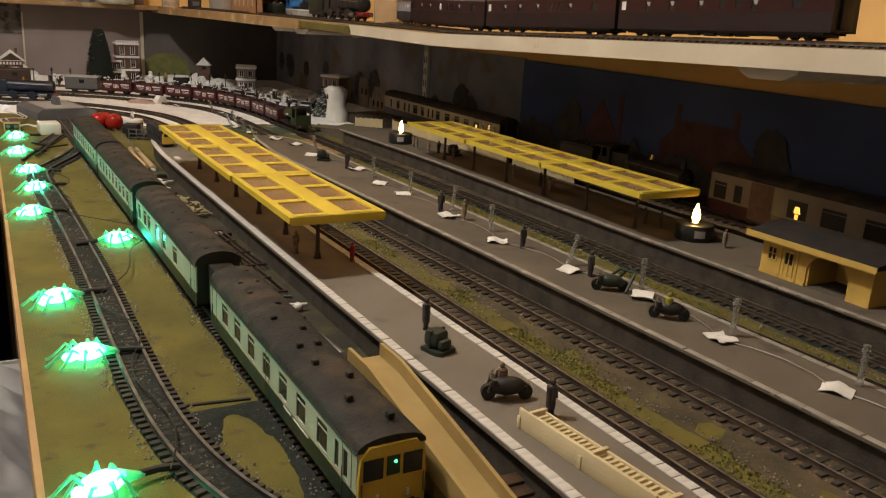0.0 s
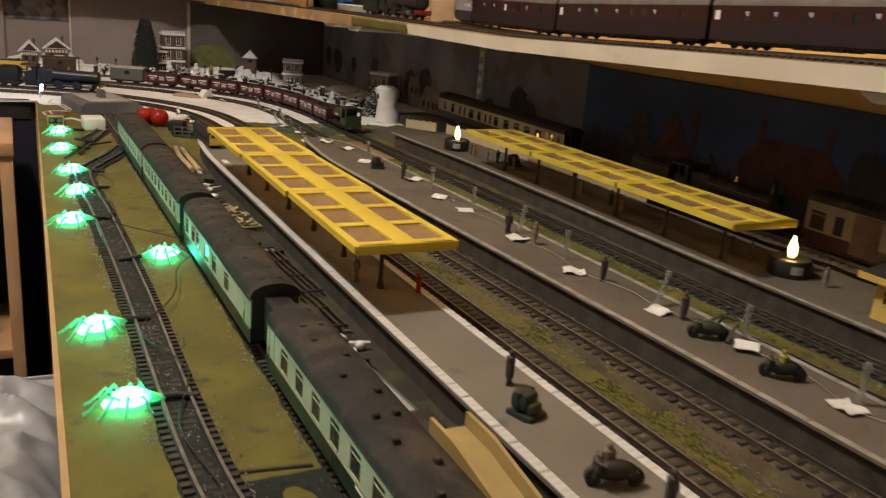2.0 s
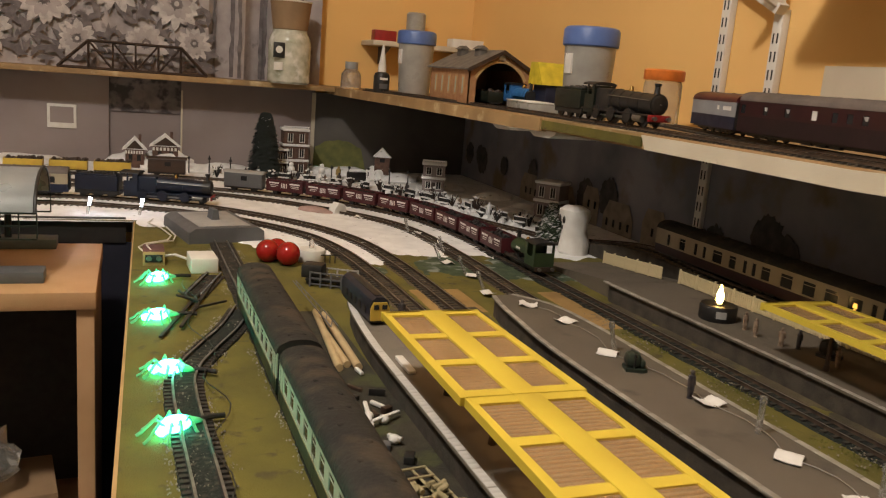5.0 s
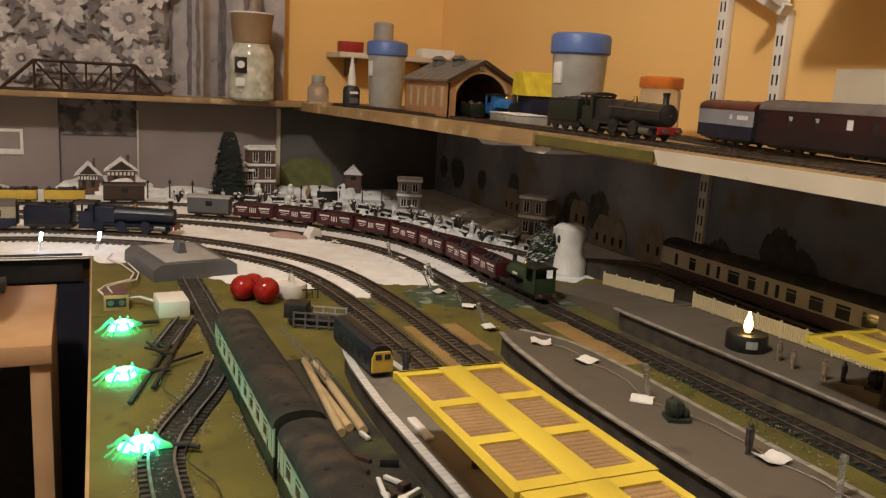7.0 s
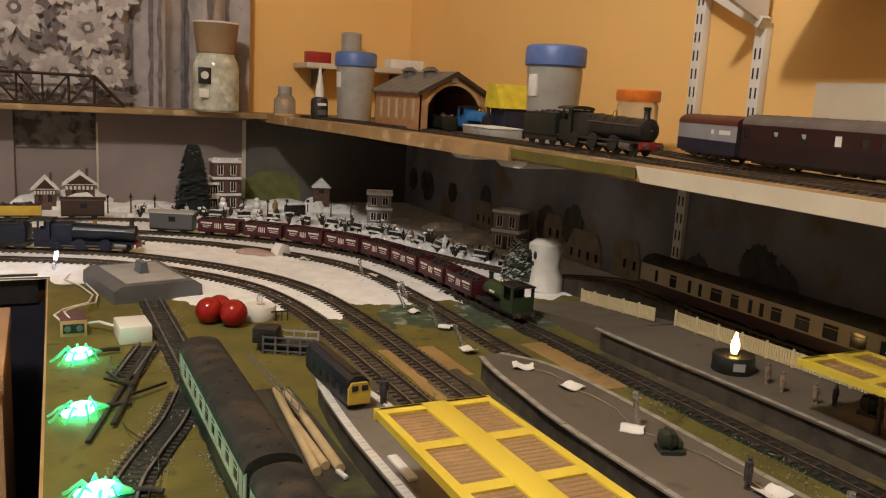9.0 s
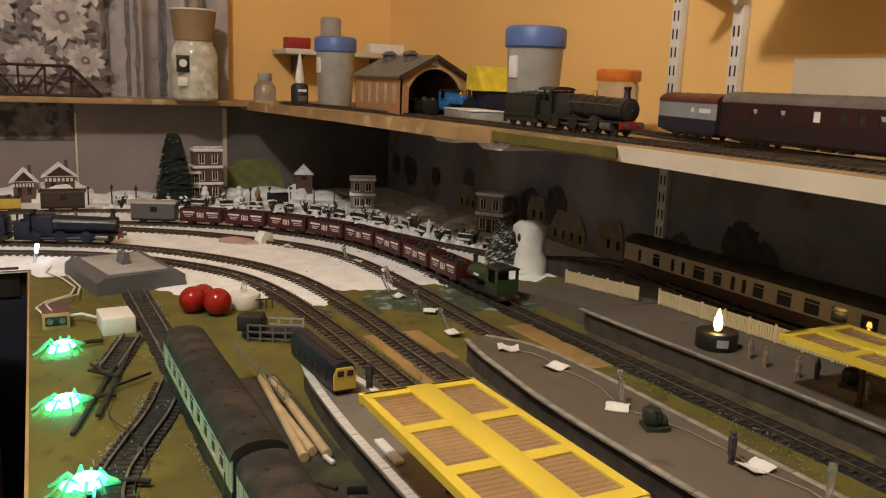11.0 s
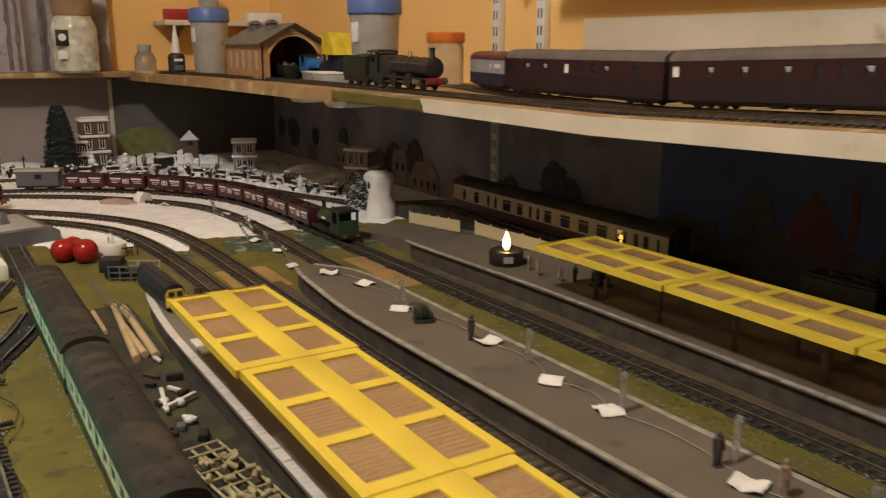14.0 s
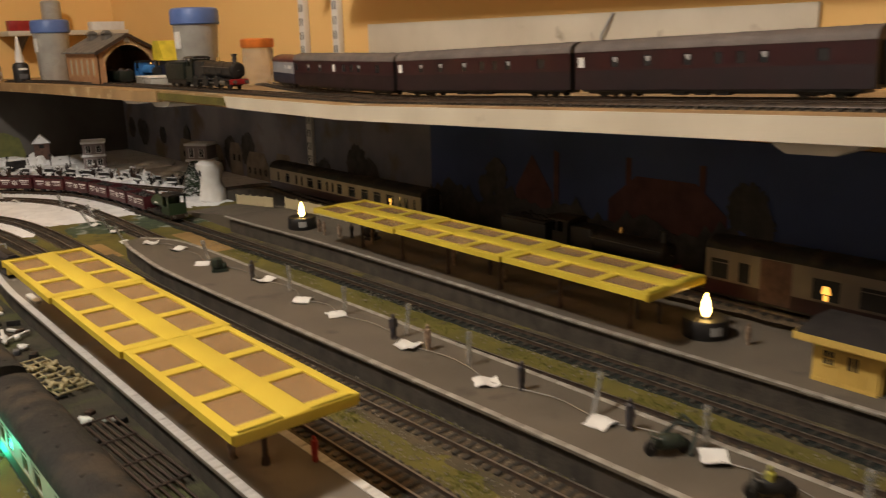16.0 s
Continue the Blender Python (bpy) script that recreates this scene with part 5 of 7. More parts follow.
def figure(x, y, z, material, rz=0, h=24.0, label="small painted model figure standing on the platform", group="platform figures", sit=False):
    bm = B()
    k = h / 24.0
    for s in (-1, 1):
        if sit:
            rod(bm, (s * 1.7 * k, 0, 9 * k), (s * 1.7 * k, -4 * k, 9 * k), 1.5 * k, 1.3 * k, 8)
            rod(bm, (s * 1.7 * k, -4 * k, 9 * k), (s * 1.7 * k, -4.5 * k, 2 * k), 1.2 * k, 1.1 * k, 8)
        else:
            rod(bm, (s * 1.5 * k, 0, 0), (s * 1.3 * k, 0, 11 * k), 1.3 * k, 1.6 * k, 8)
            box(bm, s * 1.5 * k - 1.1 * k, s * 1.5 * k + 1.1 * k, -2.6 * k, 1.2 * k, 0, 1.2 * k)
        rod(bm, (s * 3.1 * k, 0, 18.5 * k), (s * 3.6 * k, -1 * k, 11 * k), 1.0 * k, 0.8 * k, 8)
    rod(bm, (0, 0, (9 if sit else 5.5) * k), (0, 0.3 * k, 19 * k), 2.8 * k, 3.0 * k, 10)
    ball(bm, (0, 0, 19 * k), 2.7 * k, (1.15, 0.8, 0.5), 10)
    ball(bm, (0, 0, 21.8 * k), 1.9 * k, (1, 1, 1.15), 10)
    return solo("model_figure", bm, material, x, y, z, rz, label, "figurine", group)


for x, y, m, rz in ((273, 489, FIG, 40), (276, 343, FIG, 10), (459, 1076, FIG, 20), (462, 808, FIG, -20), (467, 764, FIGL, 60), (466, 648, FIG, 15), (472, 550, FIG, 80), (283, 1296, FIG, 0),
                    (647, 1236, FIGL, 10), (641, 1213, FIGL, 60), (646, 1181, FIGL, 120), (660, 1172, FIG, 0), (676, 582, FIGL, 30), (658, 1120, FIGL, 30), (665, 960, FIGL, 70), (668, 900, FIG, 10), (660, 868, FIGL, -40), (664, 690, FIG, 20), (668, 668, FIG, 60)):
    figure(x, y, PT, m, rz, 24.0 if x < 600 else 20.0, label="dark-coated model figure standing on the platform" if m is FIG else "pale model figure standing on the platform")


def motorbike(x, y, z, rz, material, label):
    th = thing("motorbike", x, y, z, rz, label, "model motorbike", "platform motorbikes")
    bm = B()
    ball(bm, (0, 0, 9), 7, (0.9, 2.0, 0.85), 14)
    box(bm, -4, 4, -14, 2, 5, 10, 1.2)
    box(bm, -6, 6, 8, 12, 9, 15, 1.2)
    part("body", bm, material, th)
    for yy in (-13, 13):
        bm = B()
        rod(bm, (-1.8, yy, 5.2), (1.8, yy, 5.2), 5.2, 5.2, 16)
        part("wheel", bm, BLACK, th)
    bm = B()
    tube(bm, [(-8, 9, 16), (-5, 11, 15), (0, 12, 14), (5, 11, 15), (8, 9, 16)], 0.7)
    part("handlebar", bm, LEAD, th)
    bm = B()
    for s in (-1, 1):
        tube(bm, [(s * 3, 12, 13), (s * 3, 14, 6)], 0.7)
    part("fork", bm, LEAD, th)
    th.scale = (0.95, 0.86, 0.95)
    return th


motorbike(265, 372, PT, 70, BLACK, "black model motorbike parked on the near platform")
figure(264, 377, PT, FIGL, 160, 22, "seated pale figure on the black motorbike", sit=True)
motorbike(463, 513, PT, 60, BAGG, "dark green model motorbike with a raised frame")
bm = B()
tube(bm, [(470, 500, PT + 1), (482, 504, PT + 16), (490, 520, PT + 16), (486, 530, PT + 1)], 1.4)
tube(bm, [(466, 528, PT + 1), (474, 514, PT + 18), (482, 504, PT + 16)], 1.4)
solo("tube_frame", bm, BAGG, label="dark green bent tube frame beside the motorbike", category="frame")
motorbike(462, 441, PT, 50, BLACK, "black model motorbike on the middle platform")
figure(460, 441, PT, HIVIS, 140, 22, "seated figure in a yellow jacket on a motorbike", sit=True)


def luggage(x, y, z, rz, material, label, k=1.0):
    th = thing("luggage_trolley", x, y, z, rz, label, "luggage", "platform luggage")
    bm = B()
    prism(bm, [(-9 * k, 0), (-7 * k, -4 * k), (7 * k, -4 * k), (9 * k, 0), (7 * k, 14 * k), (-8 * k, 14 * k)], 0, 3 * k, "z")
    part("base", bm, material, th)
    part("trunk", box(B(), -7 * k, 7 * k, 1 * k, 14 * k, 3 * k, 15.5 * k, 4 * k), material, th)
    part("bag", box(B(), -6 * k, 5 * k, -3 * k, 2 * k, 3 * k, 10 * k, 2.4 * k), material, th)
    part("strap", box(B(), -7.3 * k, 7.3 * k, 6 * k, 8 * k, 3 * k, 15.3 * k, 0.6), BLACK, th)
    return th


luggage(264, 446, PT, 20, BAGG, "dark green luggage trolley with a trunk")
luggage(455, 1141, PT, 70, BAGG, "dark heap of luggage on the middle platform", 1.05)
luggage(676, 1140, PT, 20, BLACK, "black luggage heap under the far canopy", 1.1)


# paper lamps along the middle platform
def lamp_paper(x, y, z, rz, seedv, size=14.0):
    rnd = random.Random(seedv)
    bm = B()
    n = 5
    v = {}
    for i in range(n + 1):
        for j in range(n + 1):
            u, w = (i / n - 0.5) * size, (j / n - 0.5) * size * 0.9
            v[i, j] = (u + rnd.uniform(-0.5, 0.5), w + rnd.uniform(-0.5, 0.5), 0.9 + 3.0 * math.sin(3.2 * u / size + seedv) ** 2 + rnd.uniform(0, 1.0))
    for lay in (0, 1):
        g = {k: bm.verts.new((p[0], p[1], p[2] - 0.5 * lay)) for k, p in v.items()}
        for i in range(n):
            for j in range(n):
                bm.faces.new((g[i, j], g[i + 1, j], g[i + 1, j + 1], g[i, j + 1]))
    return solo("paper_scrap", bm, PAPER, x, y, z - 0.5, rz, "crumpled white paper scrap lying on the platform", "paper", "white paper scraps")


def lamp_tube(x, y, z, tilt, rz, L=24.0):
    th = thing("clear_tube", x, y, z, rz, "clear plastic tube lamp standing beside the paper scraps", "tube lamp", "clear tube lamps")
    bm = B()
    rod(bm, (0, 0, 0.2), (tilt, 0, L), 2.4, 2.1, 12)
    part("stem", bm, CLEAR, th)
    bm = B()
    rod(bm, (tilt, 0, L), (tilt * 1.1, 0, L + 5), 3.0, 2.6, 12)
    part("cap", bm, CLEAR, th)
    return th


papers = [(467, 1062), (459, 965), (460, 902), (458, 781), (454, 675), (465, 569), (477, 487), (467, 392), (471, 298), (443, 1342), (456, 1281), (449, 1185)]
for i, (x, y) in enumerate(papers):
    lamp_paper(x, y, PT, 37 * i, i, 20)
for i, (x, y) in enumerate([(459, 1632), (467, 1558), (451, 1466), (418, 1978), (482, 1838), (500, 1765)]):
    lamp_paper(x, y, GROUND + 2, 53 * i, i + 20, 17)
for i, (x, y, t) in enumerate([(468, 1006, 0), (468, 897, 0), (475, 806, 5), (470, 713, 0), (469, 580, 14), (488, 501, 0), (482, 395, 0), (492, 297, 0), (460, 1192, -8)]):
    lamp_tube(x, y, PT, t, 20)
for i, (x, y) in enumerate([(452, 1480), (455, 1650), (462, 1570), (478, 1700), (470, 1850)]):
    lamp_tube(x, y, GROUND + 2, 10, 140 + 20 * i, 20)
wr = random.Random(3)
wp = []
stops = [(472, 150), (471, 298), (467, 392), (477, 487), (466, 569), (456, 675), (459, 781), (461, 902), (460, 965), (467, 1062), (449, 1185), (456, 1281), (443, 1342)]
for (xa, ya), (xb, yb) in zip(stops, stops[1:]):
    for k in range(8):
        f = k / 8
        wp.append((xa + (xb - xa) * f + 9 * math.sin(f * math.pi) + wr.uniform(-1, 1), ya + (yb - ya) * f, PT + 0.7 + 1.2 * math.sin(f * math.pi)))
solo("lamp_wire", tube(B(), wp, 0.45, 6), WIRE, label="thin silvery wire linking the lamps along the platform", category="wire")

# ivory lattice bridge lying on the near platform
ib = thing("bridge_section", 259, 340, PT, 4.5, "ivory plastic bridge section lying on the platform", "bridge part")
part("deck", box(B(), -7, 10, -100, 0, 0, 2.4, 0.4), IVORY, ib)
part("side_wall", box(B(), -7.6, -6, -100, 0, 0, 12, 0.3), IVORY, ib)
for k in range(26):
    part("rib", box(B(), 3, 10.5, -99 + k * 3.9, -97.2 + k * 3.9, 2, 5.2), IVORY, ib)
part("kerb", box(B(), 9.8, 11.4, -100, 0, 0, 6.2, 0.3), IVORY, ib)
part("kerb", box(B(), 2.0, 3.2, -100, 0, 2, 5.8, 0.3), IVORY, ib)
for k in range(3):
    part("end_post", box(B(), -8.2, 12, -100 + k * 49, -97.6 + k * 49, 0, 7.5, 0.2), IVORY, ib)

# ochre stairway between the green train and the platform
st = thing("stairway", 0, 0, 0, 0, "ochre plastic stairway beside the green train", "model stairs")
for x0 in (185.0, 206.0):
    bm = B()
    prism(bm, [(425, 38), (425, 60), (398, 60), (318, 47), (290, 42), (180, 22), (180, 13), (300, 30), (395, 44)], x0, x0 + 2.2, "x")
    part("parapet", bm, OCHRE, st)
part("landing", prism(B(), [(425, 44), (425, 52), (398, 52), (318, 39), (290, 34), (180, 15), (180, 13), (300, 30)], 187.4, 205.8, "x"), OCHRE, st)
for k in range(9):
    part("step", box(B(), 209, 230, 300 - k * 9, 309 - k * 9, 27.5 - k * 1.6, 30 - k * 1.6, 0.3), POST, st)
part("step_block", prism(B(), [(310, GROUND), (310, 27), (225, 14), (225, GROUND)], 210, 229, "x"), OCHRE, st)
for yy in (410, 330):
    part("leg", box(B(), 192, 202, yy - 4, yy + 4, GROUND, 44 if yy > 400 else 34), OCHRE, st)

# diesel shunter on the end of the near platform
dz = thing("diesel_locomotive", 257, 1340, PT, 2, "small blue diesel locomotive with a yellow nose", "model locomotive")
bm = B()
prism(bm, [(-13, 6), (13, 6), (13.5, 24), (11, 32), (5, 36), (-5, 36), (-11, 32), (-13.5, 24)], -50, 50)
part("body", bm, BLUE, dz)
nose = part("nose", prism(B(), [(-12.5, 7), (12.5, 7), (12.5, 23), (9, 30), (-9, 30), (-12.5, 23)], -53, -50.2), CABYEL, dz, "bright yellow nose")
for s in (-1, 1):
    part("windscreen", box(B(), s * 2, s * 9, -53.6, -52.8, 21.5, 27.5, 0.3), GLASS, nose)
for s in (-1, 1):
    for k in range(5):
        part("grille", box(B(), s * 13.2, s * 13.9, -38 + k * 16, -28 + k * 16, 12, 21, 0.2), BLACK, dz)
part("roof_panel", box(B(), -5, 5, -44, 44, 35.6, 37.2, 0.6), BLACK, dz)
part("underframe", box(B(), -11, 11, -49, 49, 2, 6.2, 0.5), BLACK, dz)
for q in (-32, -14, 14, 32):
    part("wheelset", wheels(B(), q, 5.2), BLACK, dz)
solo("white_bench", box(B(), -3.5, 3.5, -19, 19, 0, 3, 0.8), WHITE, 250, 1178, PT, 0, "white plastic strip lying on the platform", "plastic strip")
figure(289, 660, PT, RED, 20, 18, "small red figure under the yellow canopy")
figure(250, 700, PT, FIGL, 20, 22, "pale figure standing under the yellow canopy")

dz.scale = (0.74, 1.0, 0.76)

# ---- scenery beside the siding ----


def spider(x, y, rz, n):
    rnd = random.Random(n)
    th = thing("light_spider", x, y, GROUND, rz, "glowing green plastic spider light on the model grass", "spider light", "spider lights")
    bm = B()
    ball(bm, (1, 0, 7.6), 9.5, (1.3, 0.9, 0.68), 20)
    ball(bm, (-12, -3, 6), 4.6, (1.1, 1, 0.85), 12)
    for v in bm.verts:
        v.co += Vector((nz(v.co.x, v.co.y, n, 0.2), nz(v.co.y, v.co.z, n, 0.2), 0)) * 2.0
    part("body", bm, GLOWG, th, "brightly glowing green body")
    part("tail", rod(B(), (9, 0, 8), (24, -1, 6), 5.0, 1.4, 12), LEGG, th, "translucent green tail")
    for s in (-1, 1):
        for k in range(4):
            a = math.radians(-66 + 38 * k + rnd.uniform(-8, 8))
            dx, dy = math.sin(a), s * math.cos(a)
            bm = B()
            tube(bm, [(dx * 9, dy * 7, 9), (dx * 14 - 1, dy * 11, 13 + rnd.uniform(-2, 2)), (dx * 19 - 2, dy * 15, 8), (dx * 22 - 3, dy * 18, 4), (dx * 26 - 4, dy * 20, 1.4)], rnd.uniform(1.0, 1.5), 6)
            part("leg", bm, LEGG, th)
    bm = B()
    tube(bm, [(22, 0, 6.5), (32, 1, 6), (44, -1, 5)], 2.4, 8)
    part("stalk", bm, BLACK, th, "black wire stalk")
    th.scale = (0.9, 0.9, 0.92)
    return th


sp = [(66, 1550, 20), (61, 1400, 10), (66, 1248, -15), (65, 1131, 25), (51, 1000, 5), (120, 862, 190), (49, 698, 15), (56, 573, -5), (42, 400, 8)]
for n, (x, y, rz) in enumerate(sp):
    spider(x, y, rz, n)
sw = []
for (xa, ya, _), (xb, yb, _) in zip(sp[::-1], sp[::-1][1:]):
    for k in range(8):
        f = k / 8
        sw.append((max(xa + (xb - xa) * f + 34 + 8 * math.sin(f * 6.28), 60), ya + (yb - ya) * f, GROUND + 6.5 + 1.5 * math.sin(f * 3.14)))
solo("spider_wire", tube(B(), sw, 0.5, 6), BLACK, label="thin black wire linking the spider lights", category="wire")

ct = thing("controller", 154, 1838, GROUND, 12, "dark grey train controller with a light grey top plate", "train controller")
bm = B()
prism(bm, [(-56, 0), (56, 0), (55, 16), (46, 22), (-46, 22), (-55, 16)], -70, 70)
part("case", bm, GREYP, ct)
part("top_plate", box(B(), -38, 38, -58, 58, 22, 23.2, 0.5), GREYL, ct, "light grey plate")
bm = B()
prism(bm, [(-6, 23), (6, 23), (3.5, 38), (-3.5, 38)], -12, 12)
part("lever", bm, GREYP, ct)
solo("white_box", box(B(), -16.5, 16.5, -23, 23, 0, 19, 1.5), WHITE, 121, 1612, GROUND, 3, "plain white plastic box on the grass", "plastic box")
bt = thing("battery", 64, 1657, GROUND, 0, "nine volt battery in a brown case lying on grass", "battery")
part("case", box(B(), -13, 13, -23, 24, 0, 17.5, 1.2), PRED, bt)
face = part("end_plate", box(B(), -13.2, 13.2, -24.5, -22.6, -0.1, 17.6, 0.6), WOOD, bt, "tan end cap")
part("contact_panel", box(B(), -10.5, 10.5, -24.9, -24.4, 4, 14, 0.2), BLACK, face)
for s in (-1, 1):
    part("terminal", rod(B(), (s * 6, -24.8, 9), (s * 6, -27.5, 9), 3.4, 3.0, 12), LEAD, face)
solo("white_wire", tube(B(), [(54, 1640, 26), (46, 1660, 30), (56, 1690, 28), (84, 1740, 22), (92, 1800, 16), (80, 1860, 15), (62, 1900, 15), (70, 1930, 16)], 1.1, 6), WHITE, label="thin white wire from the battery", category="wire", group="white wires")
solo("white_wire", tube(B(), [(62, 1640, 28), (56, 1668, 31), (68, 1700, 27), (92, 1745, 20), (98, 1800, 16), (88, 1870, 15)], 1.1, 6), WHITE, label="thin white wire from the battery", category="wire", group="white wires")
solo("white_wire", tube(B(), [(76, 1660, 18), (90, 1650, 22), (108, 1630, 20)], 1.8, 6), WHITE, label="white lead into the white box", category="wire", group="white wires")
for x, y, r in ((208, 1652, 15.5), (232, 1632, 16), (222, 1664, 15)):
    solo("red_ball", ball(B(), (0, 0, r), r, (1, 1, 1), 28), REDGLOSS, x, y, GROUND - 0.5, 0, "glossy red ball resting on the grass", "ball", "red balls")

for x0, y0, x1, y1, r in ((222, 1403, 208, 1232, 3.6), (229, 1392, 225, 1231, 3.8), (217, 1329, 217, 1240, 3.4), (200, 1400, 199, 1325, 2.2)):
    solo("log", rod(B(), (x0, y0, GROUND + 1 + r), (x1, y1, GROUND + 1 + r), r, r, 16), LOGWOOD, label="round pine log lying beside the platform", category="log", group="pine logs")


jb = thing("crane_jib", 214, 1372, GROUND + 8, 14, "thin grey lattice jib leaning across the pine logs", "crane jib")
for q in (-4, 4):
    part("chord", rod(B(), (q, -46, 4), (q * 0.4, 52, 26), 0.7, 0.55, 6), GREYP, jb)
for k in range(8):
    f0, f1 = k / 8, (k + 1) / 8
    part("lacing", rod(B(), (-4 * (1 - 0.6 * f0), -46 + 98 * f0, 4 + 22 * f0), (4 * (1 - 0.6 * f1), -46 + 98 * f1, 4 + 22 * f1), 0.45, 0.45, 5), GREYP, jb)


def track_piece(x, y, rz, n, label):
    th = thing("track_piece", x, y, GROUND + 0.8, rz, label, "loose track", "loose track pieces")
    for s in (-8, 8):
        part("rail", box(B(), s - 1.2, s + 1.2, -n * 4.5, n * 4.5, 2, 5, 0.2), GREYP, th)
    for k in range(n):
        part("sleeper", box(B(), -14, 14, -n * 4.5 + k * 9 + 2, -n * 4.5 + k * 9 + 6, 0, 2.2, 0.2), SLEEPER, th)
    return th


track_piece(117, 1528, -18, 11, "dark loose track piece lying on the grass")
gr = thing("girder_strip", 98, 1455, GROUND, -17, "black plastic girder strips dropped on the grass", "girder")
for k, (dx, a, L) in enumerate(((0, 0, 215), (8, 2, 180), (-9, 34, 46), (24, -38, 40), (-4, 58, 34))):
    m = Matrix.Translation((dx, (k % 3) * 14 - 14, 3 + k)) @ Matrix.Rotation(radians(a), 4, "Z")
    w2 = 1.9 if k < 2 else 1.2
    part("strip", box(B(), -w2, w2, -L / 2, L / 2, -1.2, 1.2, 0.4, m), BLACK, gr)
bf = thing("buffer_stop_wagon", 258, 1530, GROUND, 62, "black and grey scrap wagon frame on the grass", "wagon frame")
part("frame", box(B(), -12, 12, -34, 20, 6, 9, 0.5), BLACK, bf)
part("tank", box(B(), -11, 11, 0, 26, 9, 26, 2), BLACK, bf)
for s in (-1, 1):
    bm = B()
    for zz in (3, 10, 17):
        box(bm, s * 14, s * 15.5, -40, 14, zz, zz + 1.6)
    for k in range(5):
        box(bm, s * 13.8, s * 15.7, -40 + k * 13, -38 + k * 13, 0, 19)
    part("rack", bm, GREYL if s > 0 else GREYP, bf)
for q in (-24, 14):
    part("wheelset", wheels(B(), q, 5.5), BLACK, bf)
bm = B()
for k in range(6):
    box(bm, 262 + 7 * k, 263.2 + 7 * k, 1640, 1641.2, GROUND, GROUND + 12)
box(bm, 260, 300, 1640, 1641, GROUND + 11, GROUND + 12.4)
solo("railing", bm, BLACK, label="short black railing on the grass", category="railing")


def sprue(x, y, rz, w, l, nx, ny, material, label):
    th = thing("plastic_sprue", x, y, GROUND + 1.5, rz, label, "plastic sprue", "kit sprues")
    for i in range(nx + 1):
        xx = -w / 2 + w * i / nx
        part("runner", rod(B(), (xx, -l / 2, 4), (xx, l / 2, 4), 1.0, 1.0, 6), material, th)
    for j in range(ny + 1):
        yy = -l / 2 + l * j / ny
        part("crossbar", rod(B(), (-w / 2, yy, 5), (w / 2, yy, 5), 1.0, 1.0, 6), material, th)
    return th


sp1 = sprue(213, 985, 8, 30, 100, 3, 8, SPRUE, "ivory kit frame full of barrels and boxes")
rb = random.Random(5)
for k in range(26):
    bx, by = rb.uniform(-15, 15), rb.uniform(-50, 25)
    bm = B()
    a = rb.uniform(0, 3)
    rod(bm, (bx - 3.4 * math.cos(a), by - 3.4 * math.sin(a), 7), (bx + 3.4 * math.cos(a), by + 3.4 * math.sin(a), 7 + rb.uniform(-1, 3)), 1.9, 1.9, 10)
    part("barrel", bm, SPRUE, sp1)
sprue(215, 795, 3, 28, 130, 5, 3, POST, "brown kit frame of long bars beside the platform")
sprue(212, 690, 2, 24, 80, 4, 2, POST, "brown kit frame lying beside the siding")
for k, (x, y, L, a) in enumerate(((206, 1128, 46, -8), (216, 1120, 34, -60), (220, 1150, 16, 30), (207, 870, 14, 30), (222, 862, 10, 60), (214, 640, 18, 20), (222, 615, 16, 75), (213, 602, 20, -20), (224, 1225, 14, 10), (214, 1085, 12, 40), (206, 570, 12, 10))):
    m = Matrix.Rotation(radians(a), 4, "Z")
    bm = B()
    box(bm, -1.6, 1.6, -L / 2, L / 2, 0, 3, 0.6, m)
    if k < 2 or k % 3 == 0:
        ball(bm, (0, 0, 0), 4.5, (1, 1, 0.8), 10)
        bmesh.ops.translate(bm, vec=(0, 0, 2.4), verts=[v for v in bm.verts])
    solo("white_offcut", bm, WHITE, x, y, GROUND + 2, 0, "white plastic offcut dropped on brown earth", "offcut", "white offcuts")
ch = thing("wagon_chassis", 208, 525, GROUND + 1, 4, "long grey wagon chassis lying beside the siding", "wagon frame")
part("frame", box(B(), -8, 8, -60, 60, 5, 8, 0.6), GREYP, ch)
part("bearer", box(B(), -3, 3, -62, 62, 8, 11, 0.6), GREYL, ch)
part("tank", box(B(), -7, 7, -60, -34, 8, 15, 1.2), BLACK, ch)
for q in (-42, 42):
    part("wheelset", wheels(B(), q, 4.8), BLACK, ch)
dk = random.Random(11)
for k in range(34):
    x, y = dk.uniform(190, 226), dk.uniform(480, 1300)
    bm = B()
    box(bm, -dk.uniform(1, 4), dk.uniform(1, 4), -dk.uniform(2, 9), dk.uniform(2, 9), 0, dk.uniform(2, 6), 0.5)
    solo("scrap", bm, (BLACK, POST, GREYP)[k % 3], x, y, GROUND + 0.8, dk.uniform(0, 180), "dark plastic scrap beside the siding", "scrap", "dark scraps")


def chip(bm, x, y, z, r):
    """One angular stone: five corners under a tilted top."""
    top = bm.verts.new((x + dk.uniform(-0.4, 0.4) * r, y + dk.uniform(-0.4, 0.4) * r, z + r * dk.uniform(0.7, 1.3)))
    a = dk.uniform(0, 6.3)
    ring = [bm.verts.new((x + r * dk.uniform(0.7, 1.2) * math.cos(a + j * 1.2566), y + r * dk.uniform(0.7, 1.2) * math.sin(a + j * 1.2566), z - 0.2)) for j in range(5)]
    for j in range(5):
        bm.faces.new((ring[j], ring[(j + 1) % 5], top))


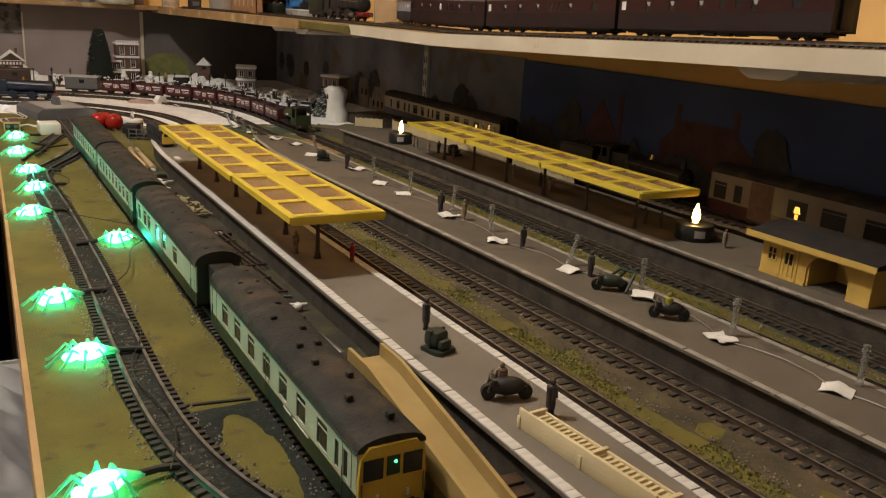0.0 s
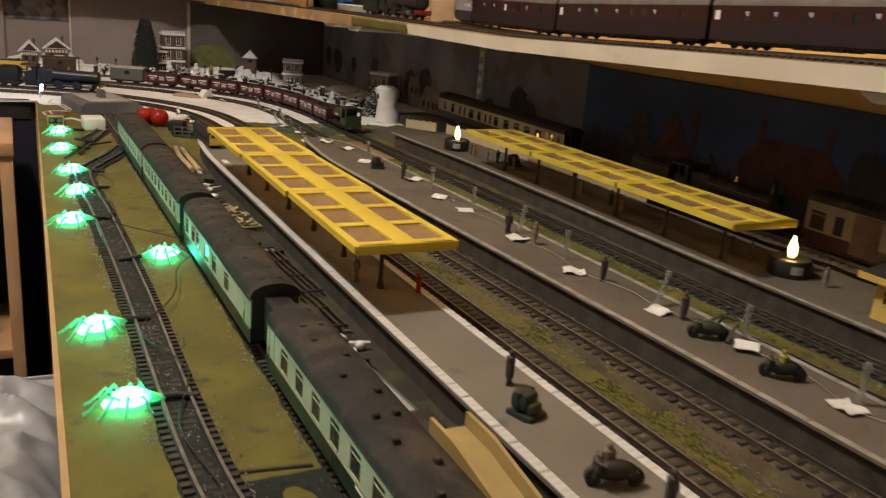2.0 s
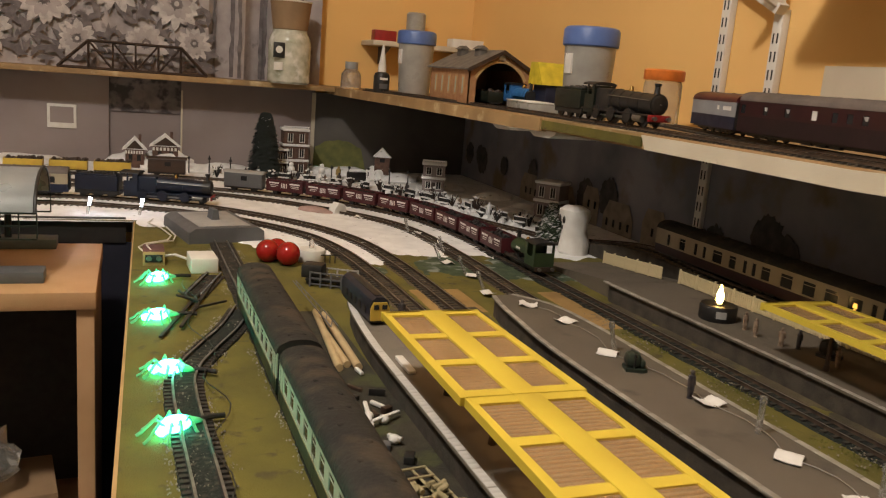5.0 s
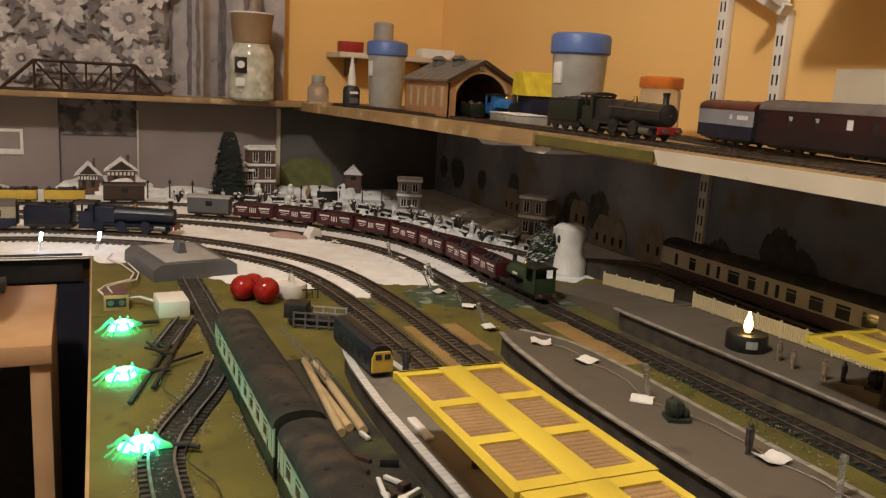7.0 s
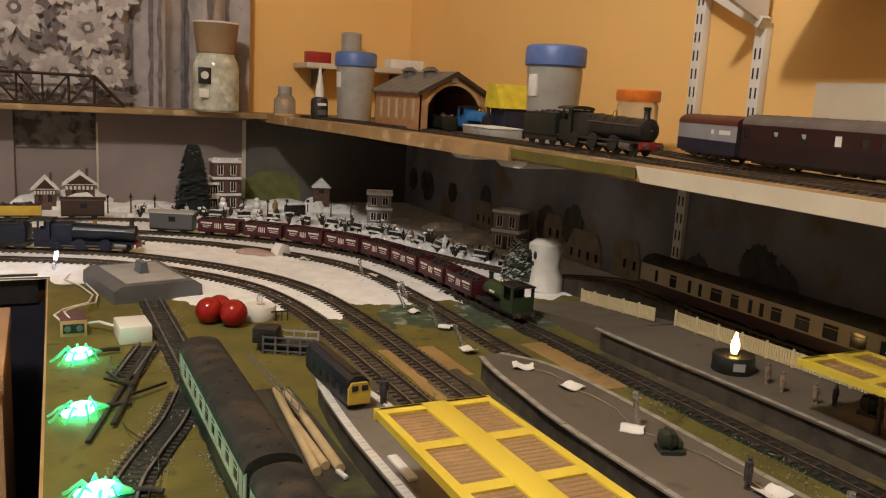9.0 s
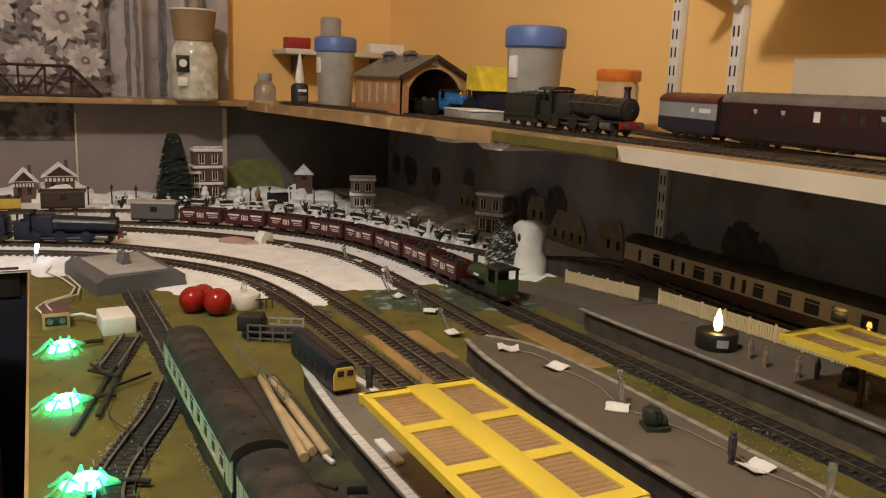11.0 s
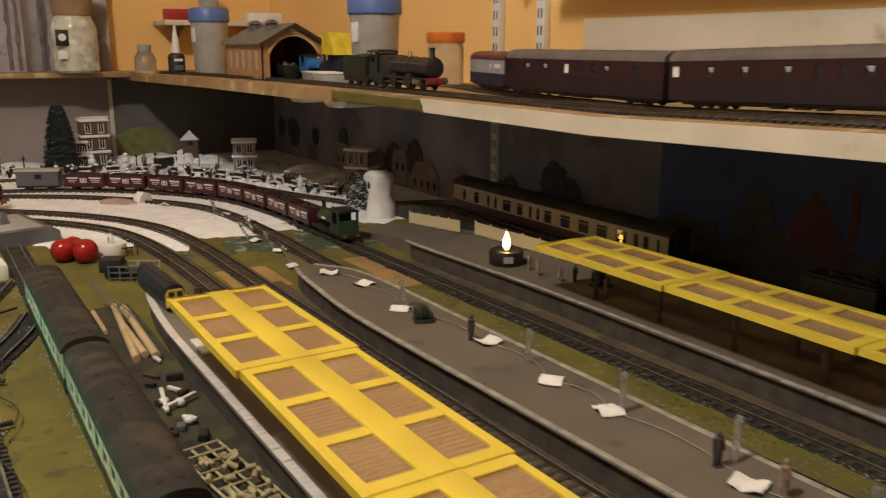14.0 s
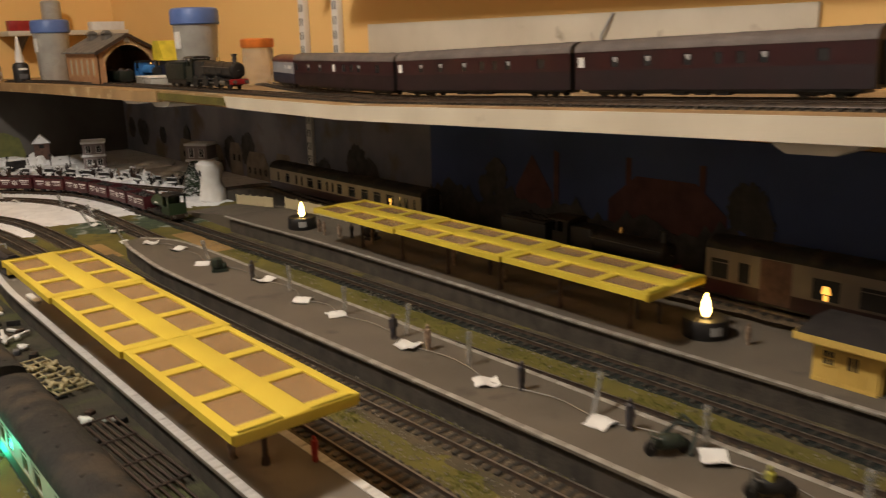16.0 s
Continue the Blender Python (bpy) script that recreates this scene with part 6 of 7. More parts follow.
bm = B()
for path, low, n in ((T1, 0, 2000), (T2, 300, 1500)):
    for k in range(n):
        x, y, rz = along_fast(path, dk.uniform(0, sum_to(path)[-1] - 20))
        off = dk.choice((-1, -1, 1)) * abs(dk.gauss(18.5, 2.8)) if dk.random() < 0.72 else dk.uniform(-7, 7)
        x, y = x + off * math.cos(radians(rz)), y + off * math.sin(radians(rz))
        if x > board_edge(y) + 2 and nz(x, y, 8, 0.02) > -0.25:
            chip(bm, x, y, GROUND + (0.8 if abs(off) > 12 else 2.6), dk.uniform(0.4, 1.15))
solo("ballast_chips", bm, EDGE2, label="loose pale ballast chips beside the siding", category="stones", kind="stuff")
bm = B()
for k in range(5200):
    lane = dk.choice((dk.gauss(309, 4), dk.gauss(356, 4), dk.gauss(368, 9), dk.gauss(380, 5), dk.gauss(418, 4), dk.gauss(546, 9), dk.gauss(570, 4)))
    y = dk.uniform(-100, 1380)
    if nz(lane, y, 5, 0.015) > -0.3:
        chip(bm, lane, y, GROUND + 1.5, dk.uniform(0.4, 1.25))
solo("ballast_chips", bm, PEBBLE, label="loose pale ballast chips between the tracks", category="stones", kind="stuff")
bm = B()
for k in range(15000):
    lane = dk.choice((dk.gauss(372, 9), dk.gauss(372, 9), dk.gauss(372, 9), dk.gauss(560, 7), dk.gauss(312, 4)))
    y = dk.uniform(-100, 1380)
    if nz(lane, y, 3, 0.012) < -0.05:
        continue
    h, a, r = dk.uniform(0.5, 1.7), dk.uniform(0, 6.3), dk.uniform(0.35, 1.35)
    p = Vector((lane, y, GROUND + 0.2))
    low = [bm.verts.new(p + Vector((r * math.cos(a + j * 1.2566), r * math.sin(a + j * 1.2566), 0)) * dk.uniform(0.8, 1.2)) for j in range(5)]
    tip = [bm.verts.new(p + Vector((dk.uniform(-0.7, 0.7) * r, dk.uniform(-0.7, 0.7) * r, h * dk.uniform(0.6, 1.1)))) for j in range(2)]
    for j in range(5):
        bm.faces.new((low[j], low[(j + 1) % 5], tip[j % 2]))
solo("grass_tufts", bm, TURF, label="tufts of olive model grass between the tracks", category="grass", kind="stuff")

# ---- snow village ----


def snow_mound(x, y, r, h, n):
    bm = B()
    bmesh.ops.create_icosphere(bm, subdivisions=3, radius=1)
    for v in bm.verts:
        k = 1 + 0.35 * nz(v.co.x * 2, v.co.y * 2, n) + 0.18 * nz(v.co.x * 6, v.co.y * 6, n + 3)
        v.co = Vector((v.co.x * r * k, v.co.y * r * 0.7 * k, max(-0.1, v.co.z) * h * k * 0.7))
    solo("snow_mound", bm, SNOW, x, y, GROUND, 0, "heaped white snow behind the track", "snow mound", "snow mounds")


for n, (x, y, r, h) in enumerate(((612, 2520, 40, 48), (545, 2580, 60, 30), (660, 2500, 50, 26), (740, 2380, 46, 20), (800, 2250, 50, 24), (110, 2600, 70, 56), (40, 2610, 60, 46), (250, 2610, 50, 20), (480, 2610, 50, 22), (820, 2120, 40, 18), (180, 2560, 46, 24), (-200, 2600, 100, 26), (-420, 2600, 110, 24), (420, 2500, 40, 12), (520, 2480, 40, 14), (580, 2420, 40, 12), (300, 2530, 50, 14), (720, 2200, 36, 12), (770, 2090, 34, 12))):
    snow_mound(x, y, r, h, n)


def villa(x, y, z, rz, w, d, hs, wall, label, storeys=2, parapet=True):
    th = thing("model_house", x, y, z, rz, label, "model house", "snow village houses")
    bm = box(B(), -w / 2, w / 2, -d / 2, d / 2, 0, hs * storeys)
    body = part("wall", bm, wall, th)
    for s in range(storeys):
        part("snow_ledge", box(B(), -w / 2 - 3, w / 2 + 3, -d / 2 - 3, d / 2 + 3, hs * (s + 1) - 3, hs * (s + 1) + 3, 1.5), SNOW, th, "snow on the ledge")
        for k in (-1, 1):
            wn = part("window", box(B(), k * w * 0.24 - 5, k * w * 0.24 + 5, -d / 2 - 0.7, -d / 2, hs * s + 8, hs * s + hs - 9, 0.2), GLASS, body)
            bm = B()
            box(bm, k * w * 0.24 - 6, k * w * 0.24 + 6, -d / 2 - 1.6, -d / 2 - 0.6, hs * s + 6.5, hs * s + 8)
            box(bm, k * w * 0.24 - 0.5, k * w * 0.24 + 0.5, -d / 2 - 1.2, -d / 2 - 0.6, hs * s + 8, hs * s + hs - 9)
            for e in (-1, 1):
                box(bm, k * w * 0.24 + e * 5, k * w * 0.24 + e * 6.4, -d / 2 - 1.4, -d / 2 - 0.2, hs * s + 7, hs * s + hs - 8)
            part("window_frame", bm, PAPER, wn)
    part("door", box(B(), -4, 4, -d / 2 - 0.8, -d / 2, 0, hs - 10, 0.3), POST, body)
    if parapet:
        bm = B()
        for k in range(9):
            box(bm, -w / 2 + k * (w - 2) / 8, -w / 2 + 2 + k * (w - 2) / 8, -d / 2 - 2, -d / 2, hs * storeys, hs * storeys + 8)
        box(bm, -w / 2 - 2, w / 2 + 2, -d / 2 - 2.4, -d / 2 + 0.4, hs * storeys + 7, hs * storeys + 9)
        part("parapet", bm, SNOW, th)
    return th


villa(405, 2560, GROUND, 0, 58, 46, 36, BRICKD, "three-storey brick house with snow on its ledges", 3)
villa(375, 2552, GROUND, 0, 22, 30, 30, BRICKD, "narrow snowy wing beside the tall house", 2, False)
villa(690, 2350, GROUND, -20, 50, 40, 32, TAUPE, "grey stone house with snowy ledges", 2)
villa(822, 2020, GROUND, -55, 52, 40, 36, TAUPE, "dark cottage behind the track with white windows", 2, False)
hut = thing("model_house", 612, 2512, 56, -15, "small cottage with a snow-covered pitched roof", "model house", "snow village houses")
part("wall", box(B(), -18, 18, -14, 14, -30, 14), BRICKD, hut)
part("roof", prism(B(), [(-22, 12), (22, 12), (0, 34)], -17, 17), SNOW, hut, "thick white snow roof")
part("window", box(B(), -6, 6, -15, -14, 0, 9), GLASS, hut)
for cx, cy, cz, w in ((46, 2575, 62, 40), (112, 2590, 70, 56)):
    hh = thing("model_house", cx, cy, cz - 18, 0, "snow-roofed chalet in the panel recess", "model house", "snow village houses")
    part("wall", box(B(), -w / 2, w / 2, -14, 14, -40, 16), BRICKD, hh)
    part("roof", prism(B(), [(-w / 2 - 6, 12), (w / 2 + 6, 12), (0, 40)], -20, 20), SNOW, hh)
    bm = B()
    for k in range(7):
        prism(bm, [(-w / 2 + k * w / 7, 2), (-w / 2 + (k + 0.6) * w / 7, 2), (-w / 2 + (k + 0.6) * w / 7, 9), (-w / 2 + k * w / 7, 9)], -17, -14)
    part("awning", bm, PAPER, hh, "striped awning")
    part("gable", prism(B(), [(-w / 2 + 2, 14), (w / 2 - 2, 14), (0, 33)], -21.5, -20.1), POST, hh, "dark timber gable")
    for k in (-1, 1):
        bar = box(B(), -1.4, 1.4, -1, 0.6, 0, math.hypot(w / 2 + 7, 29), 0.3, Matrix.Translation((k * (w / 2 + 7), -21, 11)) @ Matrix.Rotation(-k * math.atan2(w / 2 + 7, 29), 4, "Y"))
        part("barge_board", bar, SNOW, hh, "snow along the gable edge")
        part("window", box(B(), k * w * 0.22 - 4, k * w * 0.22 + 4, -14.8, -14, -14, 0, 0.2), GLASS, hh)
    part("chimney", box(B(), w * 0.2, w * 0.2 + 6, 2, 8, 20, 44, 0.4), BRICKD, hh)


def fir(x, y, z, r, h, leaf, n, label, snow=0.0):
    th = thing("fir_tree", x, y, z, 0, label, "model tree", "model fir trees")
    rnd = random.Random(n)
    part("trunk", rod(B(), (0, 0, 0), (0, 0, h * 0.95), r * 0.09, r * 0.02, 8), POST, th)
    bm, bs_ = B(), B()
    for k in range(3200):
        f = rnd.random() ** 1.25
        zz = h * (0.06 + 0.94 * (1 - (1 - f) ** 1.0))
        rr = r * (1 - f) ** 0.62 * (0.72 + 0.45 * rnd.random()) + 1
        a = rnd.uniform(0, 6.283)
        d = Vector((math.cos(a), math.sin(a), -0.35)).normalized()
        e = Vector((-math.sin(a), math.cos(a), 0))
        p = Vector((0, 0, zz)) + d * rr * rnd.uniform(0.5, 0.9)
        L, W = r * 0.34, r * 0.12
        tgt = bs_ if rnd.random() < snow else bm
        tgt.faces.new([tgt.verts.new(q) for q in (p - e * W, p + d * L * 0.5 + e * W * 1.6 + Vector((0, 0, 1.4)), p + d * L, p + d * L * 0.4 - e * W * 1.6)])
    part("crown", bm, leaf, th)
    if snow:
        part("snow_dust", bs_, SNOW, th, "snow on the twigs")
    return th


fir(322, 2470, GROUND, 38, 150, BLUEPRINT, 1, "tall dark green fir tree by the panel", 0.015)
fir(705, 1790, GROUND, 27, 68, MOSS, 2, "small snow-dusted fir tree beside the track", 0.35)

gh = B()
lathe(gh, [(24, 0), (25, 6), (23, 22), (21.5, 38), (22.5, 52), (24, 62), (22, 72), (15, 78), (1, 79)], 36)
for v in gh.verts:
    v.co += Vector((nz(v.co.x, v.co.z, 1, 0.06), nz(v.co.y, v.co.z, 2, 0.06), 0)) * 5 + Vector((-0.06 * v.co.z, 0, 0)) + v.co.normalized() * 1.6 * nz(v.co.x, v.co.y + v.co.z, 4, 0.14)
fc = thing("ghost_ornament", 700, 1702, GROUND - 1, -28, "white ghost ornament with black eyes beside the track", "ornament")
part("sheet", gh, PAPER, fc)
for dx, dy, zz in ((-26, -5, 58), (-19.5, -15.5, 57)):
    part("eye", ball(B(), (dx, dy, zz), 4.2, (0.7, 0.7, 1.5), 12), BLACK, fc)
part("mouth", ball(B(), (-21, -10, 44), 3.2, (0.8, 0.8, 1.2), 12), BLACK, fc)
bm = B()
bmesh.ops.create_icosphere(bm, subdivisions=3, radius=1)
for v in bm.verts:
    v.co = Vector((v.co.x * 36, v.co.y * 14, max(-0.2, v.co.z) * 11)) * (1 + 0.15 * nz(v.co.x * 2, v.co.y * 2, v.co.z))
solo("pink_stone", bm, ROCK, 352, 2040, GROUND, -40, "long pinkish stone lying in the snow", "stone")
bm = B()
prism(bm, [(-16, 0), (16, 0), (10, 16), (-4, 20), (-14, 9)], -8, 8)
solo("white_block", bm, PAPER, 392, 2030, GROUND + 1, 30, "broken white plaster block lying in snow", "plaster block")


def snow_bench(x, y, rz):
    th = thing("snowy_bench", x, y, GROUND + 1, rz, "small dark bench covered with white snow", "bench", "snowy benches")
    part("seat", box(B(), -13, 13, -4, 4, 6, 8, 0.4), BLACK, th)
    part("snow_cover", box(B(), -12.5, 12.5, -4, 4, 8, 10.5, 1), SNOW, th, "snow on the seat")
    part("backrest", box(B(), -13, 13, 4, 5.5, 8, 17, 0.4), BLACK, th)
    part("back_snow", box(B(), -13, 13, 3.6, 6, 17, 19, 0.8), SNOW, th)
    for s in (-11, 11):
        part("leg", box(B(), s - 1, s + 1, -4, 5, 0, 6), BLACK, th)
    return th


vr = random.Random(21)
tot6 = sum_to(T6)[-1]
s_a = length_to(T6, 1860)
bench0 = None
for k in range(30):
    x, y, rz = along_fast(T6, s_a + k * 27)
    n = Vector((math.cos(radians(rz)), math.sin(radians(rz))))
    off = 34 + vr.uniform(0, 26)
    px, py = x + n.x * off, y + n.y * off
    if k % 2 == 0:
        if bench0 is None:
            bench0 = snow_bench(px, py, rz - 90)
        else:
            copy_thing(bench0, put(px, py, GROUND + 1, rz - 90 + vr.uniform(-20, 20)))
    if k % 3 != 1:
        qx, qy = x + n.x * (off + 22), y + n.y * (off + 22)
        figure(qx, qy, GROUND + 1, (FIG, FIGL, SNOW, FIG)[k % 4], vr.uniform(0, 360), vr.uniform(22, 30), "small wintry model figure standing in the snow", "snow village figures")
for x, y in ((378, 2440), (446, 2430)):
    bm = B()
    ball(bm, (0, 0, 10), 12, (1, 1, 0.95), 16)
    ball(bm, (0, 0, 27), 8.5, (1, 1, 1), 14)
    ball(bm, (0, 0, 38), 5.5, (1, 1, 1), 12)
    solo("snowman", bm, SNOW, x, y, GROUND, 0, "white snowman ornament in front of the brick house", "ornament", "snowmen")
for k in range(12):
    x, y = 160 + 44 * k, 2500 - 9 * k + vr.uniform(-15, 15)
    bm = B()
    rod(bm, (0, 0, 0), (0, 0, 34 + vr.uniform(-6, 10)), 1.6, 1.2, 8)
    ball(bm, (0, 0, 36), 3.4, (1, 1, 1), 10)
    solo("lamp_post", bm, BLACK, x, y, GROUND, 0, "short black lamp post in the snow village", "lamp post", "village lamp posts")

# heaped snow and dark shrubs along the village street
bm = B()
for k in range(230):
    x, y, rz = along_fast(T6, s_a + vr.uniform(0, 820))
    n = Vector((math.cos(radians(rz)), math.sin(radians(rz))))
    off = 24 + vr.random() ** 1.4 * 70
    r = vr.uniform(2.5, 8)
    c = Vector((x + n.x * off, y + n.y * off, GROUND + 1))
    if c.y > 2640 or c.x > 868:
        continue
    low = [bm.verts.new(c + Vector((r * math.cos(j * 0.785), r * math.sin(j * 0.785), 0)) * vr.uniform(0.8, 1.3)) for j in range(8)]
    mid = [bm.verts.new(c + Vector((0.75 * r * math.cos(j * 0.785), 0.75 * r * math.sin(j * 0.785), r * vr.uniform(0.6, 1.1)))) for j in range(8)]
    top = bm.verts.new(c + Vector((0, 0, r * 1.25)))
    for j in range(8):
        bm.faces.new((low[j], low[(j + 1) % 8], mid[(j + 1) % 8], mid[j]))
        bm.faces.new((mid[j], mid[(j + 1) % 8], top))
solo("snow_lumps", bm, SNOW, label="small lumps of white snow along the village street", category="snow", kind="stuff")


def shrub(x, y, h, snowy):
    th = thing("bare_shrub", x, y, GROUND, vr.uniform(0, 360), "bare dark model shrub with snow on its twigs", "model shrub", "bare shrubs")
    bm, sn = B(), B()
    for j in range(15):
        a, e = vr.uniform(0, 6.28), vr.uniform(0.2, 0.75)
        tip = Vector((math.cos(a) * e * h * 0.6, math.sin(a) * e * h * 0.6, h * vr.uniform(0.6, 1.0)))
        rod(bm, (0, 0, 0), tip * 0.5 + Vector((0, 0, h * 0.08)), 1.3, 0.9, 6)
        rod(bm, tip * 0.5 + Vector((0, 0, h * 0.08)), tip, 0.9, 0.5, 6)
        if j % 3 == 0:
            ball(sn, tip, vr.uniform(1.6, 3.4), (1.3, 1.2, 0.8), 8)
    part("branchwork", bm, BLACK if snowy else POST, th)
    part("snow_dust", sn, SNOW, th, "snow caught on the twigs")


for k in range(26):
    x, y, rz = along_fast(T6, s_a + 12 + k * 31)
    n = Vector((math.cos(radians(rz)), math.sin(radians(rz))))
    off = 30 + vr.uniform(0, 50)
    if y + n.y * off < 2635 and x + n.x * off < 860:
        shrub(x + n.x * off, y + n.y * off, vr.uniform(16, 34), k % 2)
vn = thing("snowy_van", 531, 2440, GROUND + 1, 8, "small black model van with snow on its roof", "model van")
part("body", box(B(), -22, 22, -10, 10, 5, 26, 4), BLACK, vn)
part("snow_roof", box(B(), -20, 20, -9.5, 9.5, 25, 31, 3), SNOW, vn, "snow lying on the roof")
for sx in (-13, 13):
    for sy in (-10, 10):
        part("wheel", rod(B(), (sx, sy - 1.5, 5), (sx, sy + 1.5, 5), 5, 5, 14), BLACK, vn)
figure(488, 2440, GROUND + 1, OCHRE, 200, 38, "golden model figure standing beside the black van", "snow village figures")


def open_wagon(material, label):
    th = thing("goods_wagon", 0, 0, 0, 0, label, "model wagon", "yard wagons")
    bm = B()
    for s in (-1, 1):
        box(bm, s * 14, s * 15, -36, 36, 9, 26, 0.2)
        box(bm, -15, 15, s * 35, s * 36, 9, 26, 0.2)
    box(bm, -15, 15, -36, 36, 8, 10)
    part("body", bm, material, th)
    bm = B()
    for i in range(40):
        ball(bm, (vr.uniform(-12, 12), vr.uniform(-33, 33), 24 + vr.uniform(-1, 4)), vr.uniform(2, 5), (1, 1, 0.9), 6)
    part("load", bm, POST, th)
    part("underframe", box(B(), -11, 11, -36, 36, 5, 8), BLACK, th)
    for q in (-20, 20):
        part("wheelset", wheels(B(), q, 5.5), BLACK, th)
    return th


s6 = tot6 - 620 + 20
x, y, rz = along_fast(T6, s6)
ow = open_wagon(CABYEL, "orange open goods wagon with a brown load")
for k, d in ((0, -22), (1, 62), (2, 146)):
    x, y, rz = along_fast(T6, s6 + d)
    (ow if k == 0 else copy_thing(ow, put(0, 0, 0))).matrix_basis = put(x, y, RAILTOP, rz)
x, y, rz = along_fast(T6, s6 - 130)
vn = brake_van()
tagged(vn, "brown goods van standing on the snowy back track", group="yard wagons")
van_plank = mesh_of("plank", box(B(), -0.2, 0.2, -2, 2, 10, 35, 0.1), POST, 0)
for ch in vn.children:
    ch.data = ch.data.copy()
    if ch.name.startswith(("body", "roof")):
        ch.data.materials[0] = POST
    for sub in ch.children:
        if sub.name.startswith("plank"):
            sub.data = van_plank
vn.matrix_basis = put(x, y, RAILTOP, rz)

bm, bs2 = B(), B()
for k in range(90):
    x, y, rz = along_fast(T6, s_a + vr.uniform(0, 800))
    n = Vector((math.cos(radians(rz)), math.sin(radians(rz))))
    off = vr.uniform(40, 130)
    cx, cy, r = x + n.x * off, y + n.y * off, vr.uniform(4, 12)
    if cx > 868 or cy > 2640:
        continue
    for q in range(40):
        d = Vector((vr.gauss(0, 1), vr.gauss(0, 1), abs(vr.gauss(0, 1)))).normalized()
        p = Vector((cx, cy, GROUND + 1)) + d * r * vr.uniform(0.3, 1.0)
        e = Vector((vr.uniform(-1, 1), vr.uniform(-1, 1), vr.uniform(-1, 1))).normalized() * r * 0.22
        f = e.cross(d).normalized() * r * 0.2
        tgt = bs2 if q % 5 < 3 else bm
        tgt.faces.new([tgt.verts.new(v) for v in (p - e, p + f, p + e, p - f)])
solo("shrubs", bm, MOSS, label="dark twiggy shrubs in the snow village", category="shrubs", kind="stuff")
solo("snow_clumps", bs2, SNOW, label="white snow clumps on the village shrubs", category="snow", kind="stuff")
solo("board_joint", box(B(), -22, 22, -1.2, 1.2, -0.5, 1.2), BLACK, 119, 478, GROUND, -8, "dark gap at the joint between grass boards", "joint")

# lit marker lamps at the far board
for x, y in ((50, 2012), (-28, 2018)):
    th = thing("marker_lamp", x, y - 40, GROUND + 1, 0, "small white lamp glowing at the board edge", "lamp", "marker lamps")
    part("stem", rod(B(), (0, 0, 0), (3, 0, 16), 2.2, 2.6, 10), CLEAR, th)
    part("bulb", rod(B(), (3, 0, 15), (5.0, 0, 27), 1.8, 2.8, 12), LEDW, th, "bright white bulb")

# ---- things on the shelf ----


def tub(x, y, z, r, h, label):
    th = thing("plastic_tub", x, y, z, 0, label, "tub", "lidded tubs")
    bm = B()
    lathe(bm, [(r * 0.78, 0), (r * 0.8, 2), (r * 0.92, h - 26), (r * 0.93, h - 22)], 32)
    part("body", bm, TUB, th, "frosted plastic body")
    bm = B()
    lathe(bm, [(r * 0.96, h - 30), (r, h - 28), (r, h - 6), (r * 0.95, h - 2), (r * 0.85, h), (1, h)], 36)
    part("lid", bm, LIDBLUE, th, "ribbed blue screw lid")
    part("label", box(B(), -r * 0.9, -r * 0.82, -14, 6, h * 0.48, h * 0.7, 0.3), PAPER, th)
    return th


tub(627, 2353, 225.8, 43, 139, "frosted plastic tub with a blue lid on the shelf")
tub(712, 1740, 225.8, 44, 140, "frosted plastic tub with a blue lid behind the engine")
gb = thing("glue_bottle", 552, 2353, 225.8, 0, "small glue bottle with a white pointed nozzle", "bottle")
part("body", lathe(B(), [(17, 0), (17.5, 2), (17.5, 36), (15, 42), (9, 45)], 24), BLACK, gb)
part("nozzle", lathe(B(), [(9, 44), (9, 56), (5.5, 78), (2.2, 102), (1, 103)], 20), WHITE, gb)
part("label_bar", box(B(), -9, 9, -18.2, -17.2, 28, 33), PAPER, gb)
part("label_bar", box(B(), -9, 9, -18.2, -17.2, 9, 20), GREYP, gb)
jr = thing("glass_jar", 384, 2560, 226, 0, "large clear jar with a tan cup on top", "jar")
part("body", lathe(B(), [(44, 0), (49, 5), (49, 95), (45, 108), (40, 116), (40, 122)], 32), JARM, jr)
part("label", box(B(), -44, -18, -47, -43, 58, 92, 0.3), BLACK, jr)
part("label_dot", rod(B(), (-31, -47.6, 76), (-31, -46.8, 76), 8, 8, 16), PAPER, jr)
part("barcode_label", box(B(), -42, -22, -48, -45, 30, 48, 0.3), PAPER, jr)
part("cup_rim", lathe(B(), [(47, 184), (49, 185), (49, 188), (46, 188)], 30), PAPER, jr)
part("cup", lathe(B(), [(38, 122), (40, 124), (47, 182), (48, 186), (44, 186), (40, 140), (1, 140)], 30), BOX, jr, "tan paper cup")
sb_ = thing("engine_shed", 600, 1960, 225.8, 0, "brick model engine shed with a slate roof, doors open", "model building")
bm = B()
box(bm, 0, 2, 0, 205, 0, 66)
box(bm, 120, 122, 0, 205, 0, 66)
box(bm, 0, 122, 203, 205, 0, 66)
prism(bm, [(0, 66), (122, 66), (61, 98)], 203, 205)
part("wall", bm, BRICK, sb_)
bm = B()
arch = [(14 + 94 * k / 14, 46 + 32 * math.sin(math.pi * k / 14) ** 0.7) for k in range(15)]
prism(bm, [(0, 0), (14, 0)] + arch[:8] + [(61, 98), (0, 66)], 0, 3)
prism(bm, [(122, 0), (122, 66), (61, 98)] + arch[7:] + [(108, 0)], 0, 3)
part("gable", bm, BRICK, sb_)
bm = B()
for a, b in zip(arch, arch[1:]):
    prism(bm, [a, b, (b[0] + (b[0] - 61) * 0.08, b[1] + 5), (a[0] + (a[0] - 61) * 0.08, a[1] + 5)], -1.2, 0)
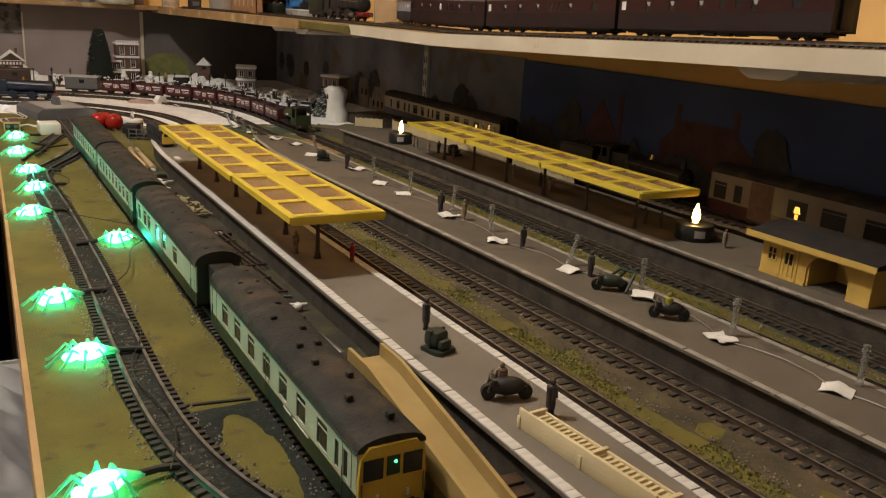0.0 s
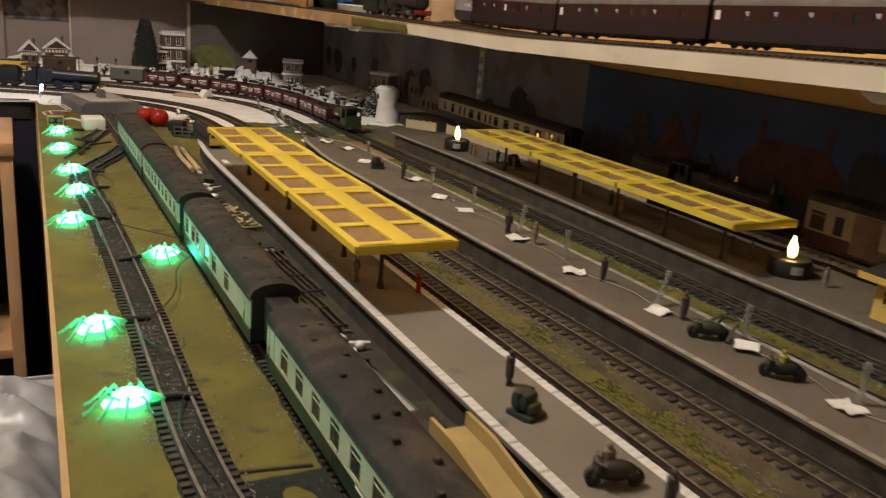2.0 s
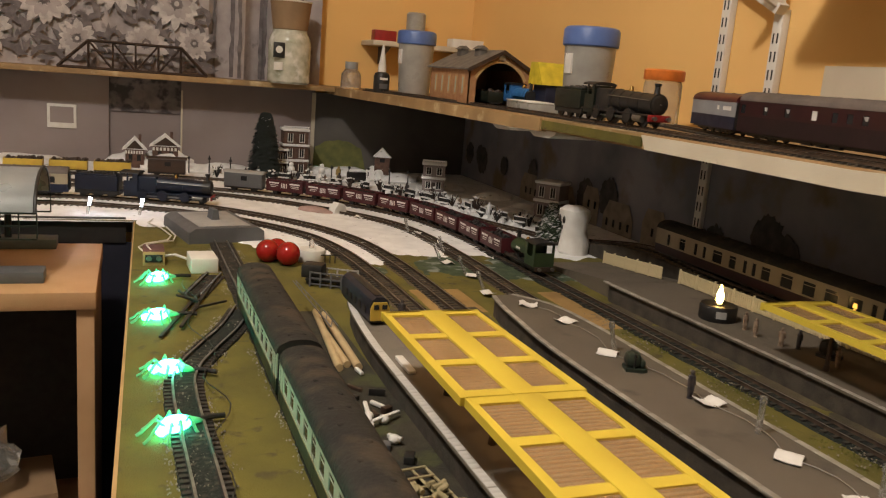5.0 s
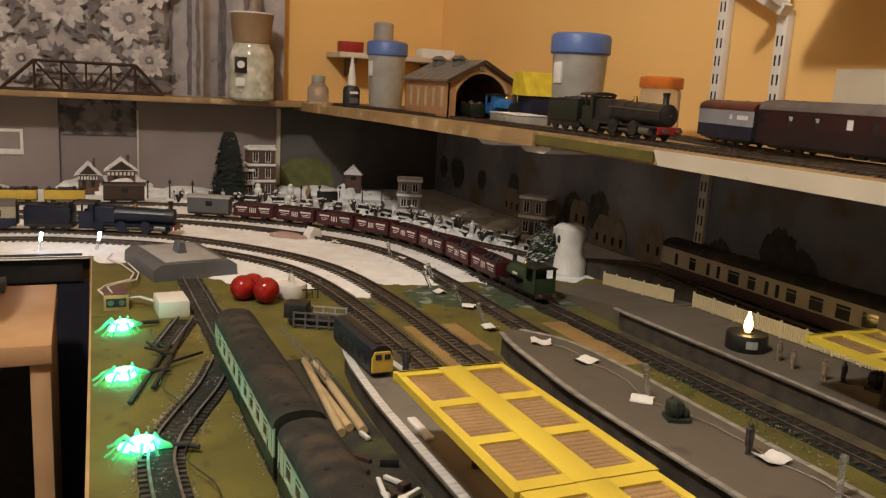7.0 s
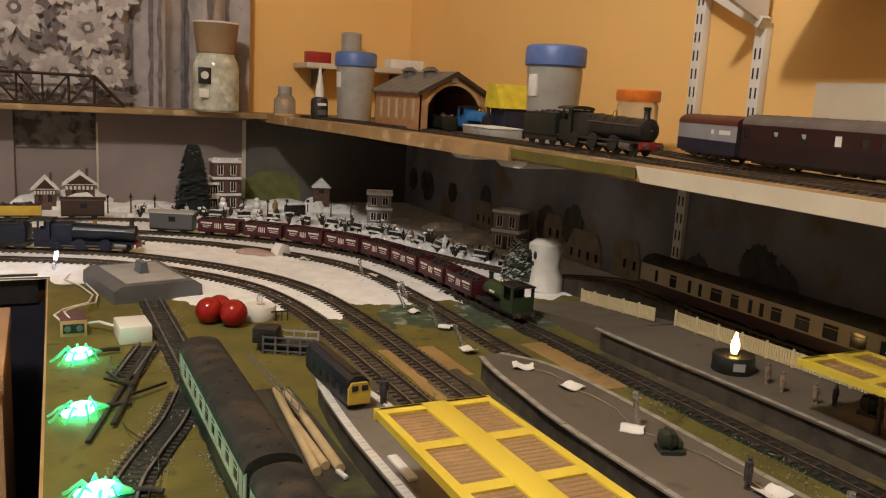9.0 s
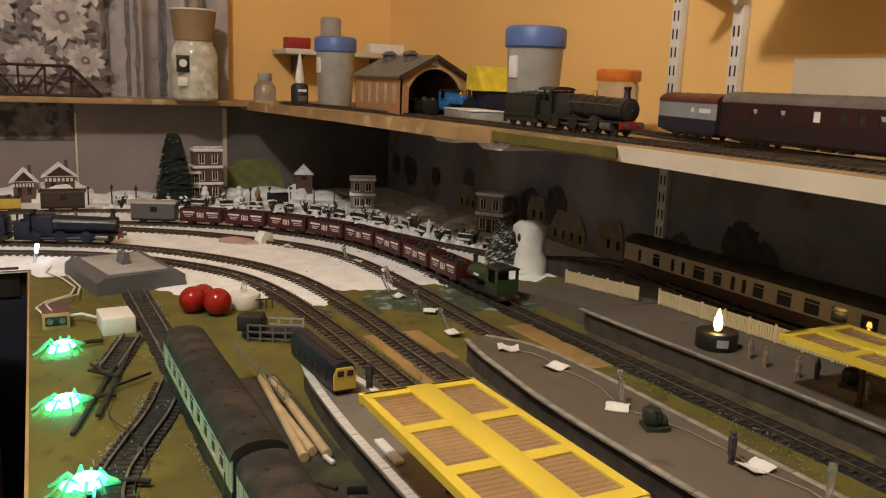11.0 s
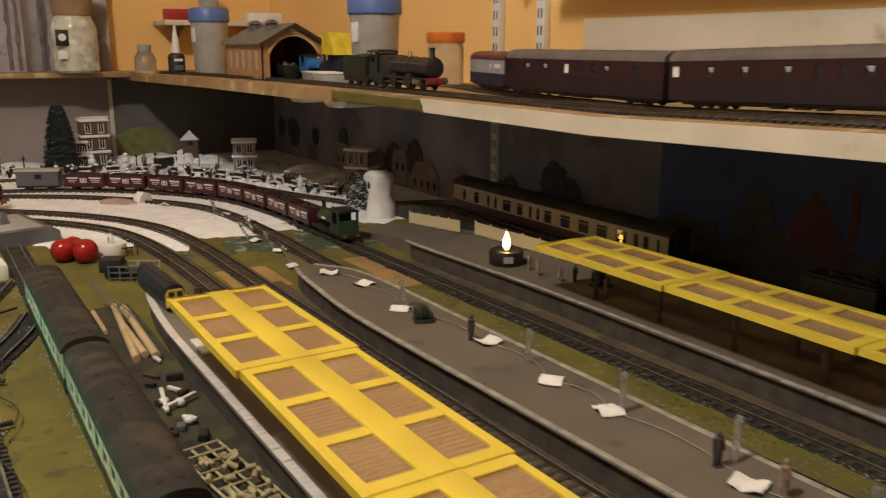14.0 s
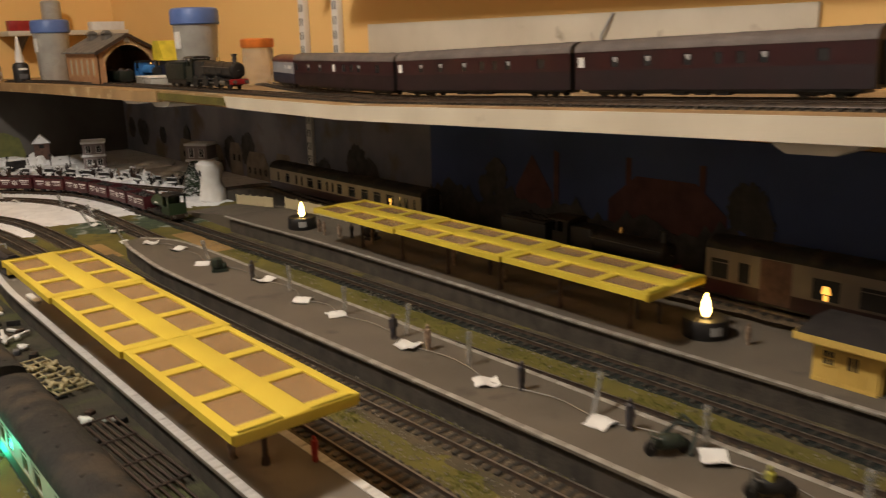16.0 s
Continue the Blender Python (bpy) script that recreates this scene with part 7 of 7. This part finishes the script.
part("arch_trim", bm, WOOD, sb_, "pale arch surround")
part("roundel", rod(B(), (61, -1.2, 86), (61, 0, 86), 6, 6, 18), WHITEP, sb_)
for s in (-1, 1):
    bm = B()
    prism(bm, [(61, 98), (61 + s * 68, 62), (61 + s * 68, 65), (61, 101)], -7, 211)
    part("roof", bm, SLATE, sb_)
    part("bargeboard", prism(B(), [(61, 94), (61 + s * 68, 58), (61 + s * 68, 65), (61, 101.2)], -9, -7), POST, sb_)
for yy in (50, 140):
    bm = B()
    box(bm, 36, 50, yy, yy + 24, 86, 101, 0.5)
    prism(bm, [(32, 101), (54, 101), (43, 108)], yy - 3, yy + 27)
    part("roof_vent", bm, SLATE, sb_)
for k in range(5):
    w = part("window", box(B(), -0.8, 0, 22 + k * 36, 34 + k * 36, 16, 52, 0.3), WOOD, sb_)
    part("pane", box(B(), -1.2, -0.7, 25 + k * 36, 31 + k * 36, 20, 49), CREAM, w)
te = tank_loco(SKYBLUE, "small bright blue tank engine in the shed mouth", "shelf engines")
te.matrix_basis = put(693, 1935, 226.5, 180)
gwag = open_wagon(LOCODG, "dark green wagon standing in the engine shed")
gwag.matrix_basis = put(650, 1985, 226.5, 0)
wt = thing("plastic_tray", 668, 1838, 225.8, -8, "clear plastic tray of small parts on the shelf", "tray")
part("tray", box(B(), -26, 26, -62, 62, 0, 16, 2), TUB, wt)
part("lid", box(B(), -27, 27, -63, 63, 16, 18, 0.8), PAPER, wt)
yh = thing("signal_hut", 735, 1880, 225.8, 0, "small navy hut with a yellow pitched roof", "model building")
part("wall", box(B(), -34, 34, -24, 24, 0, 48, 0.5), NAVY, yh)
part("roof", prism(B(), [(-28, 46), (28, 46), (22, 84), (-4, 84)], -44, 44, "x"), LIMEY, yh, "yellow roof")
oj = thing("plastic_jar", 775, 1625, 226.5, 0, "small clear jar with an orange lid on the shelf", "jar")
part("body", lathe(B(), [(26, 0), (28, 3), (28, 60), (25, 68)], 24), CLEAR, oj)
part("lid", lathe(B(), [(29, 66), (30, 68), (30, 80), (28, 82), (1, 82)], 28), ORLID, oj, "orange screw lid")
cj = thing("glass_jar", 520, 2500, 225.8, 0, "small clear jar with a grey lid", "jar")
part("body", lathe(B(), [(22, 0), (24, 3), (23, 34), (14, 46)], 20), CLEAR, cj)
part("lid", lathe(B(), [(14, 46), (15, 48), (15, 62), (1, 62)], 20), GREYL, cj)
wsf = thing("wall_shelf", 0, 0, 0, 0, "narrow white wall shelf on the orange wall", "shelf", "", "structure")
part("board", box(B(), 585, 884, 2560, 2674, 333, 345, 1), WHITEP, wsf)
for xx in (630, 830):
    part("bracket", prism(B(), [(2674, 332), (2580, 332), (2674, 290)], xx, xx + 6, "x"), GREYP, wsf)
solo("red_tin", box(B(), -28, 28, -16, 16, 0, 26, 1.5), RED, 625, 2610, 345, 0, "small dark red tin on the white wall shelf", "tin")
solo("clear_canister", lathe(B(), [(22, 0), (24, 3), (24, 72), (20, 76)], 24), TUB, 706, 2610, 345, 0, "grey translucent canister on the white shelf", "canister")
solo("white_carton", box(B(), -50, 50, -20, 20, 0, 22, 1), PAPER, 850, 2610, 345, 0, "flat white carton on the wall shelf", "carton")

# truss bridge model on the window board
tb = thing("truss_bridge", 0, 0, 0, 0, "dark brown model truss bridge in front of the curtain", "model bridge")
for yy in (2562, 2592):
    bm = B()
    lo, hi = 228, 287
    rod(bm, (-112, yy, lo), (200, yy, lo), 3.2, 3.2, 4)
    rod(bm, (-50, yy, hi), (143, yy, hi), 3.0, 3.0, 4)
    rod(bm, (-112, yy, lo), (-50, yy, hi), 3.0, 3.0, 4)
    rod(bm, (200, yy, lo), (143, yy, hi), 3.0, 3.0, 4)
    xs = [-50, 0, 47, 95, 143]
    for x in xs:
        rod(bm, (x, yy, lo), (x, yy, hi), 2, 2, 4)
    for k, (a, b) in enumerate(zip(xs, xs[1:])):
        rod(bm, (a, yy, hi if k < 2 else lo), (b, yy, lo if k < 2 else hi), 1.8, 1.8, 4)
    part("truss", bm, POST, tb)
part("deck", box(B(), -112, 200, 2560, 2594, 226.2, 229, 0.4), POST, tb)
for x in (-50, 47, 143):
    part("top_brace", box(B(), x - 2, x + 2, 2562, 2592, 285, 289), POST, tb)

# ---- desk and floor beside the layout ----
dk_ = thing("desk", 0, 0, 0, 0, "light wooden desk with an open shelf below", "desk")
part("top", box(B(), -520, -2, 1594, 1868, -33, -11, 1.5), DESKWOOD, dk_)
for x0 in (-24, -518):
    part("side_panel", box(B(), x0, x0 + 20, 1600, 1862, -750, -33, 1), DESKWOOD, dk_)
part("shelf", box(B(), -498, -24, 1610, 1860, -395, -378, 1), DESKWOOD, dk_)
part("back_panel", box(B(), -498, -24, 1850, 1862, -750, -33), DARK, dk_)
solo("cardboard_box", box(B(), -90, 90, -60, 60, 0, 70, 2), BOX, -150, 1720, -378, 8, "brown cardboard box on the desk shelf", "box")
bm = B()
bmesh.ops.create_icosphere(bm, subdivisions=3, radius=1)
for v in bm.verts:
    v.co = Vector((v.co.x * 70, v.co.y * 50, (v.co.z + 1) * 40)) * (1 + 0.35 * nz(v.co.x * 3, v.co.y * 3, v.co.z * 3))
solo("plastic_bag", bm, CLEAR, -170, 1700, -306, 0, "crumpled clear plastic bag on the cardboard box", "plastic bag")
rs = thing("station_roof", 0, 0, 0, 0, "frosted arched station roof on black posts on the desk", "model roof")
bm = B()
pts = [(1750 - 95 * math.cos(math.pi * k / 12), 72 + 42 * math.sin(math.pi * k / 12)) for k in range(13)]
prism(bm, pts + [(p[0] * 0.985 + 1750 * 0.015, p[1] - 2) for p in pts[::-1]], -330, -72, "x")
part("vault", bm, FROST, rs)
for x in (-72, -158, -244, -330):
    bm = B()
    tube(bm, [(x, a, b + 1) for a, b in pts], 2.2, 6)
    part("rib", bm, BLACK, rs)
bm = B()
for yy in (1655, 1845):
    for zz in (40, 56, 72):
        box(bm, -330, -70, yy - 1.5, yy + 1.5, zz - 1, zz + 1)
    for k in range(14):
        box(bm, -330 + 20 * k - 0.8, -330 + 20 * k + 0.8, yy - 1, yy + 1, 40, 72)
part("side_lattice", bm, LOCODG, rs)
for yy in (1655, 1845):
    for x in (-125, -260):
        part("post", rod(B(), (x, yy, 3), (x, yy, 74), 5, 4, 12), BLACK, rs)
    part("foot", box(B(), -330, -62, yy - 18, yy + 18, -11, 3, 1), GREYP, rs)
bn = thing("storage_bin", -70, 800, -750, 0, "translucent grey plastic storage bin on the floor", "storage bin")
bm = B()
for s in (-1, 1):
    box(bm, s * 95, s * 99, -190, 190, 0, 600, 1)
    box(bm, -99, 99, s * 186, s * 190, 0, 600, 1)
box(bm, -99, 99, -190, 190, 0, 6, 1)
part("body", bm, TUB, bn)
bm = B()
bmesh.ops.create_grid(bm, x_segments=70, y_segments=110, size=1)
for v in bm.verts:
    ux, uy = v.co.x, v.co.y
    rim = (1 - ux ** 4) * (1 - uy ** 4)
    crease = abs(nz(ux * 1.6, uy * 2.6, 1)) * 80 + abs(nz(ux * 3.4, uy * 5, 2)) * 16 + 2 * nz(ux * 9, uy * 15, 4)
    v.co = Vector((ux * (101 + 6 * nz(uy * 5, 0.3)), uy * (192 + 5 * nz(ux * 4, 1.3)), 596 + rim * (46 - crease * 0.8)))
for f in bm.faces:
    f.smooth = True
part("liner", bm, SACK, bn, "crumpled plastic liner")
